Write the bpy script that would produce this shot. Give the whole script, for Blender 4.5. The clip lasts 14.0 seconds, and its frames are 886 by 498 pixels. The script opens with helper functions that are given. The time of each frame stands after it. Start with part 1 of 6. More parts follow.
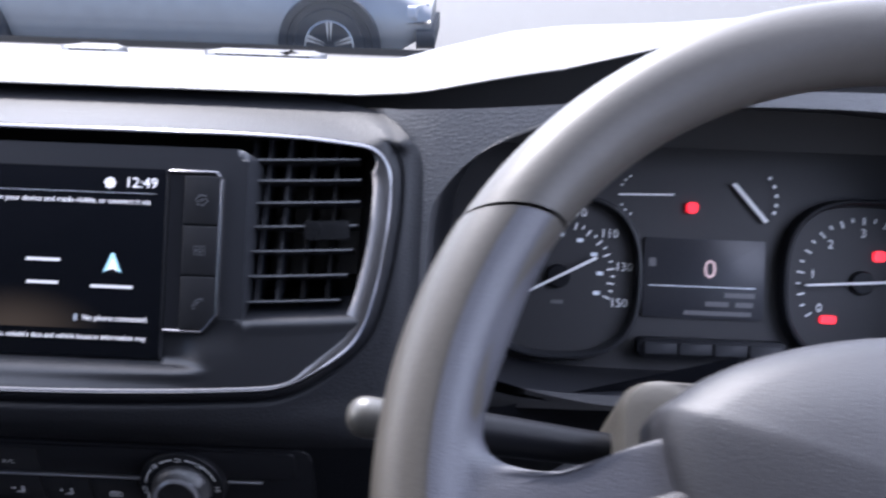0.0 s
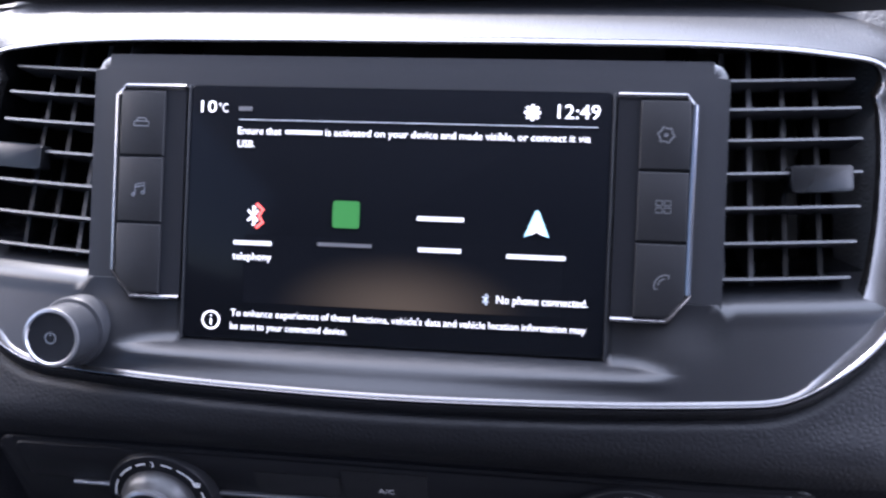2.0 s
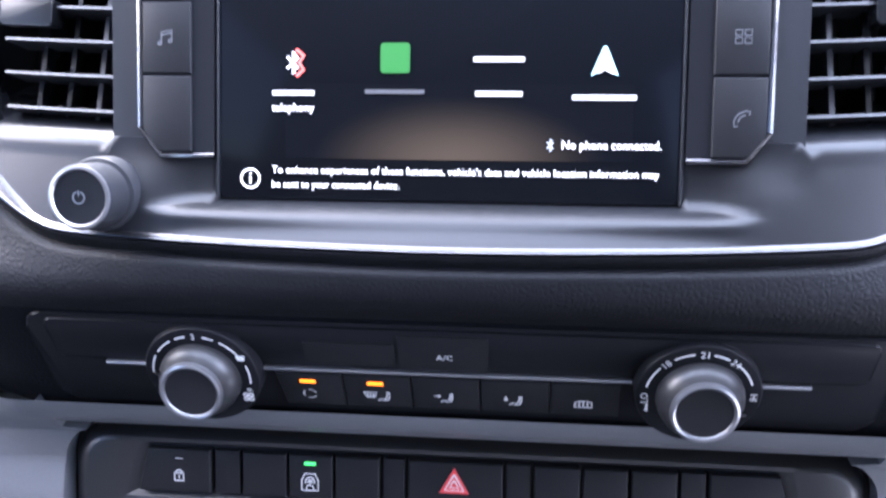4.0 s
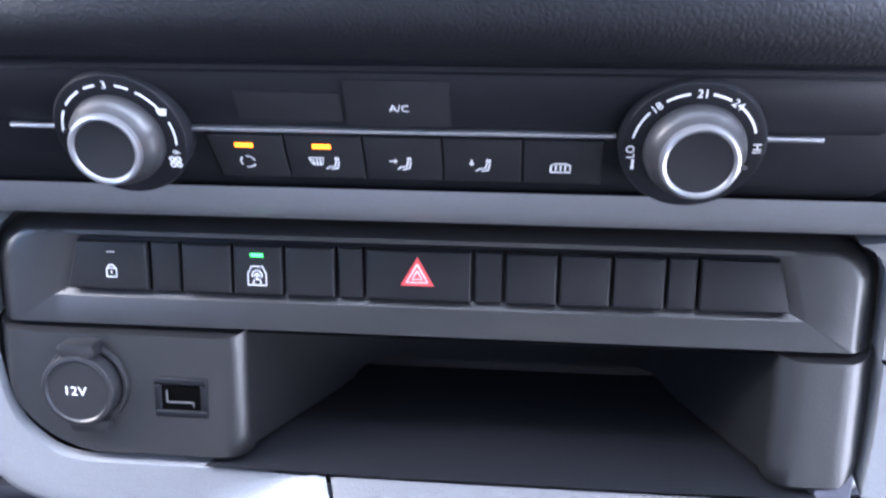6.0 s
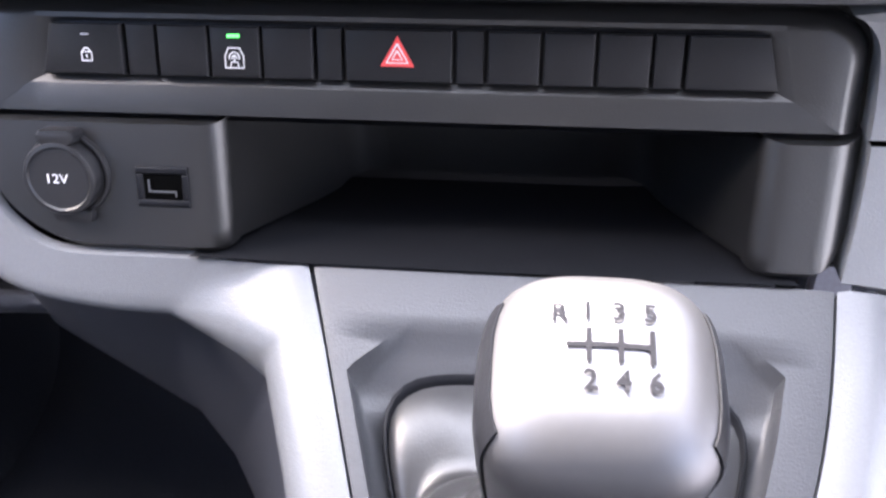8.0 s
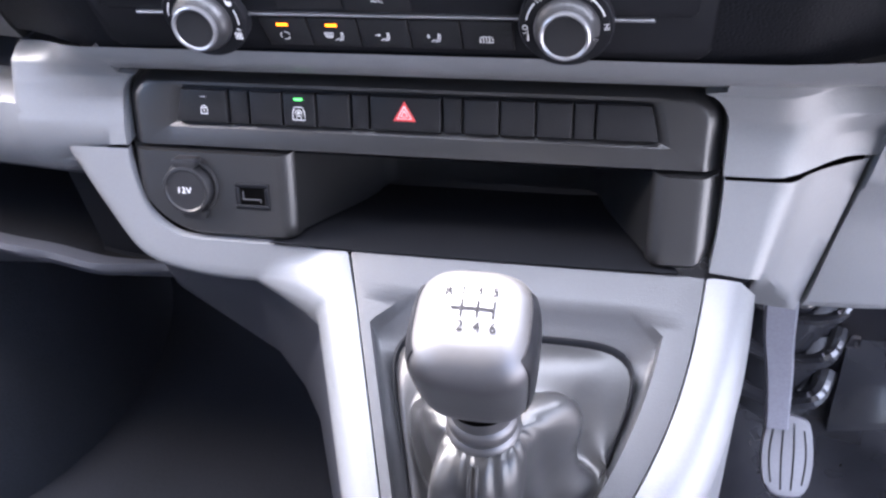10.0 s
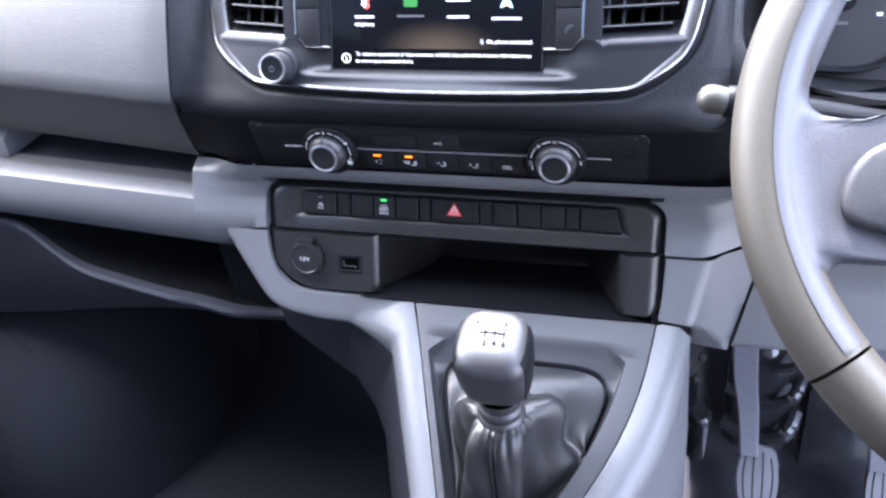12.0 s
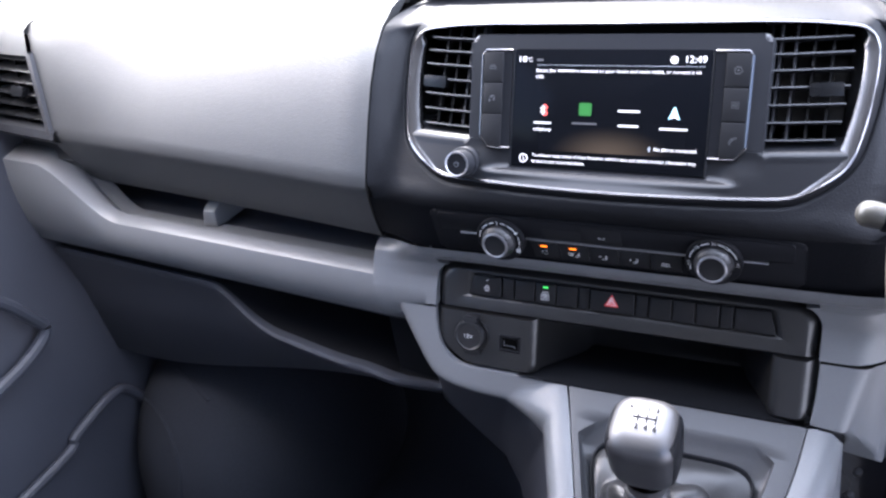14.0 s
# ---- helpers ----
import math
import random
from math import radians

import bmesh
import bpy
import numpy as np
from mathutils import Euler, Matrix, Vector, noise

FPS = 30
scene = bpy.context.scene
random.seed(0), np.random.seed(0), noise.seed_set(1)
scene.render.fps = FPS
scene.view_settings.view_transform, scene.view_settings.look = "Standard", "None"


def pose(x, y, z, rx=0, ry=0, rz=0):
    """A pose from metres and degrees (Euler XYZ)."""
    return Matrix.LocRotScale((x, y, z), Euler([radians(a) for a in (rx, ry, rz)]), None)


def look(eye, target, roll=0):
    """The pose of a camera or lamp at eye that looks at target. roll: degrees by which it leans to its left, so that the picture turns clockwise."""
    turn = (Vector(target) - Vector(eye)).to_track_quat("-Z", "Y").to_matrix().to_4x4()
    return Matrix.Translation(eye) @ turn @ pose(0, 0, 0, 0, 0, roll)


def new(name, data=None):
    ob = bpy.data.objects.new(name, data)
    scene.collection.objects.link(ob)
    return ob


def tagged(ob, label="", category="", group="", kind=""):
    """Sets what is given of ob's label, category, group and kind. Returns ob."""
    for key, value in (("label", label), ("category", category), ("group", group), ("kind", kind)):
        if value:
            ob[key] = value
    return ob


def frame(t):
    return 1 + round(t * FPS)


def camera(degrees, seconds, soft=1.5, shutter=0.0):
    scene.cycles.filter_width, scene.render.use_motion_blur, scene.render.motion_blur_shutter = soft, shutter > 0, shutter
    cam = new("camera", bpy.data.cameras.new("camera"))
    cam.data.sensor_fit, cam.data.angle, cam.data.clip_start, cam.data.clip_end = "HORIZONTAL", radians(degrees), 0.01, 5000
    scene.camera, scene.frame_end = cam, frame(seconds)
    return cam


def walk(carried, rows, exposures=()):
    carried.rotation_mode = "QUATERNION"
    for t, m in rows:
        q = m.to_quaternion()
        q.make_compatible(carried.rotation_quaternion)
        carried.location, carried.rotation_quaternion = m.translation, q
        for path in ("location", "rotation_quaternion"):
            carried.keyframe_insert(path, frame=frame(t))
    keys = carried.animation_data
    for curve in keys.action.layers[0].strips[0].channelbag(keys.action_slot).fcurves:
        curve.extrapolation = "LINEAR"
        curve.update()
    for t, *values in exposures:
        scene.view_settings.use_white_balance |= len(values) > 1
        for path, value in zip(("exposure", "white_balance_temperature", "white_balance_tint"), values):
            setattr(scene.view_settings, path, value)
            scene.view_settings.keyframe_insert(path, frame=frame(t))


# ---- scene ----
cam = camera(55.4, 14.0, soft=2.4, shutter=0.4)
PATH = [
    (0, (0.2275, 0.0088, 0.9262), (0.1995, 1.8609, 0.1705), 1.91),
    (0.5, (0.1545, 0.0496, 0.9219), (0.1475, 1.8637, 0.0817), 2.98),
    (1, (0.1195, 0.0771, 0.8869), (-0.0385, 1.9088, 0.1001), 1.36),
    (1.5, (0.0835, 0.0967, 0.8727), (-0.1195, 1.9315, 0.1048), 0.51),
    (2, (0.0575, 0.1114, 0.8692), (-0.1835, 1.9239, 0.0613), -0.73),
    (2.2, (0.0505, 0.1152, 0.8668), (-0.2005, 1.9276, 0.0589), -1.06),
    (4.3, (0.0295, 0.1141, 0.8186), (-0.1665, 1.8597, -0.1381), -1.72),
    (4.5, (0.0315, 0.1144, 0.8116), (-0.1675, 1.8463, -0.1699), -1.75),
    (5, (0.0335, 0.1138, 0.7965), (-0.1565, 1.8185, -0.2333), -1.83),
    (5.5, (0.0385, 0.1192, 0.7809), (-0.1495, 1.7925, -0.2989), -1.95),
    (6, (0.0385, 0.1264, 0.763), (-0.1365, 1.7743, -0.3574), -1.62),
    (6.5, (0.0375, 0.1287, 0.7467), (-0.1265, 1.7481, -0.4149), -1.29),
    (7, (0.0385, 0.1239, 0.7301), (-0.1245, 1.7093, -0.4782), -0.92),
    (7.5, (0.0415, 0.1168, 0.7198), (-0.1195, 1.6615, -0.5406), -0.84),
    (8, (0.0505, 0.1044, 0.7261), (-0.1375, 1.6024, -0.5866), -2.11),
    (8.2, (0.0525, 0.0998, 0.7397), (-0.1435, 1.557, -0.6171), -2.8),
    (10.3, (0.1305, -0.0159, 0.8635), (-0.2885, 1.392, -0.4931), -7.14),
    (10.5, (0.1365, -0.0318, 0.8842), (-0.2935, 1.3775, -0.4685), -7.48),
    (11, (0.1565, -0.0862, 0.9312), (-0.2915, 1.352, -0.3854), -7.59),
    (11.5, (0.1695, -0.129, 0.9638), (-0.2985, 1.3479, -0.3005), -7.37),
    (12, (0.1765, -0.1647, 0.9877), (-0.3385, 1.3236, -0.2446), -7.82),
    (12.5, (0.1855, -0.2014, 1.0117), (-0.4295, 1.2983, -0.1605), -8.73),
    (13, (0.1795, -0.2106, 1.0197), (-0.5405, 1.2919, -0.0874), -9.44),
    (13.5, (0.1765, -0.2185, 1.0215), (-0.6135, 1.2855, -0.0335), -9.41),
    (14, (0.1805, -0.2184, 1.0225), (-0.6675, 1.2782, 0.0025), -9.57),
]
EXPOSURES = [(0.0, 1.55, 5900, 25), (2.0, 2.46, 5900, 27), (5.0, 3.72, 5700, 24), (6.0, 4.18, 5850, 22), (7.0, 4.10, 6400, 25), (8.0, 3.72, 6650, 25), (10.5, 3.88, 6300, 25), (11.2, 3.80, 6150, 24), (12.0, 3.22, 5950, 22), (13.0, 3.12, 6150, 24), (14.0, 2.74, 6050, 23)]
walk(cam, [(t, look(eye, target, roll)) for t, eye, target, roll in PATH], EXPOSURES)

from mathutils.bvhtree import BVHTree

# ---- light ----
SUN_HEIGHT, SUN_TURN = 52.0, -28.0
world = bpy.data.worlds.new("sky")
scene.world = world
world.use_nodes = True
wn = world.node_tree.nodes
sky = wn.new("ShaderNodeTexSky")
sky.sky_type = "NISHITA"
sky.sun_disc = False
sky.sun_elevation = radians(SUN_HEIGHT)
sky.sun_rotation = radians(SUN_TURN)
sky.dust_density = 3.0
wn["Background"].inputs["Strength"].default_value = 0.15
world.node_tree.links.new(sky.outputs["Color"], wn["Background"].inputs["Color"])
sun_data = bpy.data.lights.new("sun", "SUN")
sun_data.energy, sun_data.angle, sun_data.color = 5.0, radians(2.5), (1.0, 0.94, 0.85)
sun = new("sun", sun_data)
sx, sy = math.sin(radians(SUN_TURN)), math.cos(radians(SUN_TURN))
sun.matrix_world = look((0, 0, 0), (-sx * math.cos(radians(SUN_HEIGHT)), -sy * math.cos(radians(SUN_HEIGHT)), -math.sin(radians(SUN_HEIGHT))))


def daylight(name, at, target, wide, high, power, colour):
    """Skylight coming in at an opening of the cab."""
    d = bpy.data.lights.new(name, "AREA")
    d.shape, d.size, d.size_y, d.energy, d.color = "RECTANGLE", wide, high, power, colour
    ob = new(name, d)
    ob.matrix_world = look(at, target)
    return ob


daylight("passenger_window_light", (-0.80, 0.39, 1.02), (-0.1, 0.36, 0.50), 0.42, 0.56, 3.4, (1.0, 0.93, 0.82))
daylight("driver_window_light", (0.80, 0.28, 1.09), (-0.1, 0.25, 0.62), 0.62, 0.5, 3.7, (0.82, 0.9, 1.0))
daylight("driver_doorway_light", (0.80, 0.06, 0.50), (0.1, 0.30, 0.46), 0.74, 0.66, 0.88, (0.86, 0.93, 1.0))
daylight("windscreen_light", (0.0, 0.43, 1.10), (0.0, 0.05, 0.72), 1.3, 0.75, 5.1, (0.87, 0.92, 1.0))

# ---- materials ----
def material(name, base, rough=0.5, metal=0.0, grain=0.0, scale=700.0, vary=0.12, spec=0.5, coat=0.0, dust=0.0, kind="noise"):
    """A plastic, metal or cloth: base colour with variation at two scales, fine relief, uneven gloss."""
    m = bpy.data.materials.new(name)
    m.use_nodes = True
    nt = m.node_tree
    n, l = nt.nodes, nt.links
    p = n["Principled BSDF"]
    p.inputs["Metallic"].default_value = metal
    p.inputs["Specular IOR Level"].default_value = spec
    p.inputs["Coat Weight"].default_value = coat
    co = n.new("ShaderNodeTexCoord")
    big = n.new("ShaderNodeTexNoise")
    big.inputs["Scale"].default_value, big.inputs["Detail"].default_value = 9.0, 4.0
    fine = n.new("ShaderNodeTexNoise")
    fine.inputs["Scale"].default_value, fine.inputs["Detail"].default_value = scale * 0.5, 2.0
    for t in (big, fine):
        l.new(co.outputs["Object"], t.inputs["Vector"])
    add = n.new("ShaderNodeMath")
    add.operation = "ADD"
    l.new(big.outputs["Fac"], add.inputs[0])
    l.new(fine.outputs["Fac"], add.inputs[1])
    ramp = n.new("ShaderNodeMapRange")
    ramp.inputs["From Min"].default_value, ramp.inputs["From Max"].default_value = 0.6, 1.4
    ramp.inputs["To Min"].default_value, ramp.inputs["To Max"].default_value = 1 - vary, 1 + vary
    l.new(add.outputs[0], ramp.inputs["Value"])
    mul = n.new("ShaderNodeVectorMath")
    mul.operation = "SCALE"
    mul.inputs[0].default_value = base
    l.new(ramp.outputs["Result"], mul.inputs["Scale"])
    l.new(mul.outputs["Vector"], p.inputs["Base Color"])
    rr = n.new("ShaderNodeMapRange")
    rr.inputs["From Min"].default_value, rr.inputs["From Max"].default_value = 0.3, 0.7
    rr.inputs["To Min"].default_value, rr.inputs["To Max"].default_value = max(rough - 0.02, 0.02), rough + 0.02
    l.new(big.outputs["Fac"], rr.inputs["Value"])
    l.new(rr.outputs["Result"], p.inputs["Roughness"])
    if grain:
        if kind == "leather":
            tex = n.new("ShaderNodeTexVoronoi")
            tex.feature = "DISTANCE_TO_EDGE"
            tex.inputs["Scale"].default_value = scale
            wob = n.new("ShaderNodeVectorMath")
            wob.operation = "MULTIPLY_ADD"
            wob.inputs[1].default_value = (0.8 / scale, 0.8 / scale, 0.8 / scale)
            wn2 = n.new("ShaderNodeTexNoise")
            wn2.inputs["Scale"].default_value = scale * 0.35
            l.new(co.outputs["Object"], wn2.inputs["Vector"])
            l.new(wn2.outputs["Color"], wob.inputs[0])
            l.new(co.outputs["Object"], wob.inputs[2])
            l.new(wob.outputs["Vector"], tex.inputs["Vector"])
            height = tex.outputs["Distance"]
        else:
            tex = n.new("ShaderNodeTexNoise")
            tex.inputs["Scale"].default_value, tex.inputs["Detail"].default_value = scale, 3.0
            l.new(co.outputs["Object"], tex.inputs["Vector"])
            height = tex.outputs["Fac"]
        b = n.new("ShaderNodeBump")
        b.inputs["Strength"].default_value, b.inputs["Distance"].default_value = grain, 0.0012
        l.new(height, b.inputs["Height"])
        l.new(b.outputs["Normal"], p.inputs["Normal"])
    return m


def glowing(name, colour, strength):
    m = bpy.data.materials.new(name)
    m.use_nodes = True
    p = m.node_tree.nodes["Principled BSDF"]
    p.inputs["Base Color"].default_value = (*colour, 1)
    p.inputs["Emission Color"].default_value = (*colour, 1)
    p.inputs["Emission Strength"].default_value = strength
    p.inputs["Roughness"].default_value = 0.4
    return m


def clear_pane(name, gloss=0.05):
    m = bpy.data.materials.new(name)
    m.use_nodes = True
    nt = m.node_tree
    nt.nodes.remove(nt.nodes["Principled BSDF"])
    a, b, mix = nt.nodes.new("ShaderNodeBsdfTransparent"), nt.nodes.new("ShaderNodeBsdfGlossy"), nt.nodes.new("ShaderNodeMixShader")
    a.inputs["Color"].default_value = (0.93, 0.96, 0.95, 1)
    b.inputs["Roughness"].default_value = 0.03
    mix.inputs[0].default_value = gloss
    nt.links.new(a.outputs[0], mix.inputs[1])
    nt.links.new(b.outputs[0], mix.inputs[2])
    nt.links.new(mix.outputs[0], nt.nodes["Material Output"].inputs["Surface"])
    return m


DASH = material("soft dash skin", (0.046, 0.047, 0.0485), 0.5, grain=0.27, scale=430, kind="leather", vary=0.1)
GREY = material("grey grained plastic", (0.132, 0.136, 0.143), 0.33, grain=0.2, scale=1300, vary=0.06, spec=0.5)
# the console's grey made darker, with the shade of the lever's dish in it
GREYSHADE = material("shaded console grey", (0.044, 0.0452, 0.049), 0.38, grain=0.2, scale=1300, vary=0.06, spec=0.45)
FASCIA = material("dark fascia plastic", (0.0050, 0.0055, 0.0072), 0.55, grain=0.26, scale=470, kind="leather", spec=0.08)
PODSKIN = material("dark grained pod skin", (0.0068, 0.0072, 0.0087), 0.5, grain=0.26, scale=470, kind="leather", spec=0.16)
DIALSKIN = material("grained skin round the dials", (0.022, 0.0222, 0.024), 0.46, grain=0.34, scale=430, kind="leather", spec=0.4)
PANEL = material("black panel plastic", (0.0088, 0.0092, 0.0110), 0.38, grain=0.08, scale=1500, spec=0.12)
BUTTON = material("black button plastic", (0.014, 0.0142, 0.0155), 0.42, grain=0.08, scale=1700, spec=0.14)
SATIN = material("satin dark bezel", (0.0180, 0.0188, 0.0215), 0.42, grain=0.05, scale=1600, vary=0.05, spec=0.2)
LEDGESATIN = material("satin black ledge", (0.0078, 0.0083, 0.0100), 0.33, grain=0.05, scale=1600, vary=0.05, spec=0.34)
PLATE = material("dark grey moulded plastic", (0.0078, 0.0078, 0.0085), 0.38, grain=0.12, scale=1500, vary=0.08, spec=0.72)
TRAY = material("tray rubber and pocket shade black", (0.0065, 0.007, 0.0088), 0.9, grain=0.2, scale=1200, spec=0.1)
VENT = material("black vent plastic", (0.006, 0.0063, 0.0072), 0.27, grain=0.05, scale=1500, spec=0.27)
RINGCHROME = material("silver knob ring", (0.33, 0.33, 0.345), 0.32, metal=0.9, vary=0.03)
CHROME = material("bright chrome", (0.16, 0.157, 0.164), 0.2, metal=1.0, vary=0.03)
VENTEDGE = material("dark grey vent slat plastic", (0.022, 0.023, 0.027), 0.4, grain=0.05, scale=1500, spec=0.4)
BAND = material("dark satin metal", (0.10, 0.098, 0.1), 0.26, metal=0.95, vary=0.04)
SILVER = material("satin silver paint", (0.105, 0.104, 0.109), 0.46, metal=0.85, vary=0.03)
STRIP = material("silver line", (0.24, 0.245, 0.26), 0.35, metal=0.8, vary=0.05)
KNOB = material("grey rubberised knob", (0.020, 0.020, 0.0215), 0.33, vary=0.05)
BUTTONGREY = material("olive grey stalk end", (0.048, 0.045, 0.038), 0.4, vary=0.05)
CAPBLACK = material("black cap plastic", (0.014, 0.014, 0.0155), 0.36, spec=0.4, grain=0.05, scale=1500)
LEATHER = material("black boot leather", (0.023, 0.023, 0.024), 0.34, grain=0.1, scale=900, kind="leather")
RIM = material("dark wheel rim skin", (0.046, 0.041, 0.034), 0.46, grain=0.1, scale=900, kind="leather", spec=0.35)
WHEELGREY = material("grey wheel plastic", (0.045, 0.045, 0.052), 0.45, grain=0.2, scale=1400, spec=0.4)
HUB = material("dark hub plastic", (0.026, 0.026, 0.029), 0.48, grain=0.2, scale=1400, spec=0.32)
GLASS = material("screen glass", (0.004, 0.0045, 0.006), 0.12, vary=0.05, spec=0.06)
TRIPGLASS = material("grey trip display", (0.03, 0.031, 0.036), 0.3, vary=0.08, spec=0.2)
CLUSTER = material("matt dial face", (0.012, 0.012, 0.014), 0.6, vary=0.1)
FLOORMAT = material("black floor covering", (0.019, 0.021, 0.026), 0.85, grain=0.6, scale=500, spec=0.1)
BLACKMETAL = material("black painted metal", (0.02, 0.02, 0.022), 0.32, vary=0.2)
RUBBER = material("worn pedal rubber", (0.1, 0.1, 0.11), 0.5, grain=0.2, scale=900)
PEDALARM = material("grey pedal steel", (0.13, 0.13, 0.15), 0.45, vary=0.2)
COVERBEIGE = material("warm grey column plastic", (0.030, 0.027, 0.022), 0.5, grain=0.2, scale=1300)
BULKHEAD = material("grey bulkhead panel", (0.14, 0.14, 0.145), 0.7, grain=0.2, scale=300)
LINING = material("grey cab lining", (0.30, 0.30, 0.295), 0.8, grain=0.2, scale=400)
DARKTRIM = material("dark door plastic", (0.034, 0.0362, 0.0445), 0.45, grain=0.3, scale=1100, spec=0.35)
DOORSKIN = material("dark door skin", (0.034, 0.0362, 0.0445), 0.45, grain=0.3, scale=1100, spec=0.35)
FOOTGLOSS = material("shiny black footwell moulding", (0.022, 0.0225, 0.026), 0.17, vary=0.2, grain=0.12, scale=60, spec=0.7, coat=0.2)
# near-black of rubber strips; on the gap backings it carries the gap's shade
GAP = material("gap shade and rubber black", (0.004, 0.004, 0.004), 0.8)
PORTSHADE = material("black port shade", (0.002, 0.002, 0.002), 0.9, spec=0.0)
WHITE = material("white print", (0.75, 0.75, 0.75), 0.5, vary=0.05)
PRINT_DARK = material("dark engraving", (0.016, 0.016, 0.018), 0.9, spec=0.0)
GLOW_WHITE = glowing("lit white", (0.7, 0.7, 0.7), 0.36)
GLOW_WORD = glowing("lit words", (0.5, 0.5, 0.5), 0.24)
GLOW_GREY = glowing("dim grey", (0.08, 0.08, 0.085), 0.06)
GLOW_DIGIT = glowing("pale red digit", (0.5, 0.36, 0.34), 0.22)
GLOW_LINE = glowing("dim line", (0.5, 0.55, 0.6), 0.12)
GLOW_GREEN = glowing("app green", (0.015, 0.10, 0.02), 0.22)
GLOW_RED = glowing("app red", (0.85, 0.1, 0.08), 0.35)
GLOW_BLUE = glowing("app blue", (0.28, 0.52, 0.6), 0.4)
SCREENGLOW = bpy.data.materials.new("screen picture glow")
SCREENGLOW.use_nodes = True
gn, gl = SCREENGLOW.node_tree.nodes, SCREENGLOW.node_tree.links
gp = gn["Principled BSDF"]
gp.inputs["Base Color"].default_value, gp.inputs["Roughness"].default_value, gp.inputs["Specular IOR Level"].default_value = (0.004, 0.0045, 0.006, 1), 0.12, 0.06
gc, gd, gr = gn.new("ShaderNodeTexCoord"), gn.new("ShaderNodeVectorMath"), gn.new("ShaderNodeValToRGB")
gm = gn.new("ShaderNodeVectorMath")
gm.operation, gm.inputs[1].default_value, gm.inputs[2].default_value = "MULTIPLY_ADD", (19.0, 0.0, 46.0), (-0.076, 0.0, -33.17)
gd.operation = "LENGTH"
gr.color_ramp.elements[0].color, gr.color_ramp.elements[1].color = (0.16, 0.125, 0.085, 1), (0, 0, 0, 1)
gr.color_ramp.interpolation = "EASE"
gl.new(gc.outputs["Object"], gm.inputs[0])
gl.new(gm.outputs["Vector"], gd.inputs[0])
gl.new(gd.outputs["Value"], gr.inputs["Fac"])
gl.new(gr.outputs["Color"], gp.inputs["Emission Color"])
gp.inputs["Emission Strength"].default_value = 0.12
LED_AMBER = glowing("amber lamp", (1.0, 0.20, 0.005), 0.42)
LED_GREEN = glowing("green lamp", (0.05, 0.8, 0.12), 0.3)
LED_RED = glowing("red lamp", (1.0, 0.02, 0.03), 0.6)
HAZARD = material("red hazard print", (0.75, 0.06, 0.06), 0.4)
TARMAC = material("pale worn tarmac", (0.105, 0.105, 0.104), 0.85, grain=0.5, scale=120, vary=0.25)
CARPAINT = material("silver car paint", (0.36, 0.355, 0.35), 0.42, metal=0.15, coat=0.15)
TYRE = material("tyre rubber", (0.05, 0.05, 0.052), 0.8)
RIMALLOY = material("car alloy", (0.6, 0.6, 0.6), 0.3, metal=0.8)
CARGLASS = material("dark car glass", (0.02, 0.025, 0.03), 0.05)
LAMPGLASS = material("lamp glass", (0.5, 0.5, 0.52), 0.1)
PANE = clear_pane("clear pane")

# ---- building tools ----
def empty(name, at, label, category, group="", kind=""):
    ob = new(name)
    ob.empty_display_size = 0.02
    ob.location = at
    return tagged(ob, label, category, group, kind)


def mesh_of(name, bm, mat, smooth=True, angle=35):
    me = bpy.data.meshes.new(name)
    bmesh.ops.remove_doubles(bm, verts=bm.verts, dist=1e-6)
    bmesh.ops.recalc_face_normals(bm, faces=bm.faces)
    for f in bm.faces:
        f.smooth = smooth
    for e in bm.edges:
        if len(e.link_faces) == 2 and e.calc_face_angle(0) > radians(angle):
            e.smooth = False
    bm.to_mesh(me)
    bm.free()
    me.materials.append(mat)
    return me


def placed(ob):
    """Where an object stands in the world, before the scene is drawn."""
    m = Matrix.Translation(ob.location)
    return m if ob.parent is None else placed(ob.parent) @ ob.matrix_parent_inverse @ m


def adopt(ob, parent, label=""):
    if parent is not None:
        ob.parent = parent
        ob.matrix_parent_inverse = placed(parent).inverted()
    if label:
        ob["label"] = label
    return ob


def part(name, bm, mat, parent=None, label="", smooth=True, angle=35):
    return adopt(new(name, mesh_of(name, bm, mat, smooth, angle)), parent, label)


def face_at(x, y, z, lean=0.0, yaw=0.0):
    """A face towards the seats: x to the right, y up the face, z out of it. lean: degrees that its top leans away."""
    a = radians(lean)
    m = Matrix(((1, 0, 0), (0, math.sin(a), -math.cos(a)), (0, math.cos(a), math.sin(a)))).to_4x4()
    return Matrix.Translation((x, y, z)) @ Matrix.Rotation(radians(yaw), 4, "Z") @ m


def grid(rows, closed=False):
    """Quads between rows of points."""
    bm = bmesh.new()
    vs = [[bm.verts.new(p) for p in r] for r in rows]
    for a, b in zip(vs, vs[1:]):
        k = len(a)
        for i in range(k if closed else k - 1):
            j = (i + 1) % k
            try:
                bm.faces.new((a[i], a[j], b[j], b[i]))
            except ValueError:
                pass
    return bm


def thicken(bm, by):
    bmesh.ops.recalc_face_normals(bm, faces=bm.faces)
    bmesh.ops.solidify(bm, geom=bm.faces[:], thickness=by)
    return bm


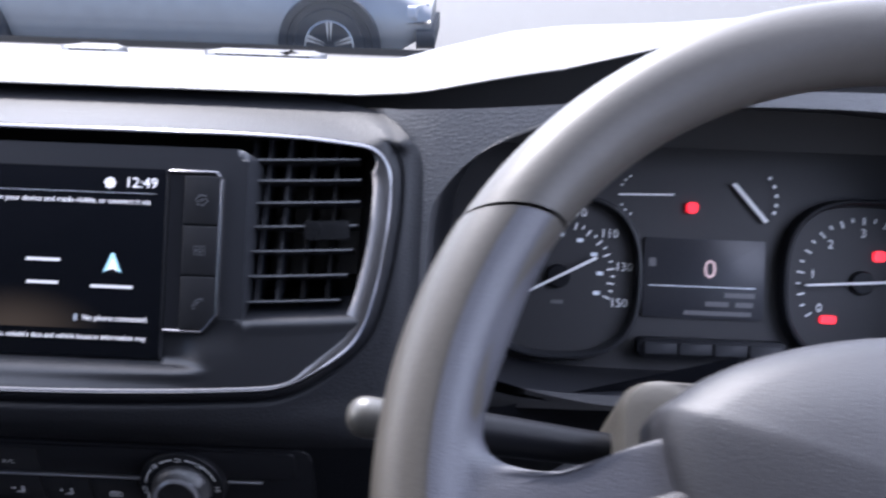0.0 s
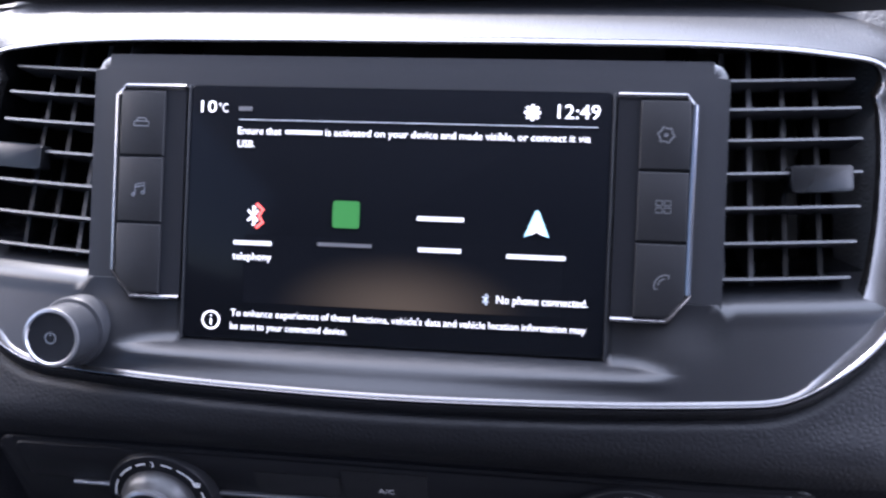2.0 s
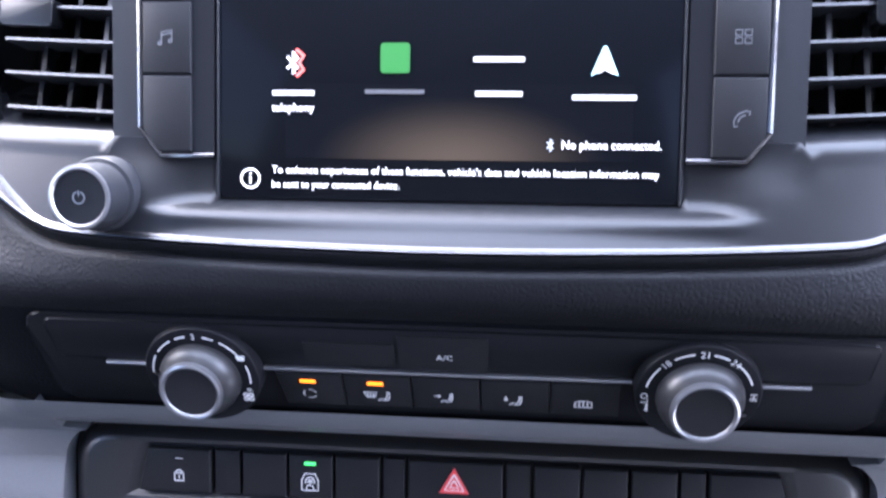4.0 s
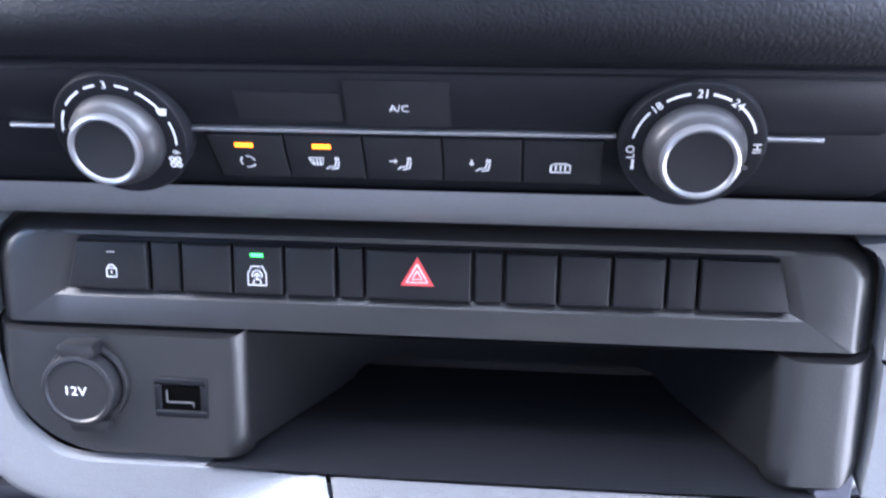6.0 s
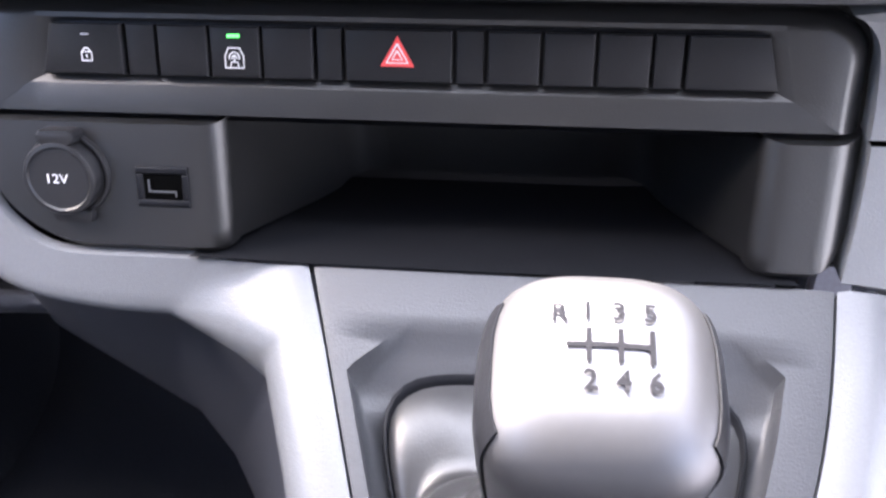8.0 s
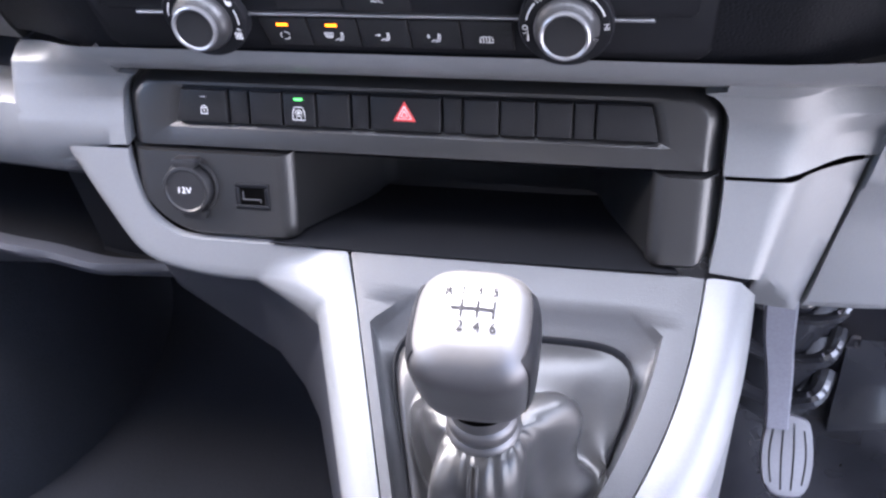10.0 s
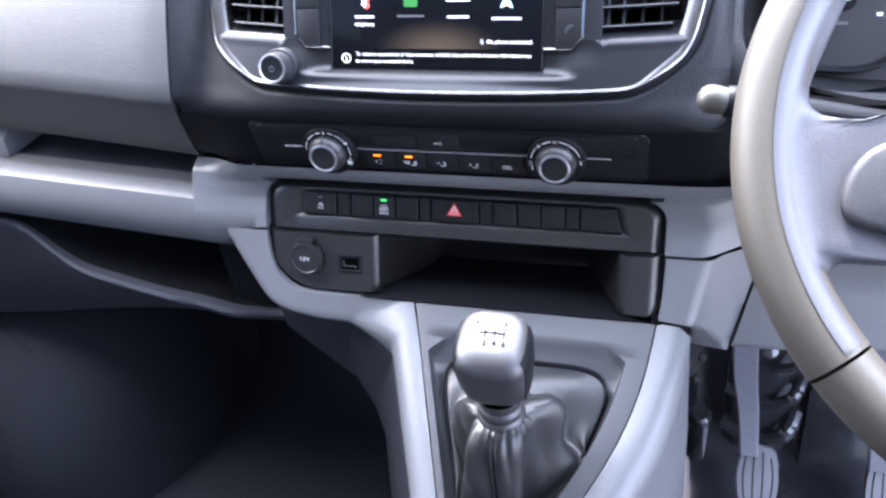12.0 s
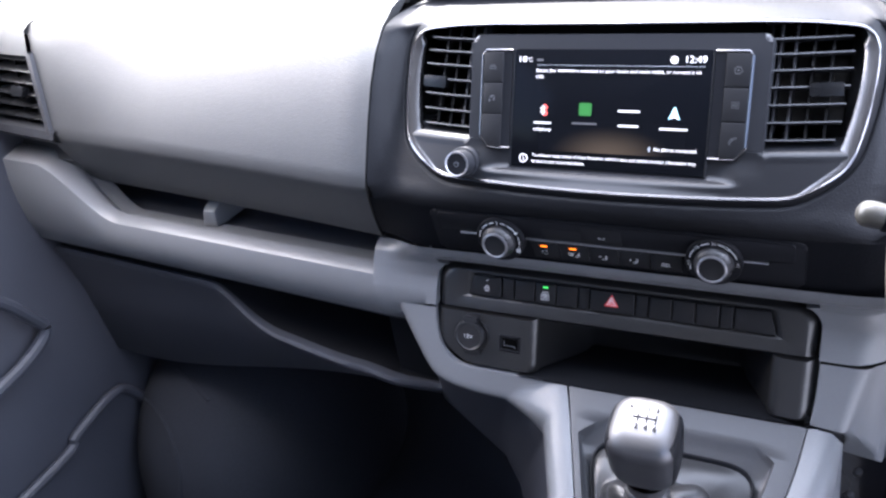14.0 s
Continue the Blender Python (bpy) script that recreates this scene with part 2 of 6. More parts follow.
def slab(outline, m, front, back, bevel=0.0, steps=2):
    """A flat piece: an outline in the face's x, y between two heights."""
    bm = bmesh.new()
    a = [bm.verts.new(m @ Vector((x, y, front))) for x, y in outline]
    b = [bm.verts.new(m @ Vector((x, y, back))) for x, y in outline]
    top = bm.faces.new(a)
    bm.faces.new(list(reversed(b)))
    for i in range(len(a)):
        j = (i + 1) % len(a)
        bm.faces.new((a[j], a[i], b[i], b[j]))
    if bevel:
        bmesh.ops.bevel(bm, geom=list(top.edges), offset=bevel, segments=steps, profile=0.5, affect="EDGES")
    return bm


def rounded(x0, y0, x1, y1, r, n=5):
    if r <= 0:
        return [(x0, y0), (x1, y0), (x1, y1), (x0, y1)]
    out = []
    for cx, cy, a0 in ((x1 - r, y0 + r, -90), (x1 - r, y1 - r, 0), (x0 + r, y1 - r, 90), (x0 + r, y0 + r, 180)):
        for i in range(n + 1):
            a = radians(a0 + 90 * i / n)
            out.append((cx + r * math.cos(a), cy + r * math.sin(a)))
    return out


def box(x0, y0, x1, y1, m, front, back, r=0.0, bevel=0.0, steps=2):
    return slab(rounded(x0, y0, x1, y1, r), m, front, back, bevel, steps)


def lathe(profile, m, n=48):
    """Turned about the face's z: profile of (radius, height)."""
    rows = [[m @ Vector((r * math.cos(2 * math.pi * i / n), r * math.sin(2 * math.pi * i / n), h)) for i in range(n)] for r, h in profile]
    return grid(rows, True)


def tube(points, radius, n=10, closed=False, squash=1.0):
    pts = [Vector(p) for p in points]
    k = len(pts)
    rows, up = [], Vector((0, 0, 1))
    for i, p in enumerate(pts):
        a = pts[(i - 1) % k] if closed or i > 0 else p
        b = pts[(i + 1) % k] if closed or i < k - 1 else p
        t = (b - a).normalized()
        side = t.cross(up)
        if side.length < 1e-4:
            side = t.cross(Vector((0, 1, 0)))
        side.normalize()
        u = side.cross(t).normalized()
        r = radius[i] if isinstance(radius, (list, tuple)) else radius
        rows.append([p + (side * math.cos(2 * math.pi * j / n) + u * math.sin(2 * math.pi * j / n) * squash) * r for j in range(n)])
    if closed:
        rows.append(rows[0])
    bm = grid(rows, True)
    if not closed:
        for r in (rows[0], rows[-1]):
            try:
                bm.faces.new([bm.verts.new(q) for q in r])
            except ValueError:
                pass
    return bm


def smooth_line(points, n=6, closed=False):
    """A Catmull-Rom line through the points, n steps a piece."""
    p = [Vector(q) for q in points]
    k, out = len(p), []
    for i in range(k if closed else k - 1):
        a, b = p[i], p[(i + 1) % k]
        before = p[(i - 1) % k] if closed or i > 0 else a
        after = p[(i + 2) % k] if closed or i + 2 < k else b
        for j in range(n):
            t = j / n
            out.append(0.5 * ((2 * a) + (b - before) * t + (2 * before - 5 * a + 4 * b - after) * t * t + (3 * a - before - 3 * b + after) * t ** 3))
    if not closed:
        out.append(p[-1])
    return out


def join(*bms):
    whole = bms[0]
    for other in bms[1:]:
        me = bpy.data.meshes.new("piece")
        other.to_mesh(me)
        whole.from_mesh(me)
        bpy.data.meshes.remove(me)
        other.free()
    return whole


def strokes(lines, m, width, height=0.0):
    """Flat ribbons along lines in a face's x, y: the strokes of a pictogram."""
    bm = bmesh.new()
    for line in lines:
        pts = [Vector((x, y)) for x, y in line]
        rows = []
        for i, p in enumerate(pts):
            t = (pts[min(i + 1, len(pts) - 1)] - pts[max(i - 1, 0)])
            t = t.normalized() if t.length > 0 else Vector((1, 0))
            s = Vector((-t.y, t.x)) * width / 2
            rows.append((m @ Vector((p.x + s.x, p.y + s.y, height)), m @ Vector((p.x - s.x, p.y - s.y, height))))
        vs = [[bm.verts.new(q) for q in r] for r in rows]
        for a, b in zip(vs, vs[1:]):
            bm.faces.new((a[0], a[1], b[1], b[0]))
    return bm


def arc(cx, cy, r, a0, a1, n=14):
    return [(cx + r * math.cos(radians(a0 + (a1 - a0) * i / n)), cy + r * math.sin(radians(a0 + (a1 - a0) * i / n))) for i in range(n + 1)]


def lettering(name, words, m, size, mat, parent, width=0.0, align="LEFT", height=0.0004, bold=0.0):
    """Words as a mesh on a face, size being the height of a capital; width, if given, sets the line's length."""
    cu = bpy.data.curves.new(name, "FONT")
    cu.body, cu.size, cu.align_x, cu.align_y, cu.resolution_u = words, size / 0.7, "LEFT", "CENTER", 2
    cu.offset = bold
    ob = bpy.data.objects.new(name, cu)
    me = bpy.data.meshes.new_from_object(ob)
    bpy.data.objects.remove(ob)
    bpy.data.curves.remove(cu)
    xs = [v.co.x for v in me.vertices] or [0, 1]
    lo, hi = min(xs), max(xs)
    k = width / (hi - lo) if width else 1.0
    shift = {"LEFT": 0, "CENTER": -0.5, "RIGHT": -1}[align] * (hi - lo) * k
    for v in me.vertices:
        v.co = m @ Vector(((v.co.x - lo) * k + shift, v.co.y, height))
    me.name = name
    me.materials.append(mat)
    return adopt(new(name, me), parent)

# ---- the cab ----
def flat(x0, y0, x1, y1, z, t):
    return box(x0, y0, x1, y1, Matrix.Identity(4), z, z - t)


def ramp(x, a, b):
    t = min(max((x - a) / (b - a), 0.0), 1.0)
    return t * t * (3 - 2 * t)


def table(f, pairs):
    """A value between the pairs' first numbers, eased from one to the next."""
    for (a, u), (b, v) in zip(pairs, pairs[1:]):
        if f <= b:
            t = (f - a) / (b - a)
            return u + (v - u) * t
    return pairs[-1][1]


def spread(a, b, n):
    return [a + (b - a) * i / n for i in range(n + 1)]


GROUND = -0.55
floor = part("floor", flat(-0.84, -1.0, 0.84, 0.95, 0.0, 0.03), FLOORMAT)
tagged(floor, "black rubber and carpet van cab floor", "floor", kind="structure")
roof = part("ceiling", flat(-0.84, -1.0, 0.84, 0.12, 1.42, 0.04), LINING)
tagged(roof, "plain grey cab roof lining", "ceiling", kind="structure")
rear = part("wall_rear", box(-0.84, 0.0, 0.84, 1.42, face_at(0, -1.0, 0), 0.0, -0.03), BULKHEAD)
tagged(rear, "plain grey bulkhead behind the seats", "wall", kind="structure")
front = part("wall_front", box(-0.8, 0.0, 0.8, 0.752, face_at(0, 0.9, 0), 0.0, -0.03), BLACKMETAL)
tagged(front, "black painted metal firewall of the footwell", "wall", kind="structure")
cowl = part("trim", box(-0.8, 0.0, 0.8, 0.09, face_at(0, 0.76, 0.66), 0.0, -0.14), GAP)
tagged(cowl, "black scuttle below the windscreen", "trim", kind="structure")

SCREEN_LEAN = math.degrees(math.atan2(0.62, 0.57))
windscreen = part("window_front", box(-0.72, 0.0, 0.72, 0.86, face_at(0, 0.700, 0.813, -SCREEN_LEAN), 0.0, -0.005, r=0.05), PANE)
tagged(windscreen, "clear raked windscreen", "window", kind="structure")


def on_side(s):
    """The plane of a cab side: x forwards, y up."""
    return Matrix(((0, 0, s, s * 0.83), (1, 0, 0, 0), (0, 1, 0, 0), (0, 0, 0, 1)))


def cab_side(name, s, label, swing=0.0):
    """A cab side: pillars, a fixed panel beside the footwell, and a door with its pane, swung open on its front hinge."""
    d = empty(name, (s * 0.82, 0.0, 0.0), label, "door", kind="structure")
    part("rear_pillar", box(-1.0, 0.0, -0.70, 1.42, on_side(s), 0.0, -0.05, bevel=0.01), DARKTRIM, d)
    part("roof_rail", box(-0.8, 1.36, 0.16, 1.42, on_side(s), 0.0, -0.05, bevel=0.01), LINING, d)
    part("windscreen_pillar", tube(smooth_line([(s * 0.775, 0.76, 0.80), (s * 0.77, 0.5, 1.02), (s * 0.73, 0.12, 1.4)], 5), 0.042, 10), DARKTRIM, d)
    prof = [(0.83, 0.0), (0.80, 0.02), (0.782, 0.2), (0.784, 0.33), (0.796, 0.42), (0.812, 0.50), (0.818, 0.72), (0.822, 0.80), (0.83, 0.82)]
    if swing:
        rows = [[(s * x, y, z) for x, z in prof] for y in (0.462, 0.6, 0.95)]
        part("kick_panel", thicken(grid(rows), -0.02), DOORSKIN, d)
    rows = [[(s * x, y, z) for x, z in prof] for y in ((-0.69, -0.2, 0.2, 0.45) if swing else (-1.0, -0.6, -0.2, 0.2, 0.5, 0.95))]
    leaf = [part("door_panel", thicken(grid(rows), -0.02), DOORSKIN, d)]
    leaf.append(part("window_pane", box(-0.69 if swing else -0.78, 0.81, 0.44 if swing else 0.60, 1.38, on_side(s), 0.0, -0.004), PANE, d))
    leaf.append(part("door_pull", tube([(s * 0.776, y, z) for y, z in ((v.x, v.y) for v in smooth_line([Vector(q) for q in ((0.26, 0.545), (0.315, 0.50), (0.345, 0.455), (0.357, 0.428), (0.335, 0.41), (0.274, 0.397), (0.12, 0.385), (-0.4, 0.385))], 6))], 0.009, 10), DARKTRIM, d))
    if not swing:
        part("door_pocket", tube([(s * 0.774, v.x, v.y) for v in smooth_line([Vector(q) for q in ((-0.5, 0.235), (0.232, 0.238), (0.33, 0.257), (0.40, 0.268), (0.435, 0.255), (0.465, 0.19), (0.479, 0.115), (0.470, 0.05), (0.445, 0.006))], 6)], 0.008, 10), DARKTRIM, d)
    hinge = Matrix.Translation((s * 0.84, 0.455, 0)) @ Matrix.Rotation(radians(s * swing), 4, "Z") @ Matrix.Translation((-s * 0.84, -0.455, 0))
    for ob in leaf:
        ob.data.transform(hinge)
    return d


cab_side("door_1", -1, "closed passenger door with dark moulded inner panel")
cab_side("door_2", 1, "open driver door with dark moulded inner panel", 64.0)

# ---- dashboard body ----
dash = empty("dashboard", (0, 0.6, 0.5), "dark grey grained plastic van dashboard", "dashboard")


PAD_LIP = [(-1, 0.8205), (0.14, 0.8205), (0.165, 0.8202), (0.203, 0.8228), (0.255, 0.8325), (0.287, 0.8375), (0.34, 0.851), (0.37, 0.860), (0.42, 0.868), (0.80, 0.870)]
PAD_BACK = [(-1, 0.8240), (0.14, 0.8240), (0.181, 0.8255), (0.212, 0.8345), (0.259, 0.8460), (0.297, 0.8510), (0.40, 0.857), (0.80, 0.857)]


def pad_section(x):
    """The top pad's (y, z) from its front lip back to the windscreen; a hump over the dials."""
    back = 0.012 * ramp(x, 0.17, 0.31)
    side = 0.10 * max(0.0, -x - 0.30)
    lip = table(x, PAD_LIP)
    end = table(x, PAD_BACK)
    pts = [(0.54, lip - 0.0008), (0.506, lip - 0.0004), (0.5000, lip), (0.4970, lip + 0.0014), (0.4985, lip + 0.0026), (0.507, lip + 0.0036)]
    for y in (0.525, 0.545, 0.565, 0.585, 0.600):
        f = (y - 0.507) / 0.093
        pts.append((y, (lip + 0.0040) * (1 - f) + end * f + 0.0025 * math.sin(math.pi * f)))
    pts += [(0.607, end - 0.004), (0.610, end - 0.02)]
    return [(y + back + side, z) for y, z in pts]


xs = spread(-0.20, 0.14, 14) + spread(0.155, 0.34, 14) + spread(0.36, 0.74, 8)
pad = part("top_pad", grid([[(x, y, z) for y, z in pad_section(x)] for x in xs]), DASH, dash)
# shelf behind the pad, down to the glass, with two demister outlets
part("demister_ledge", grid([[(x, 0.595, 0.8080), (x, 0.63, 0.8090), (x, 0.66, 0.8110), (x, 0.695, 0.8140)] for x in spread(-0.74, 0.74, 24)]), DASH, dash)


def demister(x, w):
    bm = box(-w / 2, -0.012, w / 2, 0.012, Matrix.Translation((x, 0.652, 0.8100)), 0.009, 0.0, r=0.011, bevel=0.005, steps=3)
    return part("demister_outlet", bm, DASH, dash)


demister(-0.052, 0.05)
demister(0.07, 0.075)
demister(0.105, 0.04)
part("glass_edge_strip", box(-0.73, 0.0, 0.73, 0.007, face_at(0, 0.690, 0.8110, 20), 0.003, -0.003), GAP, dash)
# black sheet behind the slit: the slit's shade is in its colour
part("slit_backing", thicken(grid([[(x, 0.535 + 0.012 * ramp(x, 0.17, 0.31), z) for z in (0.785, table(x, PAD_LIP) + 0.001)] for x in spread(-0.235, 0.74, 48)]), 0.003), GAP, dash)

# unseen black boxes added inside the dash to stop sunlight leaking through its gaps
part("light_blocker", join(box(-0.80, 0.40, 0.19, 0.805, face_at(0, 0.53, 0), 0.0, -0.06), box(0.19, 0.40, 0.80, 0.81, face_at(0, 0.625, 0), 0.0, -0.05)), GAP, dash)

# ---- the ring round the centre screen and vents ----
def ring_depth(x, z):
    return 0.36 + 0.745 * (z - 0.699) + 0.5 * x * x


HALF = [(0.0, 0.8102), (0.04, 0.8101), (0.0755, 0.8096), (0.1094, 0.8089), (0.1435, 0.8071), (0.1662, 0.8046), (0.1777, 0.8028), (0.1834, 0.8003), (0.1878, 0.7963), (0.1908, 0.7895), (0.1916, 0.7800), (0.1911, 0.7670), (0.1889, 0.7500), (0.1860, 0.7370), (0.1830, 0.7268), (0.1792, 0.7198), (0.1740, 0.7146), (0.1642, 0.7086), (0.1537, 0.7035), (0.1454, 0.7008), (0.1385, 0.6996), (0.128, 0.6992), (0.090, 0.6990), (0.045, 0.6990), (0.0, 0.6989)]
RING = smooth_line([Vector((x, z)) for x, z in HALF + [(-x, z) for x, z in reversed(HALF[1:-1])]], 6, True)
MID = Vector((0.0, 0.752))


def ring_at(v, out, deep):
    """A point of the ring moved out from it (in the face) and back."""
    k = RING.index(v)
    t = (RING[(k + 1) % len(RING)] - RING[k - 1]).normalized()
    nrm = Vector((t.y, -t.x))
    if nrm.dot(v - MID) < 0:
        nrm = -nrm
    q = v + nrm * out
    return Vector((q.x, ring_depth(q.x, q.y) + deep, q.y))


def ring_width(v):
    """The satin face inside the bright bead: none above and below, wide at the sides and lower corners."""
    return 0.0010 + 0.0086 * ramp(abs(v.x), 0.146, 0.176) * ramp(0.803 - v.y, 0.0, 0.010)


def outer_edge(v):
    """Where the pod round the ring ends: the slit above, the seams beside, the climate panel below."""
    d = (v - MID).normalized()
    k = 10.0
    if abs(d.x) > 1e-6:
        k = min(k, (0.2090 if d.x > 0 else 0.2190) / abs(d.x))
    lim = 0.8170 - MID.y if d.y > 0 else MID.y - 0.669
    if abs(d.y) > 1e-6:
        k = min(k, lim / abs(d.y))
    if d.y > 0:
        a = 0.2090 if d.x > 0 else 0.2190
        n = 7 if d.x > 0 else 16
        k = ((abs(d.x) / a) ** n + (d.y / lim) ** n) ** (-1 / n)
    return MID + d * k


PROFILE = [(0.66, 0.822), (0.60, 0.8255), (0.53, 0.8262), (0.497, 0.8240), (0.470, 0.8185), (0.446, 0.8075), (0.424, 0.7890), (0.406, 0.7650), (0.391, 0.7390), (0.3785, 0.7150), (0.3700, 0.6975), (0.3645, 0.6845), (0.3655, 0.679), (0.372, 0.667), (0.385, 0.641), (0.400, 0.615), (0.409, 0.602), (0.430, 0.600)]


def lid_depth(z):
    """Depth of the glove box lid's face at a height."""
    for (ya, za), (yb, zb2) in zip(PROFILE[3:], PROFILE[4:]):
        if zb2 <= z <= za:
            return ya + (yb - ya) * (za - z) / (za - zb2)
    return PROFILE[3][0]


def fascia_y(z):
    """Depth of the dark lower fascia, which leans under from the ledge."""
    return 0.3655 + (0.667 - z) * 0.25


def fascia_face(x, z):
    """The lower fascia bows back at its ends and meets the lid on the passenger side."""
    bow = 0.88 * max(0.0, abs(x) - 0.13) ** 2 if x < 0.2 else 0.0043 + 0.45 * (x - 0.2)
    y = fascia_y(z) + bow
    return y + (lid_depth(z) + 0.001 - y) * ramp(-x, 0.170, 0.2190)


def joint_slant(z):
    """Below the lid's edge the joint beside the lid runs aslant towards the passenger."""
    return 0.27 * max(0.0, 0.6845 - z)


def pod_depth(x, z):
    y = ring_depth(x, z) + 0.0050 * (1 - ramp(z, 0.795, 0.806))
    y += (0.503 - ring_depth(x, 0.817)) * ramp(z, 0.803, 0.817)
    low = min(1.0, max(0.0, (0.6900 - z) / 0.021))
    if x > 0:
        y += (max(0.395, 0.390 + 0.745 * (z - 0.699)) - 0.0006 - y) * ramp(x, 0.1968, 0.2080)
    else:
        k = ramp(-x, 0.197, 0.2190)
        y += (lid_depth(z) + 0.001 - y) * k
    return y + (fascia_face(x, 0.669) - 0.0006 - y) * low


def proud(v):
    """The ring stands out from the pod beside and below; above, the pod lies flush with it."""
    return 1 - ramp(v.y, 0.795, 0.806)


def pod_point(v, out, f, back):
    """On the pod: out from the ring first, then on to the outer edge."""
    a = ring_at(v, out, 0.0)
    p, e = Vector((a.x, a.z)), outer_edge(v)
    room = (e - MID).length
    if (p - MID).length > room * 0.985:
        p = MID + (p - MID).normalized() * room * 0.985
    q = p.lerp(e, f)
    return Vector((q.x, pod_depth(q.x, q.y) + back, q.y))


rows = []
for out, deep in ((0.0012, 0.0060), (0.0013, 0.0006), (0.0030, 0.0022), (0.0050, 0.0056), (0.0058, 0.0066), (0.0064, 0.0060), (0.0070, 0.0048), (0.0078, 0.0046)):
    w = 1.0 if out < 0.002 else 0.0
    row = []
    for v in RING:
        p = ring_at(v, out * (1 + 0.12 * (1 - w) * ramp(-v.y, -0.715, -0.703)), deep * (w + (1 - w) * proud(v)))
        row.append(p if w else pod_point(v, out, 0.0, 0.0).lerp(p, proud(v)))
    rows.append(row)
for f in (0.0, 0.2, 0.45, 0.7, 1.0):
    rows.append([pod_point(v, 0.0100, f, 0.0) for v in RING])
part("centre_pod", grid(rows, True), PODSKIN, dash, angle=60)

# a narrow bright bead, and inside it a broad satin face that slopes inwards
bead_rows = [[ring_at(v, out * (1 - 0.80 * ramp(-v.y, -0.712, -0.702)), deep * (1 - 0.85 * ramp(-v.y, -0.712, -0.702))) for v in RING] for out, deep in ((0.0010, 0.0060), (0.0010, -0.0002), (0.0007, -0.0008), (0.0001, -0.0010), (-0.0005, -0.0006), (-0.0007, 0.0002), (-0.0008, 0.0030))]
band_rows = []
for f, deep in ((0.05, 0.0000), (0.25, 0.0004), (0.55, 0.0016), (0.85, 0.0036), (1.0, 0.0052)):
    band_rows.append([ring_at(v, -ring_width(v) * f, deep * ring_width(v) / 0.0096) for v in RING])
band_rows.append([ring_at(v, -ring_width(v) - 0.0003, 0.0052 * ring_width(v) / 0.0096 + 0.006) for v in RING])
centre = empty("infotainment_unit", (0, 0.42, 0.70), "black touch screen in satin bezel with bright chrome surround", "car screen")
part("chrome_bead", grid(bead_rows, True), CHROME, centre, "bright chrome bead")
part("satin_band", grid(band_rows, True), BAND, centre, "satin silver inner face of the ring")

# ---- screen body ----
LEAN = math.degrees(math.atan2(0.037, 0.084))
SM = face_at(0.0, 0.4005, 0.754, LEAN)


def on_glass(x, z):
    return (x, (z - 0.754) / math.cos(radians(LEAN)))


T, Bm = on_glass(0, 0.8075)[1], on_glass(0, 0.700)[1]
part("bezel_body", box(-0.1200, Bm, 0.1208, T, SM, -0.0008, -0.05, r=0.0062, bevel=0.0046, steps=6), SATIN, centre, "dark satin plastic frame")
g0, g1 = on_glass(0, 0.7085)[1], on_glass(0, 0.7965)[1]
part("screen_glass", box(-0.0795, g0, 0.0795, g1, SM, 0.0012, -0.002, r=0.0015, bevel=0.0006), GLASS, centre, "glossy black touch screen glass")
part("screen_trim", box(-0.0806, g0 - 0.0008, -0.0798, g1, SM, 0.0015, -0.002, bevel=0.0002), SATIN, centre)
part("screen_trim", box(0.0798, g0 - 0.0008, 0.0806, g1, SM, 0.0015, -0.002, bevel=0.0002), SATIN, centre)

# bezel below screen and vents
def low_ring(x):
    lower = sorted(((v.x, v.y) for v in RING if v.y < 0.75))
    for (xa, za), (xb, zb2) in zip(lower, lower[1:]):
        if xa <= x <= xb and xb > xa:
            return za + (zb2 - za) * (x - xa) / (xb - xa)
    return 0.75


LEDGE = [(0.6990, 0.3606), (0.7003, 0.3622), (0.7015, 0.3642), (0.7035, 0.3672), (0.7050, 0.3688), (0.7062, 0.3712), (0.7071, 0.3745), (0.7077, 0.3785), (0.7090, 0.3812)]


def ledge_depth(x, z):
    """A rolled ledge under the glass, running out into the flat panels below the vents."""
    plane = 0.4005 + (z - 0.754) * 0.4405 + 0.0003
    roll = table(z, LEDGE) + 0.5 * x * x * (1 - ramp(z, 0.7000, 0.7070)) if z < 0.709 else plane
    flat_y = ring_depth(x, z) + 0.0012
    if abs(x) < 0.1205:
        flat_y += (plane - flat_y) * ramp(z, 0.712, 0.7270)
    return roll + (flat_y - roll) * ramp(abs(x), 0.088, 0.108)


rows = []
for x in sorted(spread(-0.1825, 0.1825, 110) + [-0.0806, 0.0806, -0.0825, 0.0825]):
    z0 = low_ring(x) + 0.0006
    outer = abs(x) >= 0.1200
    z1 = max(0.7077, z0 + 0.0003)
    z2 = z1 if abs(x) <= 0.0807 else max(0.7275 - 0.0055 * outer, z1 + 0.0002)
    zz = [z0 + (z1 - z0) * f for f in (0.0, 0.1, 0.2, 0.35, 0.5, 0.65, 0.78, 0.88, 0.95, 1.0)]
    col = [(x, ledge_depth(x, z), z) for z in zz]
    col += [(x, ledge_depth(x, z) if z2 > z1 else col[-1][1] + 0.004, z) for z in (z1 + (z2 - z1) * f for f in (0.15, 0.35, 0.6, 0.85, 1.0))]
    y = col[-1][1]
    # below a vent the panel rolls back into the vent's floor
    for dy, dz in ((0.0008, 0.0020), (0.0026, 0.0040), (0.0052, 0.0051), (0.0090, 0.0055), (0.030, 0.0055)) if outer else ((0.0020, 0.0001), (0.004, 0.0001), (0.008, 0.0), (0.012, 0.0), (0.03, 0.0)):
        col.append((x, y + dy, z2 + dz))
    rows.append(col)
part("lower_bezel", grid(rows), LEDGESATIN, centre, "dark satin plastic ledge", angle=50)


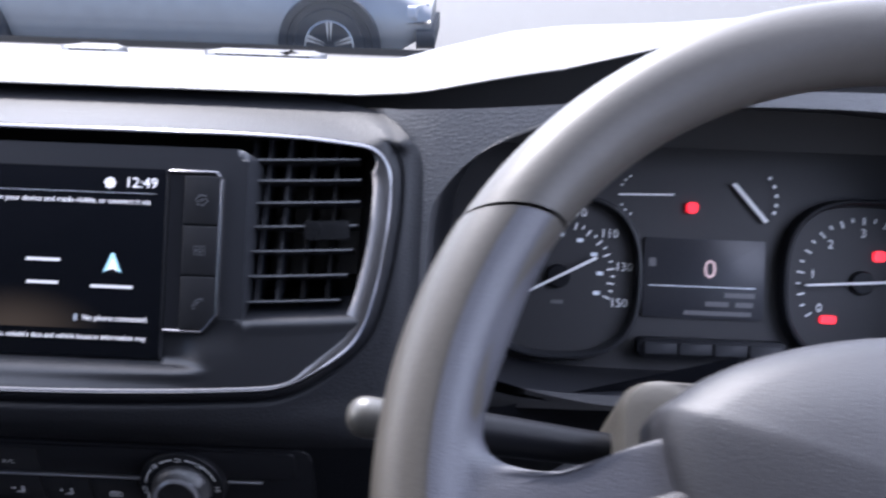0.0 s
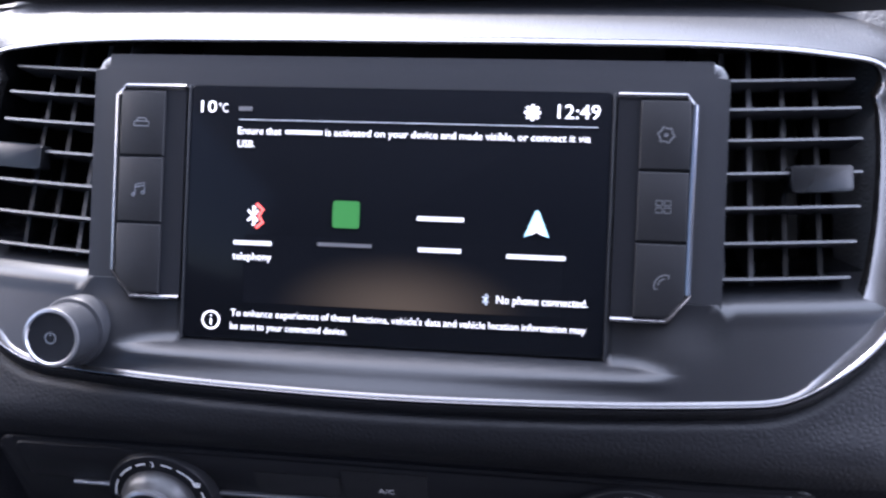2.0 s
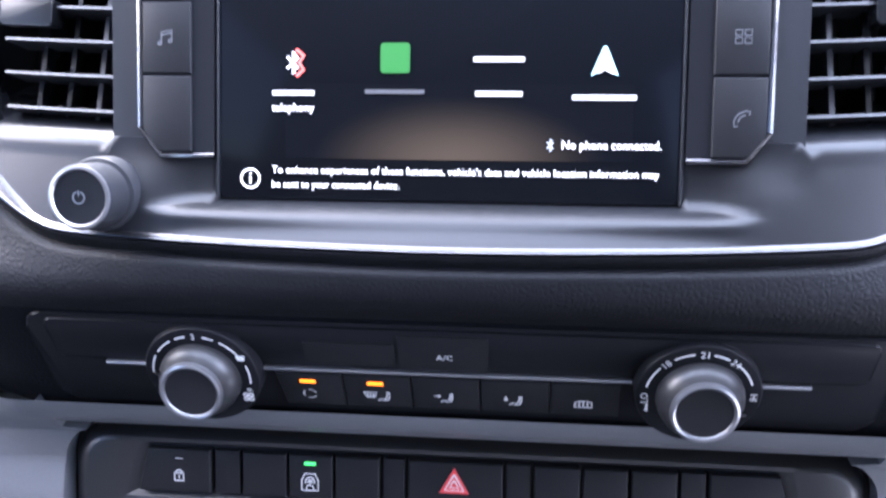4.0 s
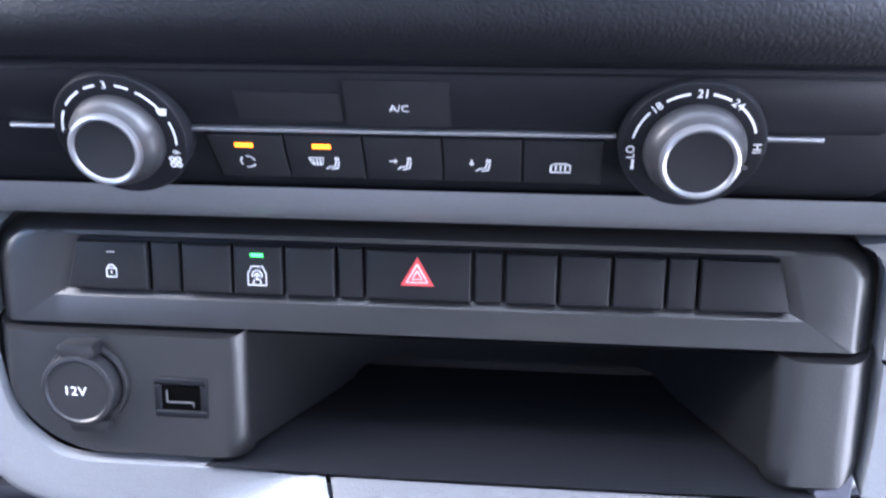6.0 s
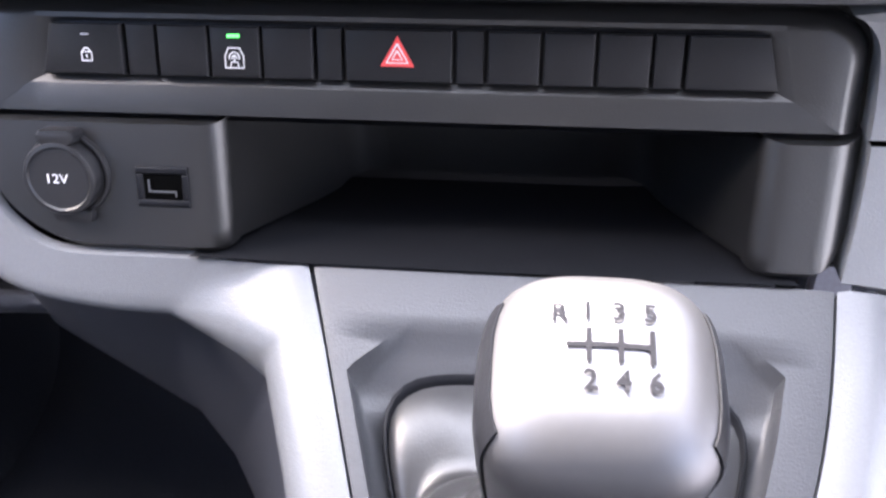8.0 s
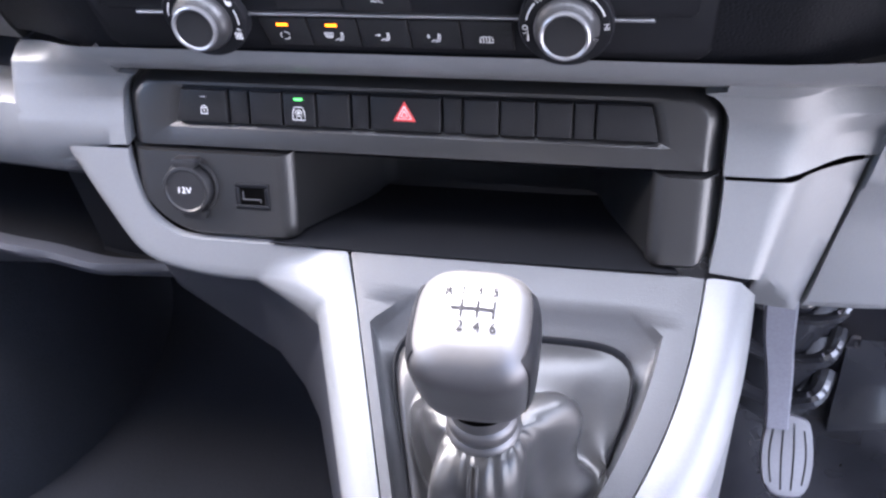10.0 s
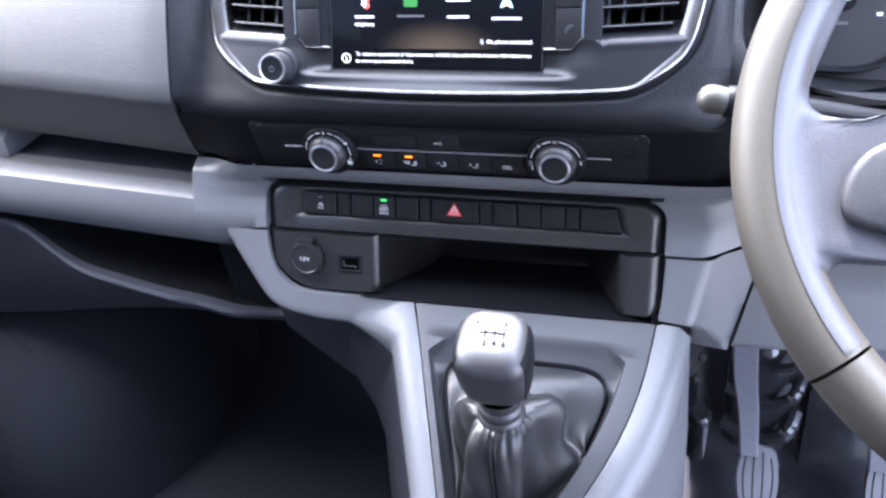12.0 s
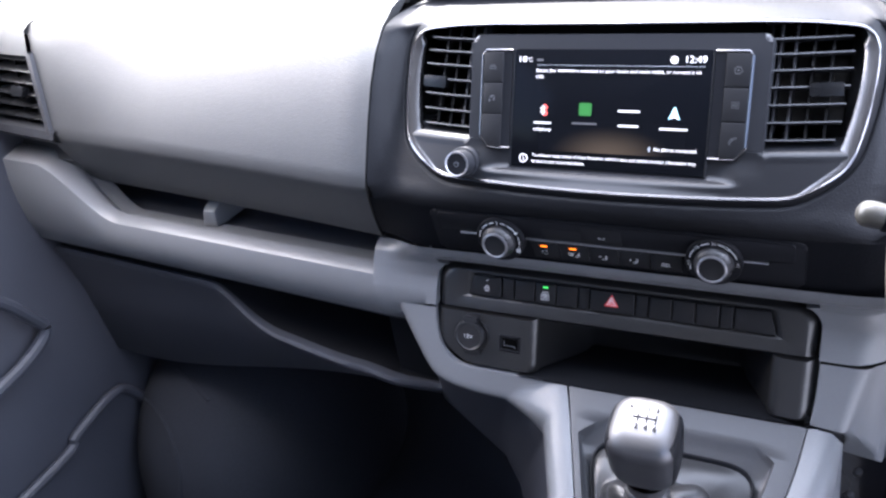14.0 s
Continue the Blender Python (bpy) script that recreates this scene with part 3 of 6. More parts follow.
def side_buttons(s, icons):
    """A column of three black keys in a bright U-shaped frame, beside the glass."""
    x0, x1 = 0.0815, 0.1085
    zt, zb = on_glass(0, 0.7955)[1], on_glass(0, 0.7215)[1]
    k = part("key_column", slab([(s * x0, zb), (s * (x1 - 0.006), zb), (s * x1, zb + 0.008), (s * x1, zt - 0.003), (s * (x1 - 0.002), zt), (s * x0, zt)], SM, 0.0018, -0.002), PANEL, centre)
    frame_pts = [(x0, zt), (x1 - 0.003, zt), (x1, zt - 0.003), (x1, zb + 0.010), (x1 - 0.0075, zb), (x0, zb)]
    line = smooth_line([Vector((a, b)) for a, b in frame_pts], 1)
    part("chrome_frame", tube([SM @ Vector((s * p.x, p.y, 0.0016)) for p in line], 0.0012, 8), CHROME, centre, "bright chrome edging")
    cuts = [zt - 0.0012, on_glass(0, 0.771)[1], on_glass(0, 0.7475)[1], zb + 0.0012]
    for i in range(3):
        hi, lo = cuts[i] - 0.0004, cuts[i + 1] + 0.0004
        a, b = s * 0.0895, s * 0.1072
        if i == 2:
            out = [(a, lo), (s * 0.1015, lo), (b, lo + 0.0075), (b, hi), (a, hi)]
        else:
            out = [(a, lo), (b, lo), (b, hi), (a, hi)]
        key = part("key", slab(out, SM, 0.0028, 0.0, bevel=0.0005), BUTTON, centre)
        if icons[i]:
            icons[i](SM @ Matrix.Translation((s * 0.0985, (hi + lo) / 2, 0.0031)), key)


def icon_car(m, p):
    part("pictogram", strokes([[(-0.003, -0.0012), (0.003, -0.0012), (0.003, 0.0004), (0.0022, 0.0006), (0.0015, 0.0018), (-0.0015, 0.0018), (-0.0022, 0.0006), (-0.003, 0.0004), (-0.003, -0.0012)], [(-0.0022, 0.0006), (0.0022, 0.0006)]], m, 0.00035), STRIP, p)


def icon_note(m, p):
    part("pictogram", strokes([[(-0.0016, -0.002), (-0.0016, 0.0018), (0.0022, 0.0026), (0.0022, -0.0012)], [(-0.0016, 0.0008), (0.0022, 0.0016)], arc(-0.0022, -0.002, 0.0006, 0, 360, 8), arc(0.0016, -0.0012, 0.0006, 0, 360, 8)], m, 0.0004), STRIP, p)


def icon_gear(m, p):
    part("pictogram", strokes([arc(0, 0, 0.0024, a, a + 40, 5) for a in range(0, 360, 60)] + [arc(0, 0, 0.0029, a - 12, a + 12, 3) for a in range(50, 410, 60)] + [arc(0, 0, 0.0005, 0, 360, 8)], m, 0.00045), STRIP, p)


def icon_squares(m, p):
    part("pictogram", strokes([[(x - 0.0011, y - 0.0009), (x + 0.0011, y - 0.0009), (x + 0.0011, y + 0.0009), (x - 0.0011, y + 0.0009), (x - 0.0011, y - 0.0009)] for x in (-0.0015, 0.0015) for y in (-0.0013, 0.0013)], m, 0.00035), STRIP, p)


def icon_phone(m, p):
    part("pictogram", strokes([arc(0.0022, -0.0022, 0.0044, 100, 170, 10), arc(0.0018, -0.0018, 0.0026, 95, 175, 8), [(0.0014, 0.0022), (0.003, 0.002), (0.0028, 0.0008)], [(-0.0022, -0.0014), (-0.002, -0.0030), (-0.0008, -0.0028)]], m, 0.0005), STRIP, p)


side_buttons(-1, (icon_car, icon_note, None))
side_buttons(1, (icon_gear, icon_squares, icon_phone))


# ---- what the screen shows ----
def glass_text(words, x, z, size, mat=None, width=0.0, align="LEFT"):
    a, b = on_glass(x, z)
    return lettering("screen_text", words, SM @ Matrix.Translation((a, b, 0.0015)), size, mat or GLOW_WHITE, centre, width, align)


def glass_bar(x0, x1, z, h, mat):
    b, h = on_glass(0, z)[1], h * 0.62
    part("screen_bar", slab([(x0, b - h / 2), (x1, b - h / 2), (x1, b + h / 2), (x0, b + h / 2)], SM, 0.0017, 0.0013), GLOW_WORD if mat is GLOW_WHITE else mat, centre, smooth=False)


glow_m = SM @ Matrix.Translation((*on_glass(0.004, 0.7212), 0.0))
part("screen_backdrop", box(-0.060, 0.0, 0.060, 0.026, glow_m, 0.00135, 0.0010), SCREENGLOW, centre, "dim warm glow at the foot of the picture")
glass_text("10", -0.0752, 0.7888, 0.0046, width=0.0062)
glass_text("°C", -0.0680, 0.7885, 0.0034, width=0.0034)
glass_bar(-0.0604, -0.0552, 0.7886, 0.0026, GLOW_GREY)
glass_text("12:49", 0.0752, 0.7895, 0.0052, width=0.0152, align="RIGHT")
cog = []
for a in range(8):
    for o, r in ((-0.30, 0.0021), (-0.16, 0.0030), (0.16, 0.0030), (0.30, 0.0021)):
        cog.append((r * math.cos(a * math.pi / 4 + o), r * math.sin(a * math.pi / 4 + o)))
part("screen_symbol", slab(cog, SM @ Matrix.Translation((*on_glass(0.0508, 0.7893), 0.0)), 0.0017, 0.0013), GLOW_WHITE, centre)
glass_bar(-0.0600, 0.0745, 0.7848, 0.0003, GLOW_LINE)
glass_text("Ensure that", -0.0602, 0.7808, 0.0027, width=0.0168)
glass_bar(-0.0418, -0.0276, 0.7808, 0.0024, GLOW_WHITE)
glass_text("is activated on your device and made visible, or connect it via", -0.0262, 0.7808, 0.0027, width=0.0982)
glass_text("USB.", -0.0602, 0.7762, 0.0027, width=0.0066)
zb = 0.7515
mk = SM @ Matrix.Translation((*on_glass(-0.0530, zb), 0.0016))
part("screen_symbol", strokes([[(-0.0022, 0.002), (0.0016, -0.0018), (0.0, -0.0038), (0.0, 0.0038), (0.0016, 0.0018), (-0.0022, -0.002)]], mk, 0.0008), GLOW_WHITE, centre)
part("screen_symbol", strokes([[(0.0010, 0.0046), (0.0036, 0.0024), (0.0020, 0.0), (0.0036, -0.0024), (0.0010, -0.0046)]], mk @ Matrix.Translation((0, 0, -0.0001)), 0.0012), GLOW_RED, centre)
glass_bar(-0.0604, -0.0456, 0.7420, 0.0026, GLOW_WHITE)
glass_text("telephony", -0.0530, 0.7372, 0.0028, width=0.0152, align="CENTER")
part("screen_symbol", box(-0.0051, -0.0051, 0.0051, 0.0051, SM @ Matrix.Translation((*on_glass(-0.0172, 0.7530), 0.0)), 0.0017, 0.0013, r=0.0012), GLOW_GREEN, centre)
glass_bar(-0.0276, -0.0070, 0.7425, 0.0022, GLOW_GREY)
glass_bar(0.0098, 0.0272, 0.7526, 0.0026, GLOW_WHITE)
glass_bar(0.0106, 0.0266, 0.7420, 0.0026, GLOW_WHITE)
ma = SM @ Matrix.Translation((*on_glass(0.0540, 0.7515), 0.0))
part("screen_symbol", slab([(-0.0046, -0.0042), (0.0, -0.0022), (0.0046, -0.0042), (0.0006, 0.0055), (-0.0006, 0.0055)], ma, 0.0017, 0.0013), GLOW_BLUE, centre)
part("screen_symbol", slab([(-0.0022, -0.0034), (0.0, -0.0022), (0.0028, -0.0036), (0.0002, 0.0028)], ma, 0.0019, 0.0013), GLOW_WHITE, centre)
glass_bar(0.0434, 0.0648, 0.7410, 0.0026, GLOW_WHITE)
part("screen_symbol", strokes([[(-0.0012, 0.0011), (0.0009, -0.001), (0.0, -0.0021), (0.0, 0.0021), (0.0009, 0.001), (-0.0012, -0.0011)]], SM @ Matrix.Translation((*on_glass(0.0365, 0.7262), 0.0016)), 0.0004), GLOW_LINE, centre)
glass_text("No phone connected.", 0.0734, 0.7262, 0.0029, width=0.0330, align="RIGHT")
mi = SM @ Matrix.Translation((*on_glass(-0.0683, 0.7146), 0.0016))
part("screen_symbol", strokes([arc(0, 0, 0.0033, 0, 360, 24), [(0, -0.0018), (0, 0.0006)], [(0, 0.0014), (0, 0.0020)]], mi, 0.0006), GLOW_WHITE, centre)
glass_text("To enhance experiences of these functions, vehicle's data and vehicle location information may", -0.0604, 0.7174, 0.0026, width=0.1334)
glass_text("be sent to your connected device.", -0.0604, 0.7128, 0.0026, width=0.0452)


# ---- air vents ----
def ring_side(z):
    """How far out the chrome leaves room for the slats at a height."""
    side = sorted((abs(v.y - z), v.x - ring_width(v)) for v in RING if v.x > 0.14 and 0.70 < v.y < 0.806)
    return min(side[0][1], side[1][1])


def centre_vent(s, label):
    v = empty("air_vent", (s * 0.152, 0.45, 0.727), label, "air vent", "centre air vents")
    x0, x1 = 0.1185, 0.183
    z0, z1 = 0.7275, 0.8035

    def depth(x, z):
        return ring_depth(x, z) + 0.004

    back = [[(s * x, depth(x, z) + 0.055, z) for z in (z0 - 0.012, z1 + 0.004)] for x in (x0 - 0.012, x1 + 0.012)]
    part("housing_back", grid(back), VENT, v)
    for xa, d0 in ((x0 - 0.001, 0.0), (x1 + 0.006, 0.004)):
        part("housing_side", grid([[(s * xa, depth(xa, z) + d, z) for z in (z0 - 0.004, z1 + 0.003)] for d in (d0, 0.056)]), VENT, v)
    part("housing_top", grid([[(s * x, depth(x, z1) + d, z1 + 0.002) for x in (x0 - 0.006, x1 + 0.006)] for d in (0.0, 0.056)]), VENT, v)
    part("housing_floor", grid([[(s * x, depth(x, z0) + d, z0 - 0.001) for x in (x0 - 0.006, x1 + 0.006)] for d in (0.004, 0.056)]), VENT, v)
    for z in (0.7330, 0.7438, 0.7546, 0.7654, 0.7760, 0.7860, 0.7955):
        xr = min(x1 - 0.006, ring_side(z) - 0.0065)
        rows = []
        for x in spread(x0 + 0.0004, xr, 8):
            y = depth(x, z) + 0.002
            rows.append([(s * x, y + 0.013, z - 0.0062), (s * x, y + 0.0008, z + 0.0007), (s * x, y, z), (s * x, y + 0.0008, z - 0.0007), (s * x, y + 0.013, z - 0.0076)])
        part("slat", grid(rows), VENTEDGE, v, angle=60)
    for x in (0.1238, 0.1345, 0.1475, 0.1605):
        rows = []
        for z in (z0, z1 + 0.002):
            y = depth(x, z) + 0.013
            rows.append([(s * (x - 0.0009), y + 0.03, z), (s * (x - 0.0009), y, z), (s * (x + 0.0009), y, z), (s * (x + 0.0009), y + 0.03, z)])
        part("vane", grid(rows), VENTEDGE if x < 0.14 else VENT, v)
    y = depth(0.155, 0.767)
    part("tab", box(-0.0118, -0.0048, 0.0118, 0.0052, face_at(s * (0.1590 if s > 0 else 0.1640), y + 0.001, 0.7632, 24, 9 * s), 0.0020, -0.004, r=0.0012, bevel=0.0008), VENT, v)
    return v


centre_vent(-1, "black slatted air vent beside the screen")
centre_vent(1, "black slatted air vent beside the dials")

# ---- power knob ----
pk = part("power_knob", box(-0.002, -0.002, 0.002, 0.002, face_at(-0.1205, 0.3735, 0.7115, 20, 0), 0.001, -0.006), SATIN, centre, "round dark volume knob with bright edge")
KM = face_at(-0.1205, 0.3735, 0.7115, 20, 0)
KR = 0.87
part("knob_body", lathe([(r * KR, h * KR) for r, h in ((0.0155, -0.012), (0.0155, 0.0), (0.0148, 0.0015), (0.0132, 0.002), (0.0130, 0.015), (0.0124, 0.0165))], KM, 40), SATIN, pk)
part("knob_ring", lathe([(r * KR, h * KR) for r, h in ((0.0126, 0.0155), (0.0123, 0.0172), (0.0112, 0.0175), (0.0106, 0.0168))], KM, 40), RINGCHROME, pk, "bright ring")
part("knob_face", lathe([(r * KR, h * KR) for r, h in ((0.0108, 0.0168), (0.006, 0.0164), (0.0, 0.0163))], KM, 40), PANEL, pk)
part("pictogram", strokes([arc(0, 0, 0.002, 110, 430, 16), [(0, 0.0006), (0, 0.0024)]], KM @ Matrix.Translation((0, 0, 0.0150)), 0.0005), STRIP, pk)

# ---- lower fascia and grey band ----
rows = []
for x in spread(-0.2190, 0.40, 60):
    zb = 0.6120 - 0.004 * ramp(x, 0.15, 0.25)
    zt = 0.6690 + 0.0125 * ramp(x, 0.200, 0.212)
    col = [(x - joint_slant(z) * ramp(-x, 0.170, 0.2190), fascia_face(x, z), z) for z in (zt, zt * 0.6 + zb * 0.4, zt * 0.25 + zb * 0.75, zb)]
    rows.append(col + [(col[-1][0], col[-1][1] + 0.012, zb - 0.003)])
part("lower_fascia", grid(rows), FASCIA, dash)

def band_column(x):
    """The band under the fascia."""
    b = 0.10 * max(0.0, x - 0.19)
    return [(x, 0.3745 + b, 0.618), (x, 0.376 + b, 0.610), (x, 0.383 + b, 0.601), (x, 0.390 + b, 0.5955), (x, 0.402 + b, 0.594)]


part("grey_band", grid([band_column(x) for x in spread(-0.1705, 0.30, 36)]), GREY, dash, "mid-grey grained plastic")
# black sheet behind the split, coloured as the shade inside it
part("split_backing", box(0.165, 0.460, 0.300, 0.560, face_at(0, 0.408, 0), 0.0, -0.004), GAP, dash)

# the band's passenger end: one skin from the fascia down to the split, ending in a wall beside the shelf
NEAR = [(0.3745, 0.618), (0.376, 0.610), (0.383, 0.601), (0.3895, 0.590), (0.3893, 0.5865), (0.3887, 0.5815), (0.388, 0.576), (0.379, 0.562), (0.3745, 0.551), (0.3765, 0.5495), (0.41, 0.549)]
FAR = [(0.4090, 0.6010), (0.4020, 0.5995), (0.3945, 0.596), (0.3895, 0.588), (0.3874, 0.5845), (0.3855, 0.5808), (0.3832, 0.5768), (0.3758, 0.563), (0.3744, 0.5485), (0.3764, 0.535), (0.3836, 0.5215)]


def finer(line):
    """Points added between those of a section, where it passes the switch panel's corner."""
    out = []
    for i, (p, q) in enumerate(zip(line, line[1:])):
        for k in range(5 if 1 < i < 7 else 1):
            out.append((p[0] + (q[0] - p[0]) * k / 5, p[1] + (q[1] - p[1]) * k / 5) if 1 < i < 7 else p)
    return out + [line[-1]]


def rim_fit(z):
    """How far the skin draws back from, or reaches over, the switch panel's rounded corner."""
    if z > 0.5940:
        return 0.0
    s = min(0.98, max(0.0, (z - 0.5730) / 0.0208))
    c = math.sqrt(1 - s * s)
    return 0.1528 + 0.0193 * c * (1 + 0.10 * c) - 0.1705


rows = []
for x in spread(-0.1705, -0.2440, 18):
    t = ramp(-x, 0.176, 0.238)
    e = 1 - ramp(-x, 0.1705, 0.190)
    rows.append([(x - e * rim_fit(z0), y0 + (y1 - y0) * t, z0 + (z1 - z0) * t) for (y0, z0), (y1, z1) in zip(finer(NEAR), finer(FAR))])
rows.insert(0, [(x, y + 0.012, z) for x, y, z in rows[0]])
NF = len(rows) - 1
for dx, dy in ((0.0012, 0.0006), (0.0018, 0.002), (0.0020, 0.10)):
    rows.append([(-0.2440 - dx * (z > 0.570), y + dy * (z > 0.570), z) for x, y, z in rows[NF]])
part("side_wing", grid(rows), GREY, dash, "mid-grey grained plastic", angle=60)

rows = []
for x in spread(0.1705, 0.27, 12):
    b = 0.026 * ramp(x, 0.198, 0.246) + 0.1 * max(0.0, x - 0.246)
    e = 1 - ramp(x, 0.1705, 0.190)
    side = [(0.3745 + b, 0.618), (0.376 + b, 0.610), (0.383 + b, 0.6012), (0.3895 + b * 0.8, 0.590), (0.3893 + b * 0.7, 0.5865), (0.3887 + b * 0.6, 0.5815), (0.388 + b * 0.5, 0.576), (0.379 + b * 0.95, 0.562), (0.3745 + b * 0.95, 0.551), (0.3765 + b * 0.95, 0.5495), (0.41, 0.549)]
    rows.append([(x + e * rim_fit(z), y, z) for y, z in finer(side)[2:]])
rows.insert(0, [(x, y + 0.012, z) for x, y, z in rows[0]])
part("side_wing", grid(rows), GREY, dash, "mid-grey grained plastic")

# ---- climate panel ----
climate = empty("climate_control_panel", (0, 0.39, 0.62), "black heater control panel with two silver-rimmed knobs", "control panel")
CLEAN = math.degrees(math.atan2(-0.25, 1.0))
CM = face_at(0.0, fascia_y(0.643) + 0.0015, 0.643, CLEAN)


def clim(z):
    return (z - 0.643) / math.cos(radians(CLEAN))


part("panel_body", slab(rounded(-0.1585, clim(0.6185), 0.1585, clim(0.6675), 0.008), CM, 0.0022, -0.006, bevel=0.0012), PANEL, climate)
part("upper_step", box(-0.150, clim(0.6455), 0.150, clim(0.6655), CM, 0.0034, 0.0, r=0.003, bevel=0.0008), PANEL, climate)
for a, b in ((-0.1315, -0.112), (-0.070, 0.0685), (0.1115, 0.1315)):
    part("silver_line", box(a, clim(0.6428), b, clim(0.6442), CM, 0.0045, 0.0, bevel=0.0006), STRIP, climate, "satin silver line")
part("button", box(-0.0165, clim(0.6462), 0.0165, clim(0.6635), CM, 0.0042, 0.0, r=0.0006, bevel=0.0005), BUTTON, climate)
part("button", box(-0.052, clim(0.6475), -0.018, clim(0.6585), CM, 0.0038, 0.0, r=0.0006, bevel=0.0005), BUTTON, climate)
lettering("button_text", "A/C", CM @ Matrix.Translation((0.0005, clim(0.6535), 0.0043)), 0.0026, WHITE, climate, 0.0062, "CENTER")


def seat_figure(dx, dy):
    return [arc(dx + 0.0016, dy + 0.0026, 0.0006, 0, 360, 8), [(dx + 0.0012, dy + 0.0016), (dx + 0.0005, dy - 0.0008), (dx - 0.0014, dy - 0.0010), (dx - 0.0028, dy - 0.0022)], [(dx + 0.0022, dy + 0.0014), (dx + 0.0014, dy - 0.0016), (dx - 0.0010, dy - 0.0022)]]


def screen_figure(dx, dy):
    return [[(dx - 0.0026, dy + 0.0016), (dx + 0.0026, dy + 0.0016), (dx + 0.0018, dy - 0.0012), (dx - 0.0018, dy - 0.0012), (dx - 0.0026, dy + 0.0016)]] + [[(dx + o, dy + 0.0010), (dx + o, dy - 0.0020)] for o in (-0.0012, 0.0, 0.0012)]


ICONS = [
    [arc(0, 0, 0.0026, a + 10, a + 95, 7) for a in (0, 120, 240)],
    seat_figure(0.0032, -0.0006) + screen_figure(-0.0025, 0.0008),
    seat_figure(0.0012, 0.0) + [[(-0.0042, 0.0016), (-0.0016, 0.0016)], [(-0.0024, 0.0024), (-0.0016, 0.0016), (-0.0024, 0.0008)]],
    seat_figure(0.0012, 0.0) + [[(-0.003, 0.003), (-0.003, 0.0006)], [(-0.0038, 0.0014), (-0.003, 0.0006), (-0.0022, 0.0014)]],
    [[(-0.0034, -0.0018), (-0.0032, 0.0012), (-0.002, 0.002), (0.002, 0.002), (0.0032, 0.0012), (0.0034, -0.0018), (-0.0034, -0.0018)]] + [[(o, -0.001), (o, 0.0014)] for o in (-0.0016, 0.0, 0.0016)],
]
for i in range(5):
    a = -0.0655 + i * 0.0262
    out = [(a + 0.0003, clim(0.6412)), (a + 0.0259, clim(0.6412)), (a + 0.0259, clim(0.6232)), (a + 0.0003 + (0.002 if i == 0 else 0), clim(0.6232))]
    key = part("button", slab(out, CM, 0.0038, 0.0, bevel=0.0005), BUTTON, climate)
    part("pictogram", strokes([[(x * 0.95, y * 0.95) for x, y in l] for l in ICONS[i]], CM @ Matrix.Translation((a + 0.0125, clim(0.6302), 0.0041)), 0.0005), WHITE, key)
    if i < 2:
        part("indicator_light", box(a + 0.0095, clim(0.6365), a + 0.0155, clim(0.6379), CM, 0.0042, 0.003), LED_AMBER, key, "lit amber indicator")


def climate_knob(x, marks, fan):
    m = face_at(x, 0.3736, 0.6408, 5)
    disc = face_at(x + (0.0005 if x < 0 else -0.0005), 0.3650, 0.6424, -4)
    k = part("climate_knob", lathe([(0.0222, -0.016), (0.0222, 0.0006), (0.0216, 0.0016), (0.0204, 0.0018), (0.0120, 0.0016)], disc, 56), PANEL, climate, "round grey control knob with silver ring")
    hub = m @ Matrix.Translation((0, 0, 0.007))
    part("knob_skirt", lathe([(0.0154, -0.004), (0.0154, 0.0052), (0.0149, 0.0074), (0.0136, 0.0092), (0.0126, 0.0108), (0.0121, 0.0125), (0.0117, 0.0134)], hub, 56), KNOB, k)
    part("knob_ring", lathe([(0.0119, 0.0130), (0.0116, 0.0147), (0.0108, 0.0151), (0.0100, 0.0147), (0.0097, 0.0140)], hub, 56), RINGCHROME, k, "satin silver ring")
    part("knob_face", lathe([(0.0098, 0.0141), (0.005, 0.0137), (0.0, 0.0136)], hub, 40), BUTTON, k)
    top = disc @ Matrix.Translation((0, 0, 0.0021))
    for a, b in marks:
        part("scale_line", strokes([arc(0, 0, 0.0186, a, b, 8)], top, 0.0007), WHITE, k)
    for words, ang in fan:
        p = (0.0187 * math.cos(radians(ang)), 0.0187 * math.sin(radians(ang)))
        mt = top @ Matrix.Translation((*p, 0.0002)) @ Matrix.Rotation(radians(ang - 90), 4, "Z")
        lettering("dial_text", words, mt, 0.0026, WHITE, k, 0.0, "CENTER")
    return k, top, hub


LEFT = climate_knob(-0.0915, [(176, 150), (143, 120), (113, 100), (80, 67), (60, 35), (18, -8)], [("3", 90), ("6", -16)])
part("pictogram", strokes([[(x * 0.6, y * 0.6) for x, y in l] for l in screen_figure(0, 0)], LEFT[1] @ Matrix.Translation((0.0164, 0.0094, 0.0002)), 0.0006), WHITE, LEFT[0])
part("pictogram", strokes([arc(dx, dy, 0.0008, 0, 360, 8) for dx in (-0.001, 0.001) for dy in (-0.001, 0.001)], LEFT[1] @ Matrix.Translation((0.0168, -0.0090, 0.0002)), 0.0007), WHITE, LEFT[0])
RIGHT = climate_knob(0.0915, [(170, 140), (122, 100), (80, 62), (50, 18)], [("18", 131), ("21", 90), ("24", 55), ("LO", 184), ("HI", 2)])
part("pictogram", strokes([[(0, -0.0016), (0, 0.0016)], [(-0.0006, -0.0016), (0.0006, -0.0016)]], RIGHT[1] @ Matrix.Translation((-0.0176, -0.0058, 0.0002)), 0.0008), WHITE, RIGHT[0])
part("pointer", box(0.0096, -0.0036, 0.0150, -0.0022, RIGHT[2], 0.0098, 0.005), CHROME, RIGHT[0])
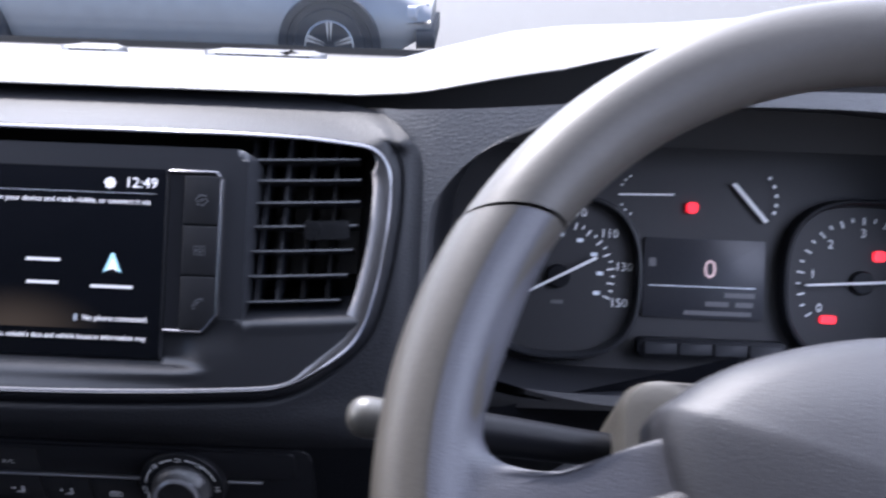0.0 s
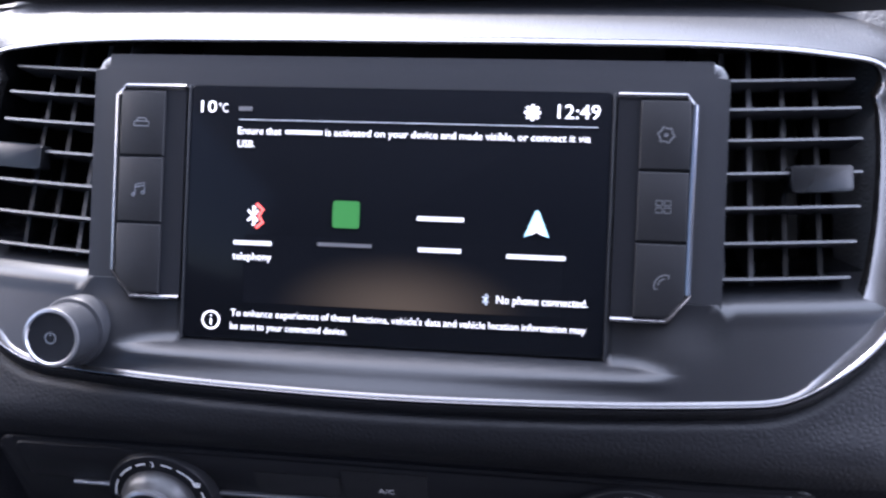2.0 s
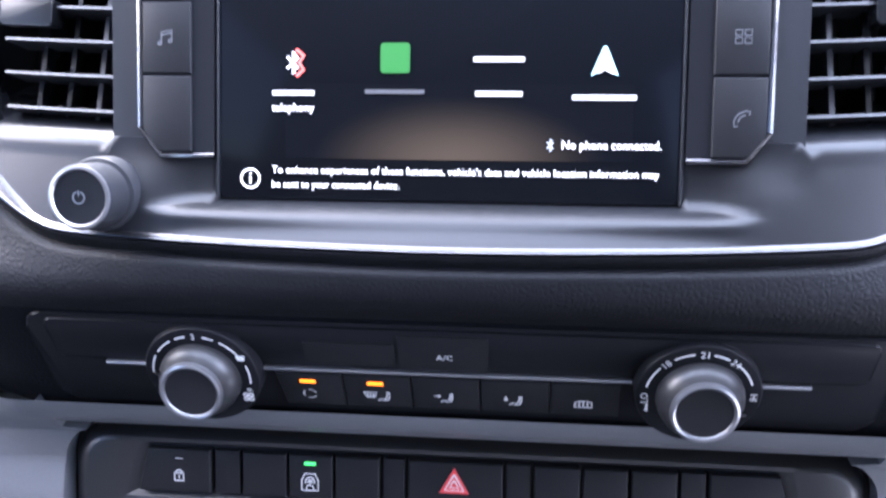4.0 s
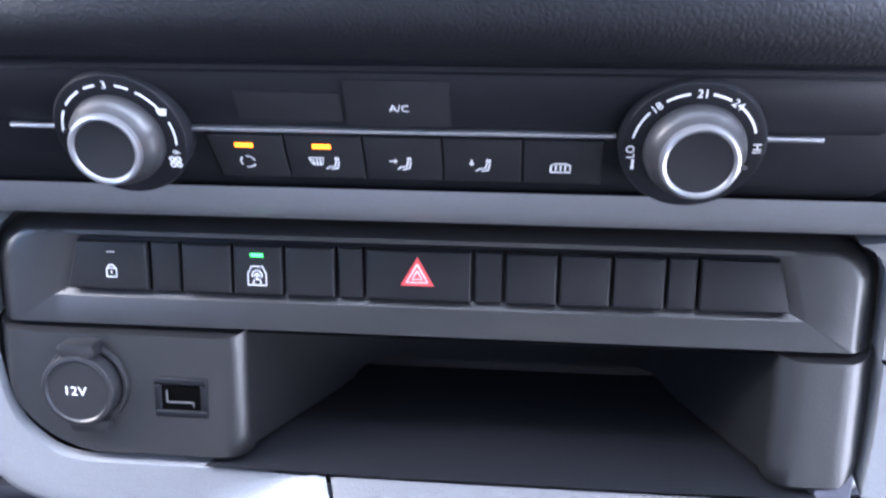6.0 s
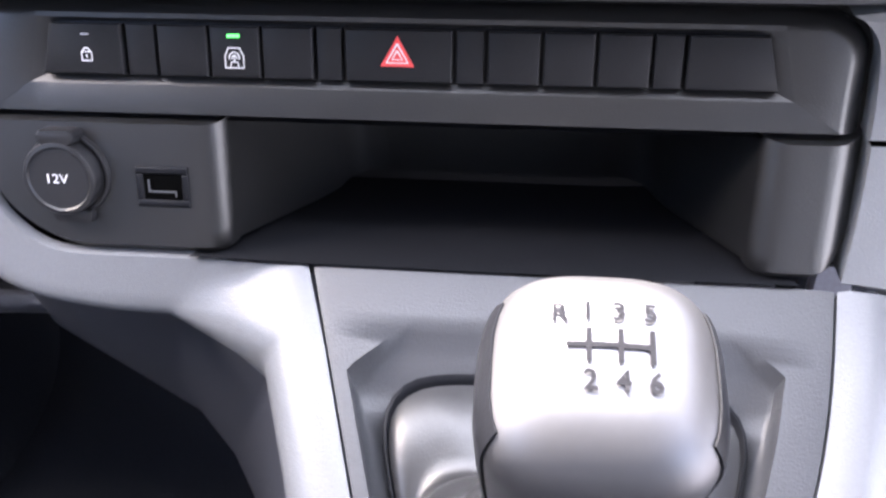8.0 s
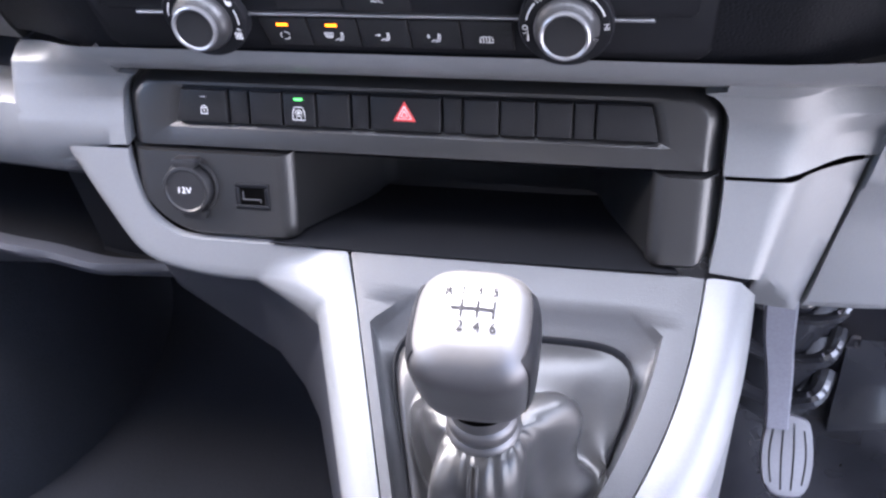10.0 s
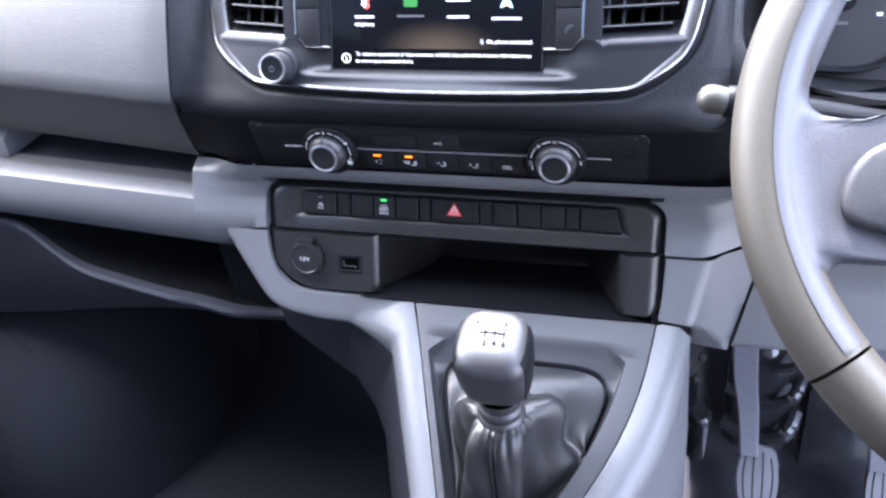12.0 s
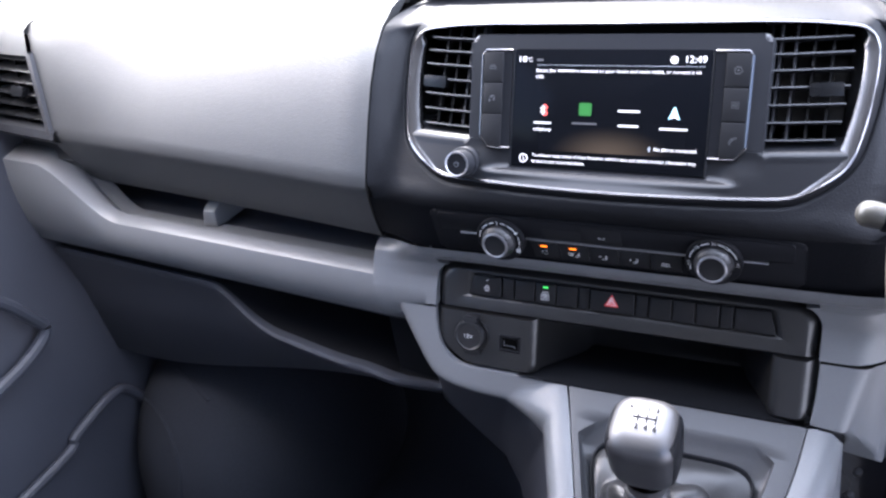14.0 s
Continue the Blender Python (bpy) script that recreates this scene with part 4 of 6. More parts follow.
part("pointer", box(-0.0150, 0.0036, -0.0118, 0.0048, LEFT[2], 0.0092, 0.004), CHROME, LEFT[0])

# ---- switch panel ----
switches = empty("switch_panel", (0, 0.40, 0.548), "dark grey switch strip with door lock, alarm and hazard buttons", "switch panel")
BLEAN = math.degrees(math.atan2(0.014, 0.034))
BM = face_at(0.0, 0.3872, 0.5665, BLEAN)


def sw(z):
    return (z - 0.5665) / math.cos(radians(BLEAN))


top, bot = sw(0.5910), sw(0.5500)
PANEL_SIDE = [(0.1528 + 0.0180 * math.cos(radians(a)) * (1 + 0.10 * math.cos(radians(a))), top - 0.0180 + 0.0180 * math.sin(radians(a)), math.cos(radians(a)), math.sin(radians(a))) for a in range(0, 91, 6)]
outline = [(0.1728, bot + (top - 0.0180 - bot) * f, 1.0, 0.0) for f in spread(0, 1, 6)] + PANEL_SIDE + [(x, top, 0.0, 1.0) for x in spread(0.1528, -0.1528, 40)[1:-1]]
outline += [(-x, y, -nx, ny) for x, y, nx, ny in reversed(outline[:7 + len(PANEL_SIDE)])] + [(x, bot, 0.0, 0.0) for x in spread(-0.1728, 0.1728, 40)[1:-1]]


def panel_ring(inset, h):
    return [BM @ Vector((x - inset * nx, y - 0.8 * inset * ny, h)) for x, y, nx, ny in outline]


def recess_ring(grow, h):
    """The slanted rectangle round the buttons."""
    row = []
    for x, y, nx, ny in outline:
        v = min(max(y, sw(0.5634) - 0.6 * grow), sw(0.5820) + 0.6 * grow)
        w = 0.1392 + 1.1 * grow - 0.24 * (v - sw(0.5634))
        row.append(BM @ Vector((min(max(x, -w), w), v, h)))
    return row


rows = [panel_ring(0.0, -0.012)] + [panel_ring(i, h) for i, h in ((0.0, -0.0056), (0.0006, -0.0040), (0.0018, -0.0022), (0.0036, -0.0002), (0.0056, 0.0016), (0.0074, 0.0030), (0.0088, 0.0038), (0.0100, 0.0040))]
rows += [recess_ring(g, h) for g, h in ((0.0058, 0.0040), (0.0050, 0.0037), (0.0006, 0.0020), (0.0, 0.0008))]
# black sheet for the shade in the gap round the switch panel
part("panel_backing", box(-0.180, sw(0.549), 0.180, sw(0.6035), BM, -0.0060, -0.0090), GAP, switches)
part("panel_body", grid(rows, True), PLATE, switches, angle=40)
part("recess_floor", slab([(-0.1425, sw(0.5629)), (0.1425, sw(0.5629)), (0.1375, sw(0.5825)), (-0.1375, sw(0.5825))], BM, 0.0012, -0.002, bevel=0.0003), PANEL, switches)
for a, b in ((-0.1040, -0.0930), (-0.0296, -0.0204), (0.0230, 0.0330), (0.0950, 0.1050)):
    part("blank", box(a, sw(0.5638), b, sw(0.5815), BM, 0.0050, 0.0, bevel=0.0003), BUTTON, switches)


def switch(a, b, left=0.0, right=0.0):
    """One push button between a and b; left and right slant its ends."""
    return part("switch_button", slab([(a - left + 0.0004, sw(0.5638)), (b + right - 0.0004, sw(0.5638)), (b - 0.0004, sw(0.5815)), (a + 0.0004, sw(0.5815))], BM, 0.0060, 0.0, bevel=0.0007), BUTTON, switches)


lock = switch(-0.1345, -0.1055, left=0.0045)
for a, b in ((-0.0918, -0.0716), (-0.0508, -0.0308), (0.0342, 0.0540), (0.0546, 0.0738), (0.0744, 0.0938)):
    switch(a, b)
alarm = switch(-0.0712, -0.0512)
hazard = switch(-0.0192, 0.0218)
switch(0.1062, 0.1350, right=0.005)
mt = BM @ Matrix.Translation((-0.1200, sw(0.5712), 0.0062))
part("pictogram", join(strokes([[(-0.0020, -0.0028), (0.0020, -0.0028), (0.0020, 0.0006), (-0.0020, 0.0006), (-0.0020, -0.0028)], arc(0, 0.0006, 0.0014, 0, 180, 8), [(0, -0.0016), (0, -0.0004)]], mt, 0.0005), strokes([[(-0.0016, 0.0072), (0.0016, 0.0072)]], mt, 0.0003)), WHITE, lock)
mt = BM @ Matrix.Translation((-0.0614, sw(0.5705), 0.0062))
part("pictogram", strokes([[(-0.0036, -0.0034), (-0.0036, 0.0010), (-0.0022, 0.0040), (0.0022, 0.0040), (0.0036, 0.0010), (0.0036, -0.0034), (-0.0036, -0.0034)], arc(0, 0.0004, 0.0020, -20, 200, 8), arc(0, 0.0002, 0.0010, -20, 200, 6), [(-0.0016, -0.0030), (-0.0012, -0.0012), (0.0012, -0.0012), (0.0016, -0.0030)], [(0, 0.0010), (0, -0.0012)]], mt, 0.00045), WHITE, alarm)
part("indicator_light", box(-0.0024, -0.0006, 0.0024, 0.0006, BM @ Matrix.Translation((-0.0614, sw(0.5783), 0.0)), 0.0064, 0.005), LED_GREEN, alarm, "lit green indicator")
mt = BM @ Matrix.Translation((0.0010, sw(0.5735), 0.0062))


def triangle(r):
    return [(r * math.cos(radians(a)), r * math.sin(radians(a)) - 0.001) for a in (90, 210, 330)]


part("hazard_symbol", slab(triangle(0.0074), mt, 0.0001, -0.0004), HAZARD, hazard, "red warning triangle", smooth=False)
part("hazard_symbol", join(strokes([triangle(0.0047) + triangle(0.0047)[:1]], mt, 0.0007, 0.0004), strokes([triangle(0.0022) + triangle(0.0022)[:1]], mt, 0.0006, 0.0004)), WHITE, hazard, "white warning triangle outline")

# ---- socket plate and open tray ----
tray = empty("storage_tray", (0.03, 0.42, 0.487), "dark grey open storage tray under the switches", "storage tray")


def plate_y(z):
    """The plate lies flush with the grey arms round it."""
    return 0.3745 - 0.42 * (0.549 - z) - 0.0005


def plate(x0, x1, left_round, right_round, steps=20):
    rows = []
    for f in spread(0, 1, steps):
        x = x0 + (x1 - x0) * f ** 1.8
        zb = 0.4985
        if left_round:
            d = max(0.0, (-0.128 - x) / 0.0452)
            zb = 0.4985 + 0.048 * (1 - math.sqrt(max(0.0, 1 - d * d)))
        if right_round:
            d = max(0.0, (x - 0.160) / 0.0142)
            zb = 0.4990 + 0.016 * (1 - math.sqrt(max(0.0, 1 - d * d)))
        edge = 0.0085 * max(0.0, (abs(x) - 0.1640) / 0.0095) ** 1.6
        zz = [0.5484] + [0.5484 + (zb - 0.5484) * f for f in (0.12, 0.25, 0.4, 0.6, 0.8, 0.93, 1.0)]
        col = [(x, plate_y(z) + edge + (0.0035 if i == len(zz) - 1 else 0.0), z) for i, z in enumerate(zz)]
        rows.append([(x, 0.40, 0.5484)] + col + [(x, 0.42, zb)])
    return rows


left_rows = plate(-0.1732, -0.0785, True, False)
# the plate's inner end turns back into the tray as a rounded fold
zlist = [c[2] for c in left_rows[-1]]
for ang in (12, 25, 38, 52, 65, 78, 90):
    a = radians(ang)
    left_rows.append([(-0.0785 + 0.0105 * math.sin(a), y + 0.0105 * (1 - math.cos(a)) if 0 < i < len(zlist) - 1 else y, z) for i, (_, y, z) in enumerate(left_rows[20])])
for x, deep in ((-0.0410, 0.4300), (-0.0385, 0.4375), (-0.0345, 0.4438), (-0.0280, 0.4478), (-0.0180, 0.4488)):
    left_rows.append([(x, max(y, deep), z - 0.022 * (z < 0.51)) for _, y, z in left_rows[20]])
part("socket_plate", grid(left_rows), PLATE, tray, angle=50)
right_rows = plate(0.1742, 0.1475, False, True, 10)
for ang in (12, 25, 38, 52, 65, 78, 90):
    a = radians(ang)
    right_rows.append([(0.1475 - 0.0105 * math.sin(a), y + 0.0105 * (1 - math.cos(a)), z) for _, y, z in right_rows[10]])
for x, deep in ((0.1130, 0.4300), (0.1105, 0.4375), (0.1065, 0.4438), (0.1000, 0.4478), (0.0900, 0.4488)):
    right_rows.append([(x, max(y, deep), z - 0.022 * (z < 0.51)) for _, y, z in right_rows[10]])
part("tray_cheek", grid(right_rows), PLATE, tray, angle=50)
part("tray_back", grid([[(x, 0.449, z) for z in (0.46, 0.50, 0.556)] for x in spread(-0.045, 0.115, 6)]), PLATE, tray)
part("tray_roof", grid([[(x, y, 0.5475 + (y - 0.385) * 0.05) for y in (0.380, 0.41, 0.455)] for x in spread(-0.085, 0.16, 6)]), PANEL, tray)
part("tray_floor", grid([[(-0.086 + 0.044 * f, 0.3515 + 0.0945 * f, 0.4994 - 0.0264 * f), (-0.050 + 0.034 * f, 0.3515 + 0.0945 * f, 0.4990 - 0.0260 * f), (-0.03 + 0.02 * f, 0.3515 + 0.0945 * f, 0.4984 - 0.0254 * f), (0.10 - 0.01 * f, 0.3515 + 0.0945 * f, 0.4984 - 0.0254 * f), (0.157 - 0.047 * f, 0.3515 + 0.0945 * f, 0.4990 - 0.0250 * f)] for f in spread(0, 1, 5)]), TRAY, tray, "black rubber tray mat")

socket = empty("power_socket", (-0.133, 0.365, 0.51), "closed black twelve volt socket with hinged cap", "power socket")
PM = face_at(-0.1332, 0.3655, 0.5290, 20) @ Matrix.Scale(0.9, 4)
part("socket_rim", lathe([(0.0192, -0.006), (0.0192, 0.0005), (0.0186, 0.0016), (0.0176, 0.0018), (0.0172, -0.003)], PM, 40), CAPBLACK, socket)
part("cap", lathe([(0.0170, -0.004), (0.0170, 0.0070), (0.0162, 0.0082), (0.0146, 0.0085), (0.0138, 0.0078), (0.0, 0.0076)], PM @ Matrix.Translation((-0.0012, -0.0005, 0)), 40), CAPBLACK, socket, "black flip cap")
part("cap_hinge", box(-0.0090, 0.0150, 0.0080, 0.0212, PM, 0.0080, -0.003, r=0.002, bevel=0.0012), CAPBLACK, socket)
part("cap_tab", box(-0.0080, -0.0215, 0.0100, -0.0160, PM, 0.0050, -0.003, r=0.0015, bevel=0.001), CAPBLACK, socket)
lettering("cap_text", "12V", PM @ Matrix.Translation((-0.0015, -0.0005, 0.0078)), 0.0042, WHITE, socket, 0.0096, "CENTER")

usb = empty("usb_port", (-0.0945, 0.365, 0.515), "black rectangular usb socket", "usb socket")
UM = face_at(-0.0945, 0.3640, 0.5252, 22) @ Matrix.Scale(0.86, 4)
part("port_frame", join(box(-0.0128, 0.0060, 0.0128, 0.0098, UM, 0.0012, -0.004, bevel=0.0008), box(-0.0128, -0.0098, 0.0128, -0.0062, UM, 0.0012, -0.004, bevel=0.0008), box(-0.0128, -0.0064, -0.0092, 0.0062, UM, 0.0012, -0.004, bevel=0.0008), box(0.0092, -0.0064, 0.0128, 0.0062, UM, 0.0012, -0.004, bevel=0.0008)), PANEL, usb)
# flat black slab: the shade inside the socket is put into its colour
part("port_shade", box(-0.0095, -0.0068, 0.0095, 0.0068, UM, 0.0004, -0.004), PORTSHADE, usb)
part("contact", join(box(-0.0068, -0.0026, 0.0064, -0.0020, UM, 0.0010, -0.002), box(-0.0070, -0.0026, -0.0064, 0.0034, UM, 0.0010, -0.002), box(0.0059, -0.0046, 0.0064, -0.0020, UM, 0.0010, -0.002)), STRIP, usb)

# ---- grey console arms ----
console = empty("centre_console", (0.07, 0.28, 0.0), "mid-grey plastic gear console leaning out below the tray", "console")


def arm_y(z):
    """The arms' face leans out towards the seats as it goes down."""
    return 0.3745 - 0.42 * (0.549 - z)


def cons_z(y):
    return 0.4970 - 0.49 * (0.353 - y)


# left arm: from the wing's split, round the socket plate; it turns into the console's left leg
outer = smooth_line([Vector(p) for p in ((-0.2230, 0.5485), (-0.2135, 0.5350), (-0.1980, 0.5110), (-0.1790, 0.4850), (-0.1600, 0.4755), (-0.1300, 0.4705), (-0.1000, 0.4695))], 5)
inner = smooth_line([Vector(p) for p in ((-0.1740, 0.5485), (-0.1738, 0.5400), (-0.1690, 0.5190), (-0.1600, 0.5065), (-0.1430, 0.4978), (-0.110, 0.4970), (-0.078, 0.4970))], 5)
arm_rows = []
for o, i in zip(outer, inner):
    face = []
    for f in (0.0, 0.06, 0.14, 0.26, 0.45, 0.65, 0.85, 1.0):
        q = o.lerp(i, f)
        face.append(Vector((q.x, arm_y(q.y) + 0.0060 * (1 - min(1.0, f / 0.26)) ** 2, q.y)))
    e = face[0]
    arm_rows.append([Vector((e.x + 0.0005, e.y + 0.010, e.z - 0.003))] + face + [Vector((face[-1].x, face[-1].y + 0.005, face[-1].z))])

# right arm: a flat face down to the right leg, a ridge, and a hollow side running back to the knee panel
rows = []
for f in spread(0.0, 1.0, 14):
    zi = 0.5485 - 0.049 * f
    ix = 0.1750 + 0.001 * math.sin(math.pi * f) - 0.0025 * f
    rx, rz = 0.2115 - 0.011 * f ** 0.8, 0.5485 - 0.0515 * f
    ox, oz = 0.2500 - 0.0185 * f, 0.5485 - 0.1075 * f
    ry, oy = arm_y(rz), 0.4000 - 0.013 * f
    r = [(ix, arm_y(zi) + 0.02, zi)]
    for g in (0.0, 0.3, 0.7, 0.92):
        z = zi + (rz - zi) * g
        r.append((ix + (rx - ix) * g, arm_y(z) + (0.0008 if g > 0.9 else 0.0), z))
    for g in (0.04, 0.14, 0.3, 0.5, 0.75, 1.0):
        r.append((rx + (ox - rx) * g, ry + (oy - ry) * g ** 0.6, rz + (oz - rz) * g))
    r.append((ox, oy + 0.02, oz))
    rows.append(r)
for g in (0.35, 0.7, 1.0):
    # below the leg's start the hollow goes on behind it, down to the panel's lower edge
    rx, ry, rz = 0.1990, arm_y(0.497) + 0.004 + 0.036 * g, 0.497 - 0.056 * g
    r = [(rx, ry + 0.004, rz)] * 5
    for h in (0.04, 0.14, 0.3, 0.5, 0.75, 1.0):
        r.append((rx + (0.2315 - rx) * h, ry + (0.387 - ry) * h ** 0.6, rz + (0.441 - rz) * h))
    r.append((0.2315, 0.407, 0.441))
    rows.append(r)
part("right_arm", grid(rows), GREY, console, "mid-grey grained plastic", angle=60)


def leg_x(y, k):
    """Plan lines of the console from the tray (y 0.353) to the seats (y 0.19)."""
    f = (0.353 - y) / 0.153
    a = {"lo": (-0.0650, -0.0080), "li": (-0.0570, 0.0000), "ls": (-0.0350, 0.0165), "rs": (0.1715, 0.1140), "ri": (0.1920, 0.1400), "ro": (0.1998, 0.1480)}[k]
    bend = 0.012 * math.sin(math.pi * min(max(f, 0.0), 1.0)) if k[0] == "r" else 0.0
    return a[0] + (a[1] - a[0]) * f + bend


def dish(y):
    """How deep the dish round the lever lies."""
    return 0.0045 * ramp(0.3315 - y, 0.0, 0.0032) + 0.0075 * min(1.0, max(0.0, (0.3300 - y) / 0.018))


rows_l, rows_m, rows_r = [], [], []
for y in spread(0.352, 0.150, 64):
    z = cons_z(y)
    f = (0.353 - y) / 0.153
    lo, li, ls, rs, ri, ro = (leg_x(y, k) for k in ("lo", "li", "ls", "rs", "ri", "ro"))
    rows_l.append([Vector(p) for p in ((lo, y + 0.006, z - 0.034), (lo + 0.0006, y + 0.002, z - 0.022), (lo + 0.0024, y, z - 0.012), (lo + 0.006, y, z - 0.0052), (li + 0.004, y, z - 0.0014), (li + 0.009, y, z + 0.0001), (li + 0.013, y, z + 0.0004), (ls - 0.004, y, z + 0.0004), (ls - 0.0004, y, z - 0.0004), (ls, y, z - 0.006))])
    # a shallow dish round the lever, with cut corners at the tray end
    d = dish(y)
    xl = max(ls + 0.0078, -0.0145 + (y - 0.315) * 1.32) if y > 0.315 else ls + 0.0078
    xr = min(rs - 0.018, 0.150 - (y - 0.320) * 1.35) if y > 0.320 else rs - 0.018
    well = 0.032 * ramp(0.306 - y, 0.0, 0.007) * ramp(y - 0.178, 0.0, 0.007)
    wl, wr = ls + 0.033, rs - 0.037
    mid = [(ls + 0.0004, y, z - 0.006), (ls + 0.0008, y, z - 0.0004), (ls + 0.004, y, z + 0.0002), (xl - 0.0010, y, z), (xl + 0.0014, y, z - d * 0.85), (xl + 0.004, y, z - d), (max(wl, xl + 0.006), y, z - d - well), ((ls + rs) / 2, y, z - d - well), (min(wr, xr - 0.006), y, z - d - well), (xr - 0.004, y, z - d), (xr - 0.0014, y, z - d * 0.85), (xr + 0.0010, y, z), (rs - 0.006, y, z + 0.0002), (rs - 0.0008, y, z - 0.0004), (rs - 0.0004, y, z - 0.006)]
    rows_m.append(mid)
    rows_r.append([(rs, y, z - 0.006), (rs + 0.0004, y, z - 0.0004), (rs + 0.004, y, z + 0.0006), (ri - 0.010, y, z + 0.003 * min(1.0, f * 4)), (ri - 0.002, y, z - 0.001 + 0.002 * min(1.0, f * 4)), (ro - 0.001, y, z - 0.010), (ro, y + 0.004, z - 0.032), (ro + 0.006, y + 0.016, z - 0.16), (ro + 0.016, y + 0.030, 0.0)])
# the arm and the leg are one moulding: the corner between them is rounded below and square at the tray
first = 9
corner = []
for k in range(10):
    a, b = arm_rows[-1][k], rows_l[first][k]
    c = (a + b) / 2
    if k < 7:
        c += Vector((0.004, 0.0, 0.0015)) * (k / 6)
    w = ramp(k, 3.0, 7.0)
    corner.append(c.lerp(rows_l[0][k] + Vector((-0.001, 0, 0)), w))
mids = list(zip(*[smooth_line([arm_rows[-2][k], arm_rows[-1][k], corner[k], rows_l[first][k], rows_l[first + 1][k]], 6)[7:18] if k < 7 else [arm_rows[-1][k].lerp(corner[k], u / 6) for u in range(1, 7)] + [corner[k].lerp(rows_l[first][k], u / 6) for u in range(1, 6)] for k in range(10)]))
body_rows = arm_rows + [list(m) for m in mids] + rows_l[first:]
part("left_arm", grid(body_rows), GREY, console, "mid-grey grained plastic", angle=60)
# the dark flank behind its edge, turning away into the footwell
FLANK = [(0.0, -0.200, 0.525), (0.08, -0.200, 0.480), (0.16, -0.202, 0.435), (0.22, -0.200, 0.401), (0.36, -0.162, 0.362), (0.46, -0.134, 0.333), (0.54, -0.121, 0.290), (0.62, -0.117, 0.243), (0.74, -0.124, 0.17), (0.86, -0.131, 0.094), (1.0, -0.133, 0.0)]
rows = []
for n, r in enumerate(body_rows):
    u = n / (len(body_rows) - 1)
    u = 0.42 * u / 0.30 if u < 0.30 else 0.42 + 0.58 * (u - 0.30) / 0.70
    b = Vector((table(u, [(q[0], q[1]) for q in FLANK]), 0.400, table(u, [(q[0], q[2]) for q in FLANK])))
    e = r[0]
    rows.append([b + Vector((0.02, 0.16, -0.01)), b + Vector((0.004, 0.012, -0.002)), b, b.lerp(e, 0.12), b.lerp(e, 0.5), b.lerp(e, 0.85), e + Vector((0.0004, 0.0004, 0.0))])
part("console_flank", grid(rows), DARKTRIM, console, "dark grey plastic flank", angle=60)
# same plastic as the legs; the dish's shade is put into its darker colour
part("gear_surround", grid(rows_m), GREYSHADE, console, "mid-grey grained plastic", angle=50)
part("right_leg", grid(rows_r), GREY, console, "mid-grey grained plastic", angle=50)
part("tray_sill", grid([[(x, y, 0.4915 - 0.30 * (y - 0.353) - 0.012 * (y > 0.37)) for y in (0.353, 0.360, 0.372)] for x in spread(-0.056, 0.164, 6)]), GREYSHADE, console)
part("console_front", grid([[(x, 0.150, z) for z in (0.0, 0.2, 0.38)] for x in spread(-0.0, 0.145, 4)]), GREY, console)

# ---- gear lever ----
gear = empty("gear_lever", (0.066, 0.241, 0.40), "silver-topped six-speed gear lever in black leather boot", "gear lever")


def boot_ring(a):
    """Outline of the boot's frame on the console: a rounded trapezium."""
    c, s = math.cos(a), math.sin(a)
    r = (abs(c) ** 6 + abs(s) ** 6) ** (-1 / 6)
    y = 0.2455 + 0.0740 * r * s
    left, right = -0.0085 + (0.319 - y) * 0.34, 0.1455 - (0.319 - y) * 0.36
    return (left + right) / 2 + (right - left) / 2 * r * c, y


def dish_z(y):
    return cons_z(y) - dish(y)


N = 96
angles = [2 * math.pi * i / N for i in range(N)]
BC = Vector((0.0690, 0.243))


def boot_edge(a, k, dz):
    x, y = boot_ring(a)
    x, y = BC.x + (x - BC.x) * k, BC.y + (y - BC.y) * k
    return Vector((x, y, dish_z(y) + dz))


rows = [[boot_edge(a, k, dz) for a in angles] for k, dz in ((1.0, -0.004), (1.0, 0.0018), (0.994, 0.0030), (0.980, 0.0032), (0.970, 0.0022), (0.962, -0.002))]
part("boot_frame", grid(rows, True), PANEL, gear)
rows = []
neck = Vector((0.0665, 0.2330, 0.507))
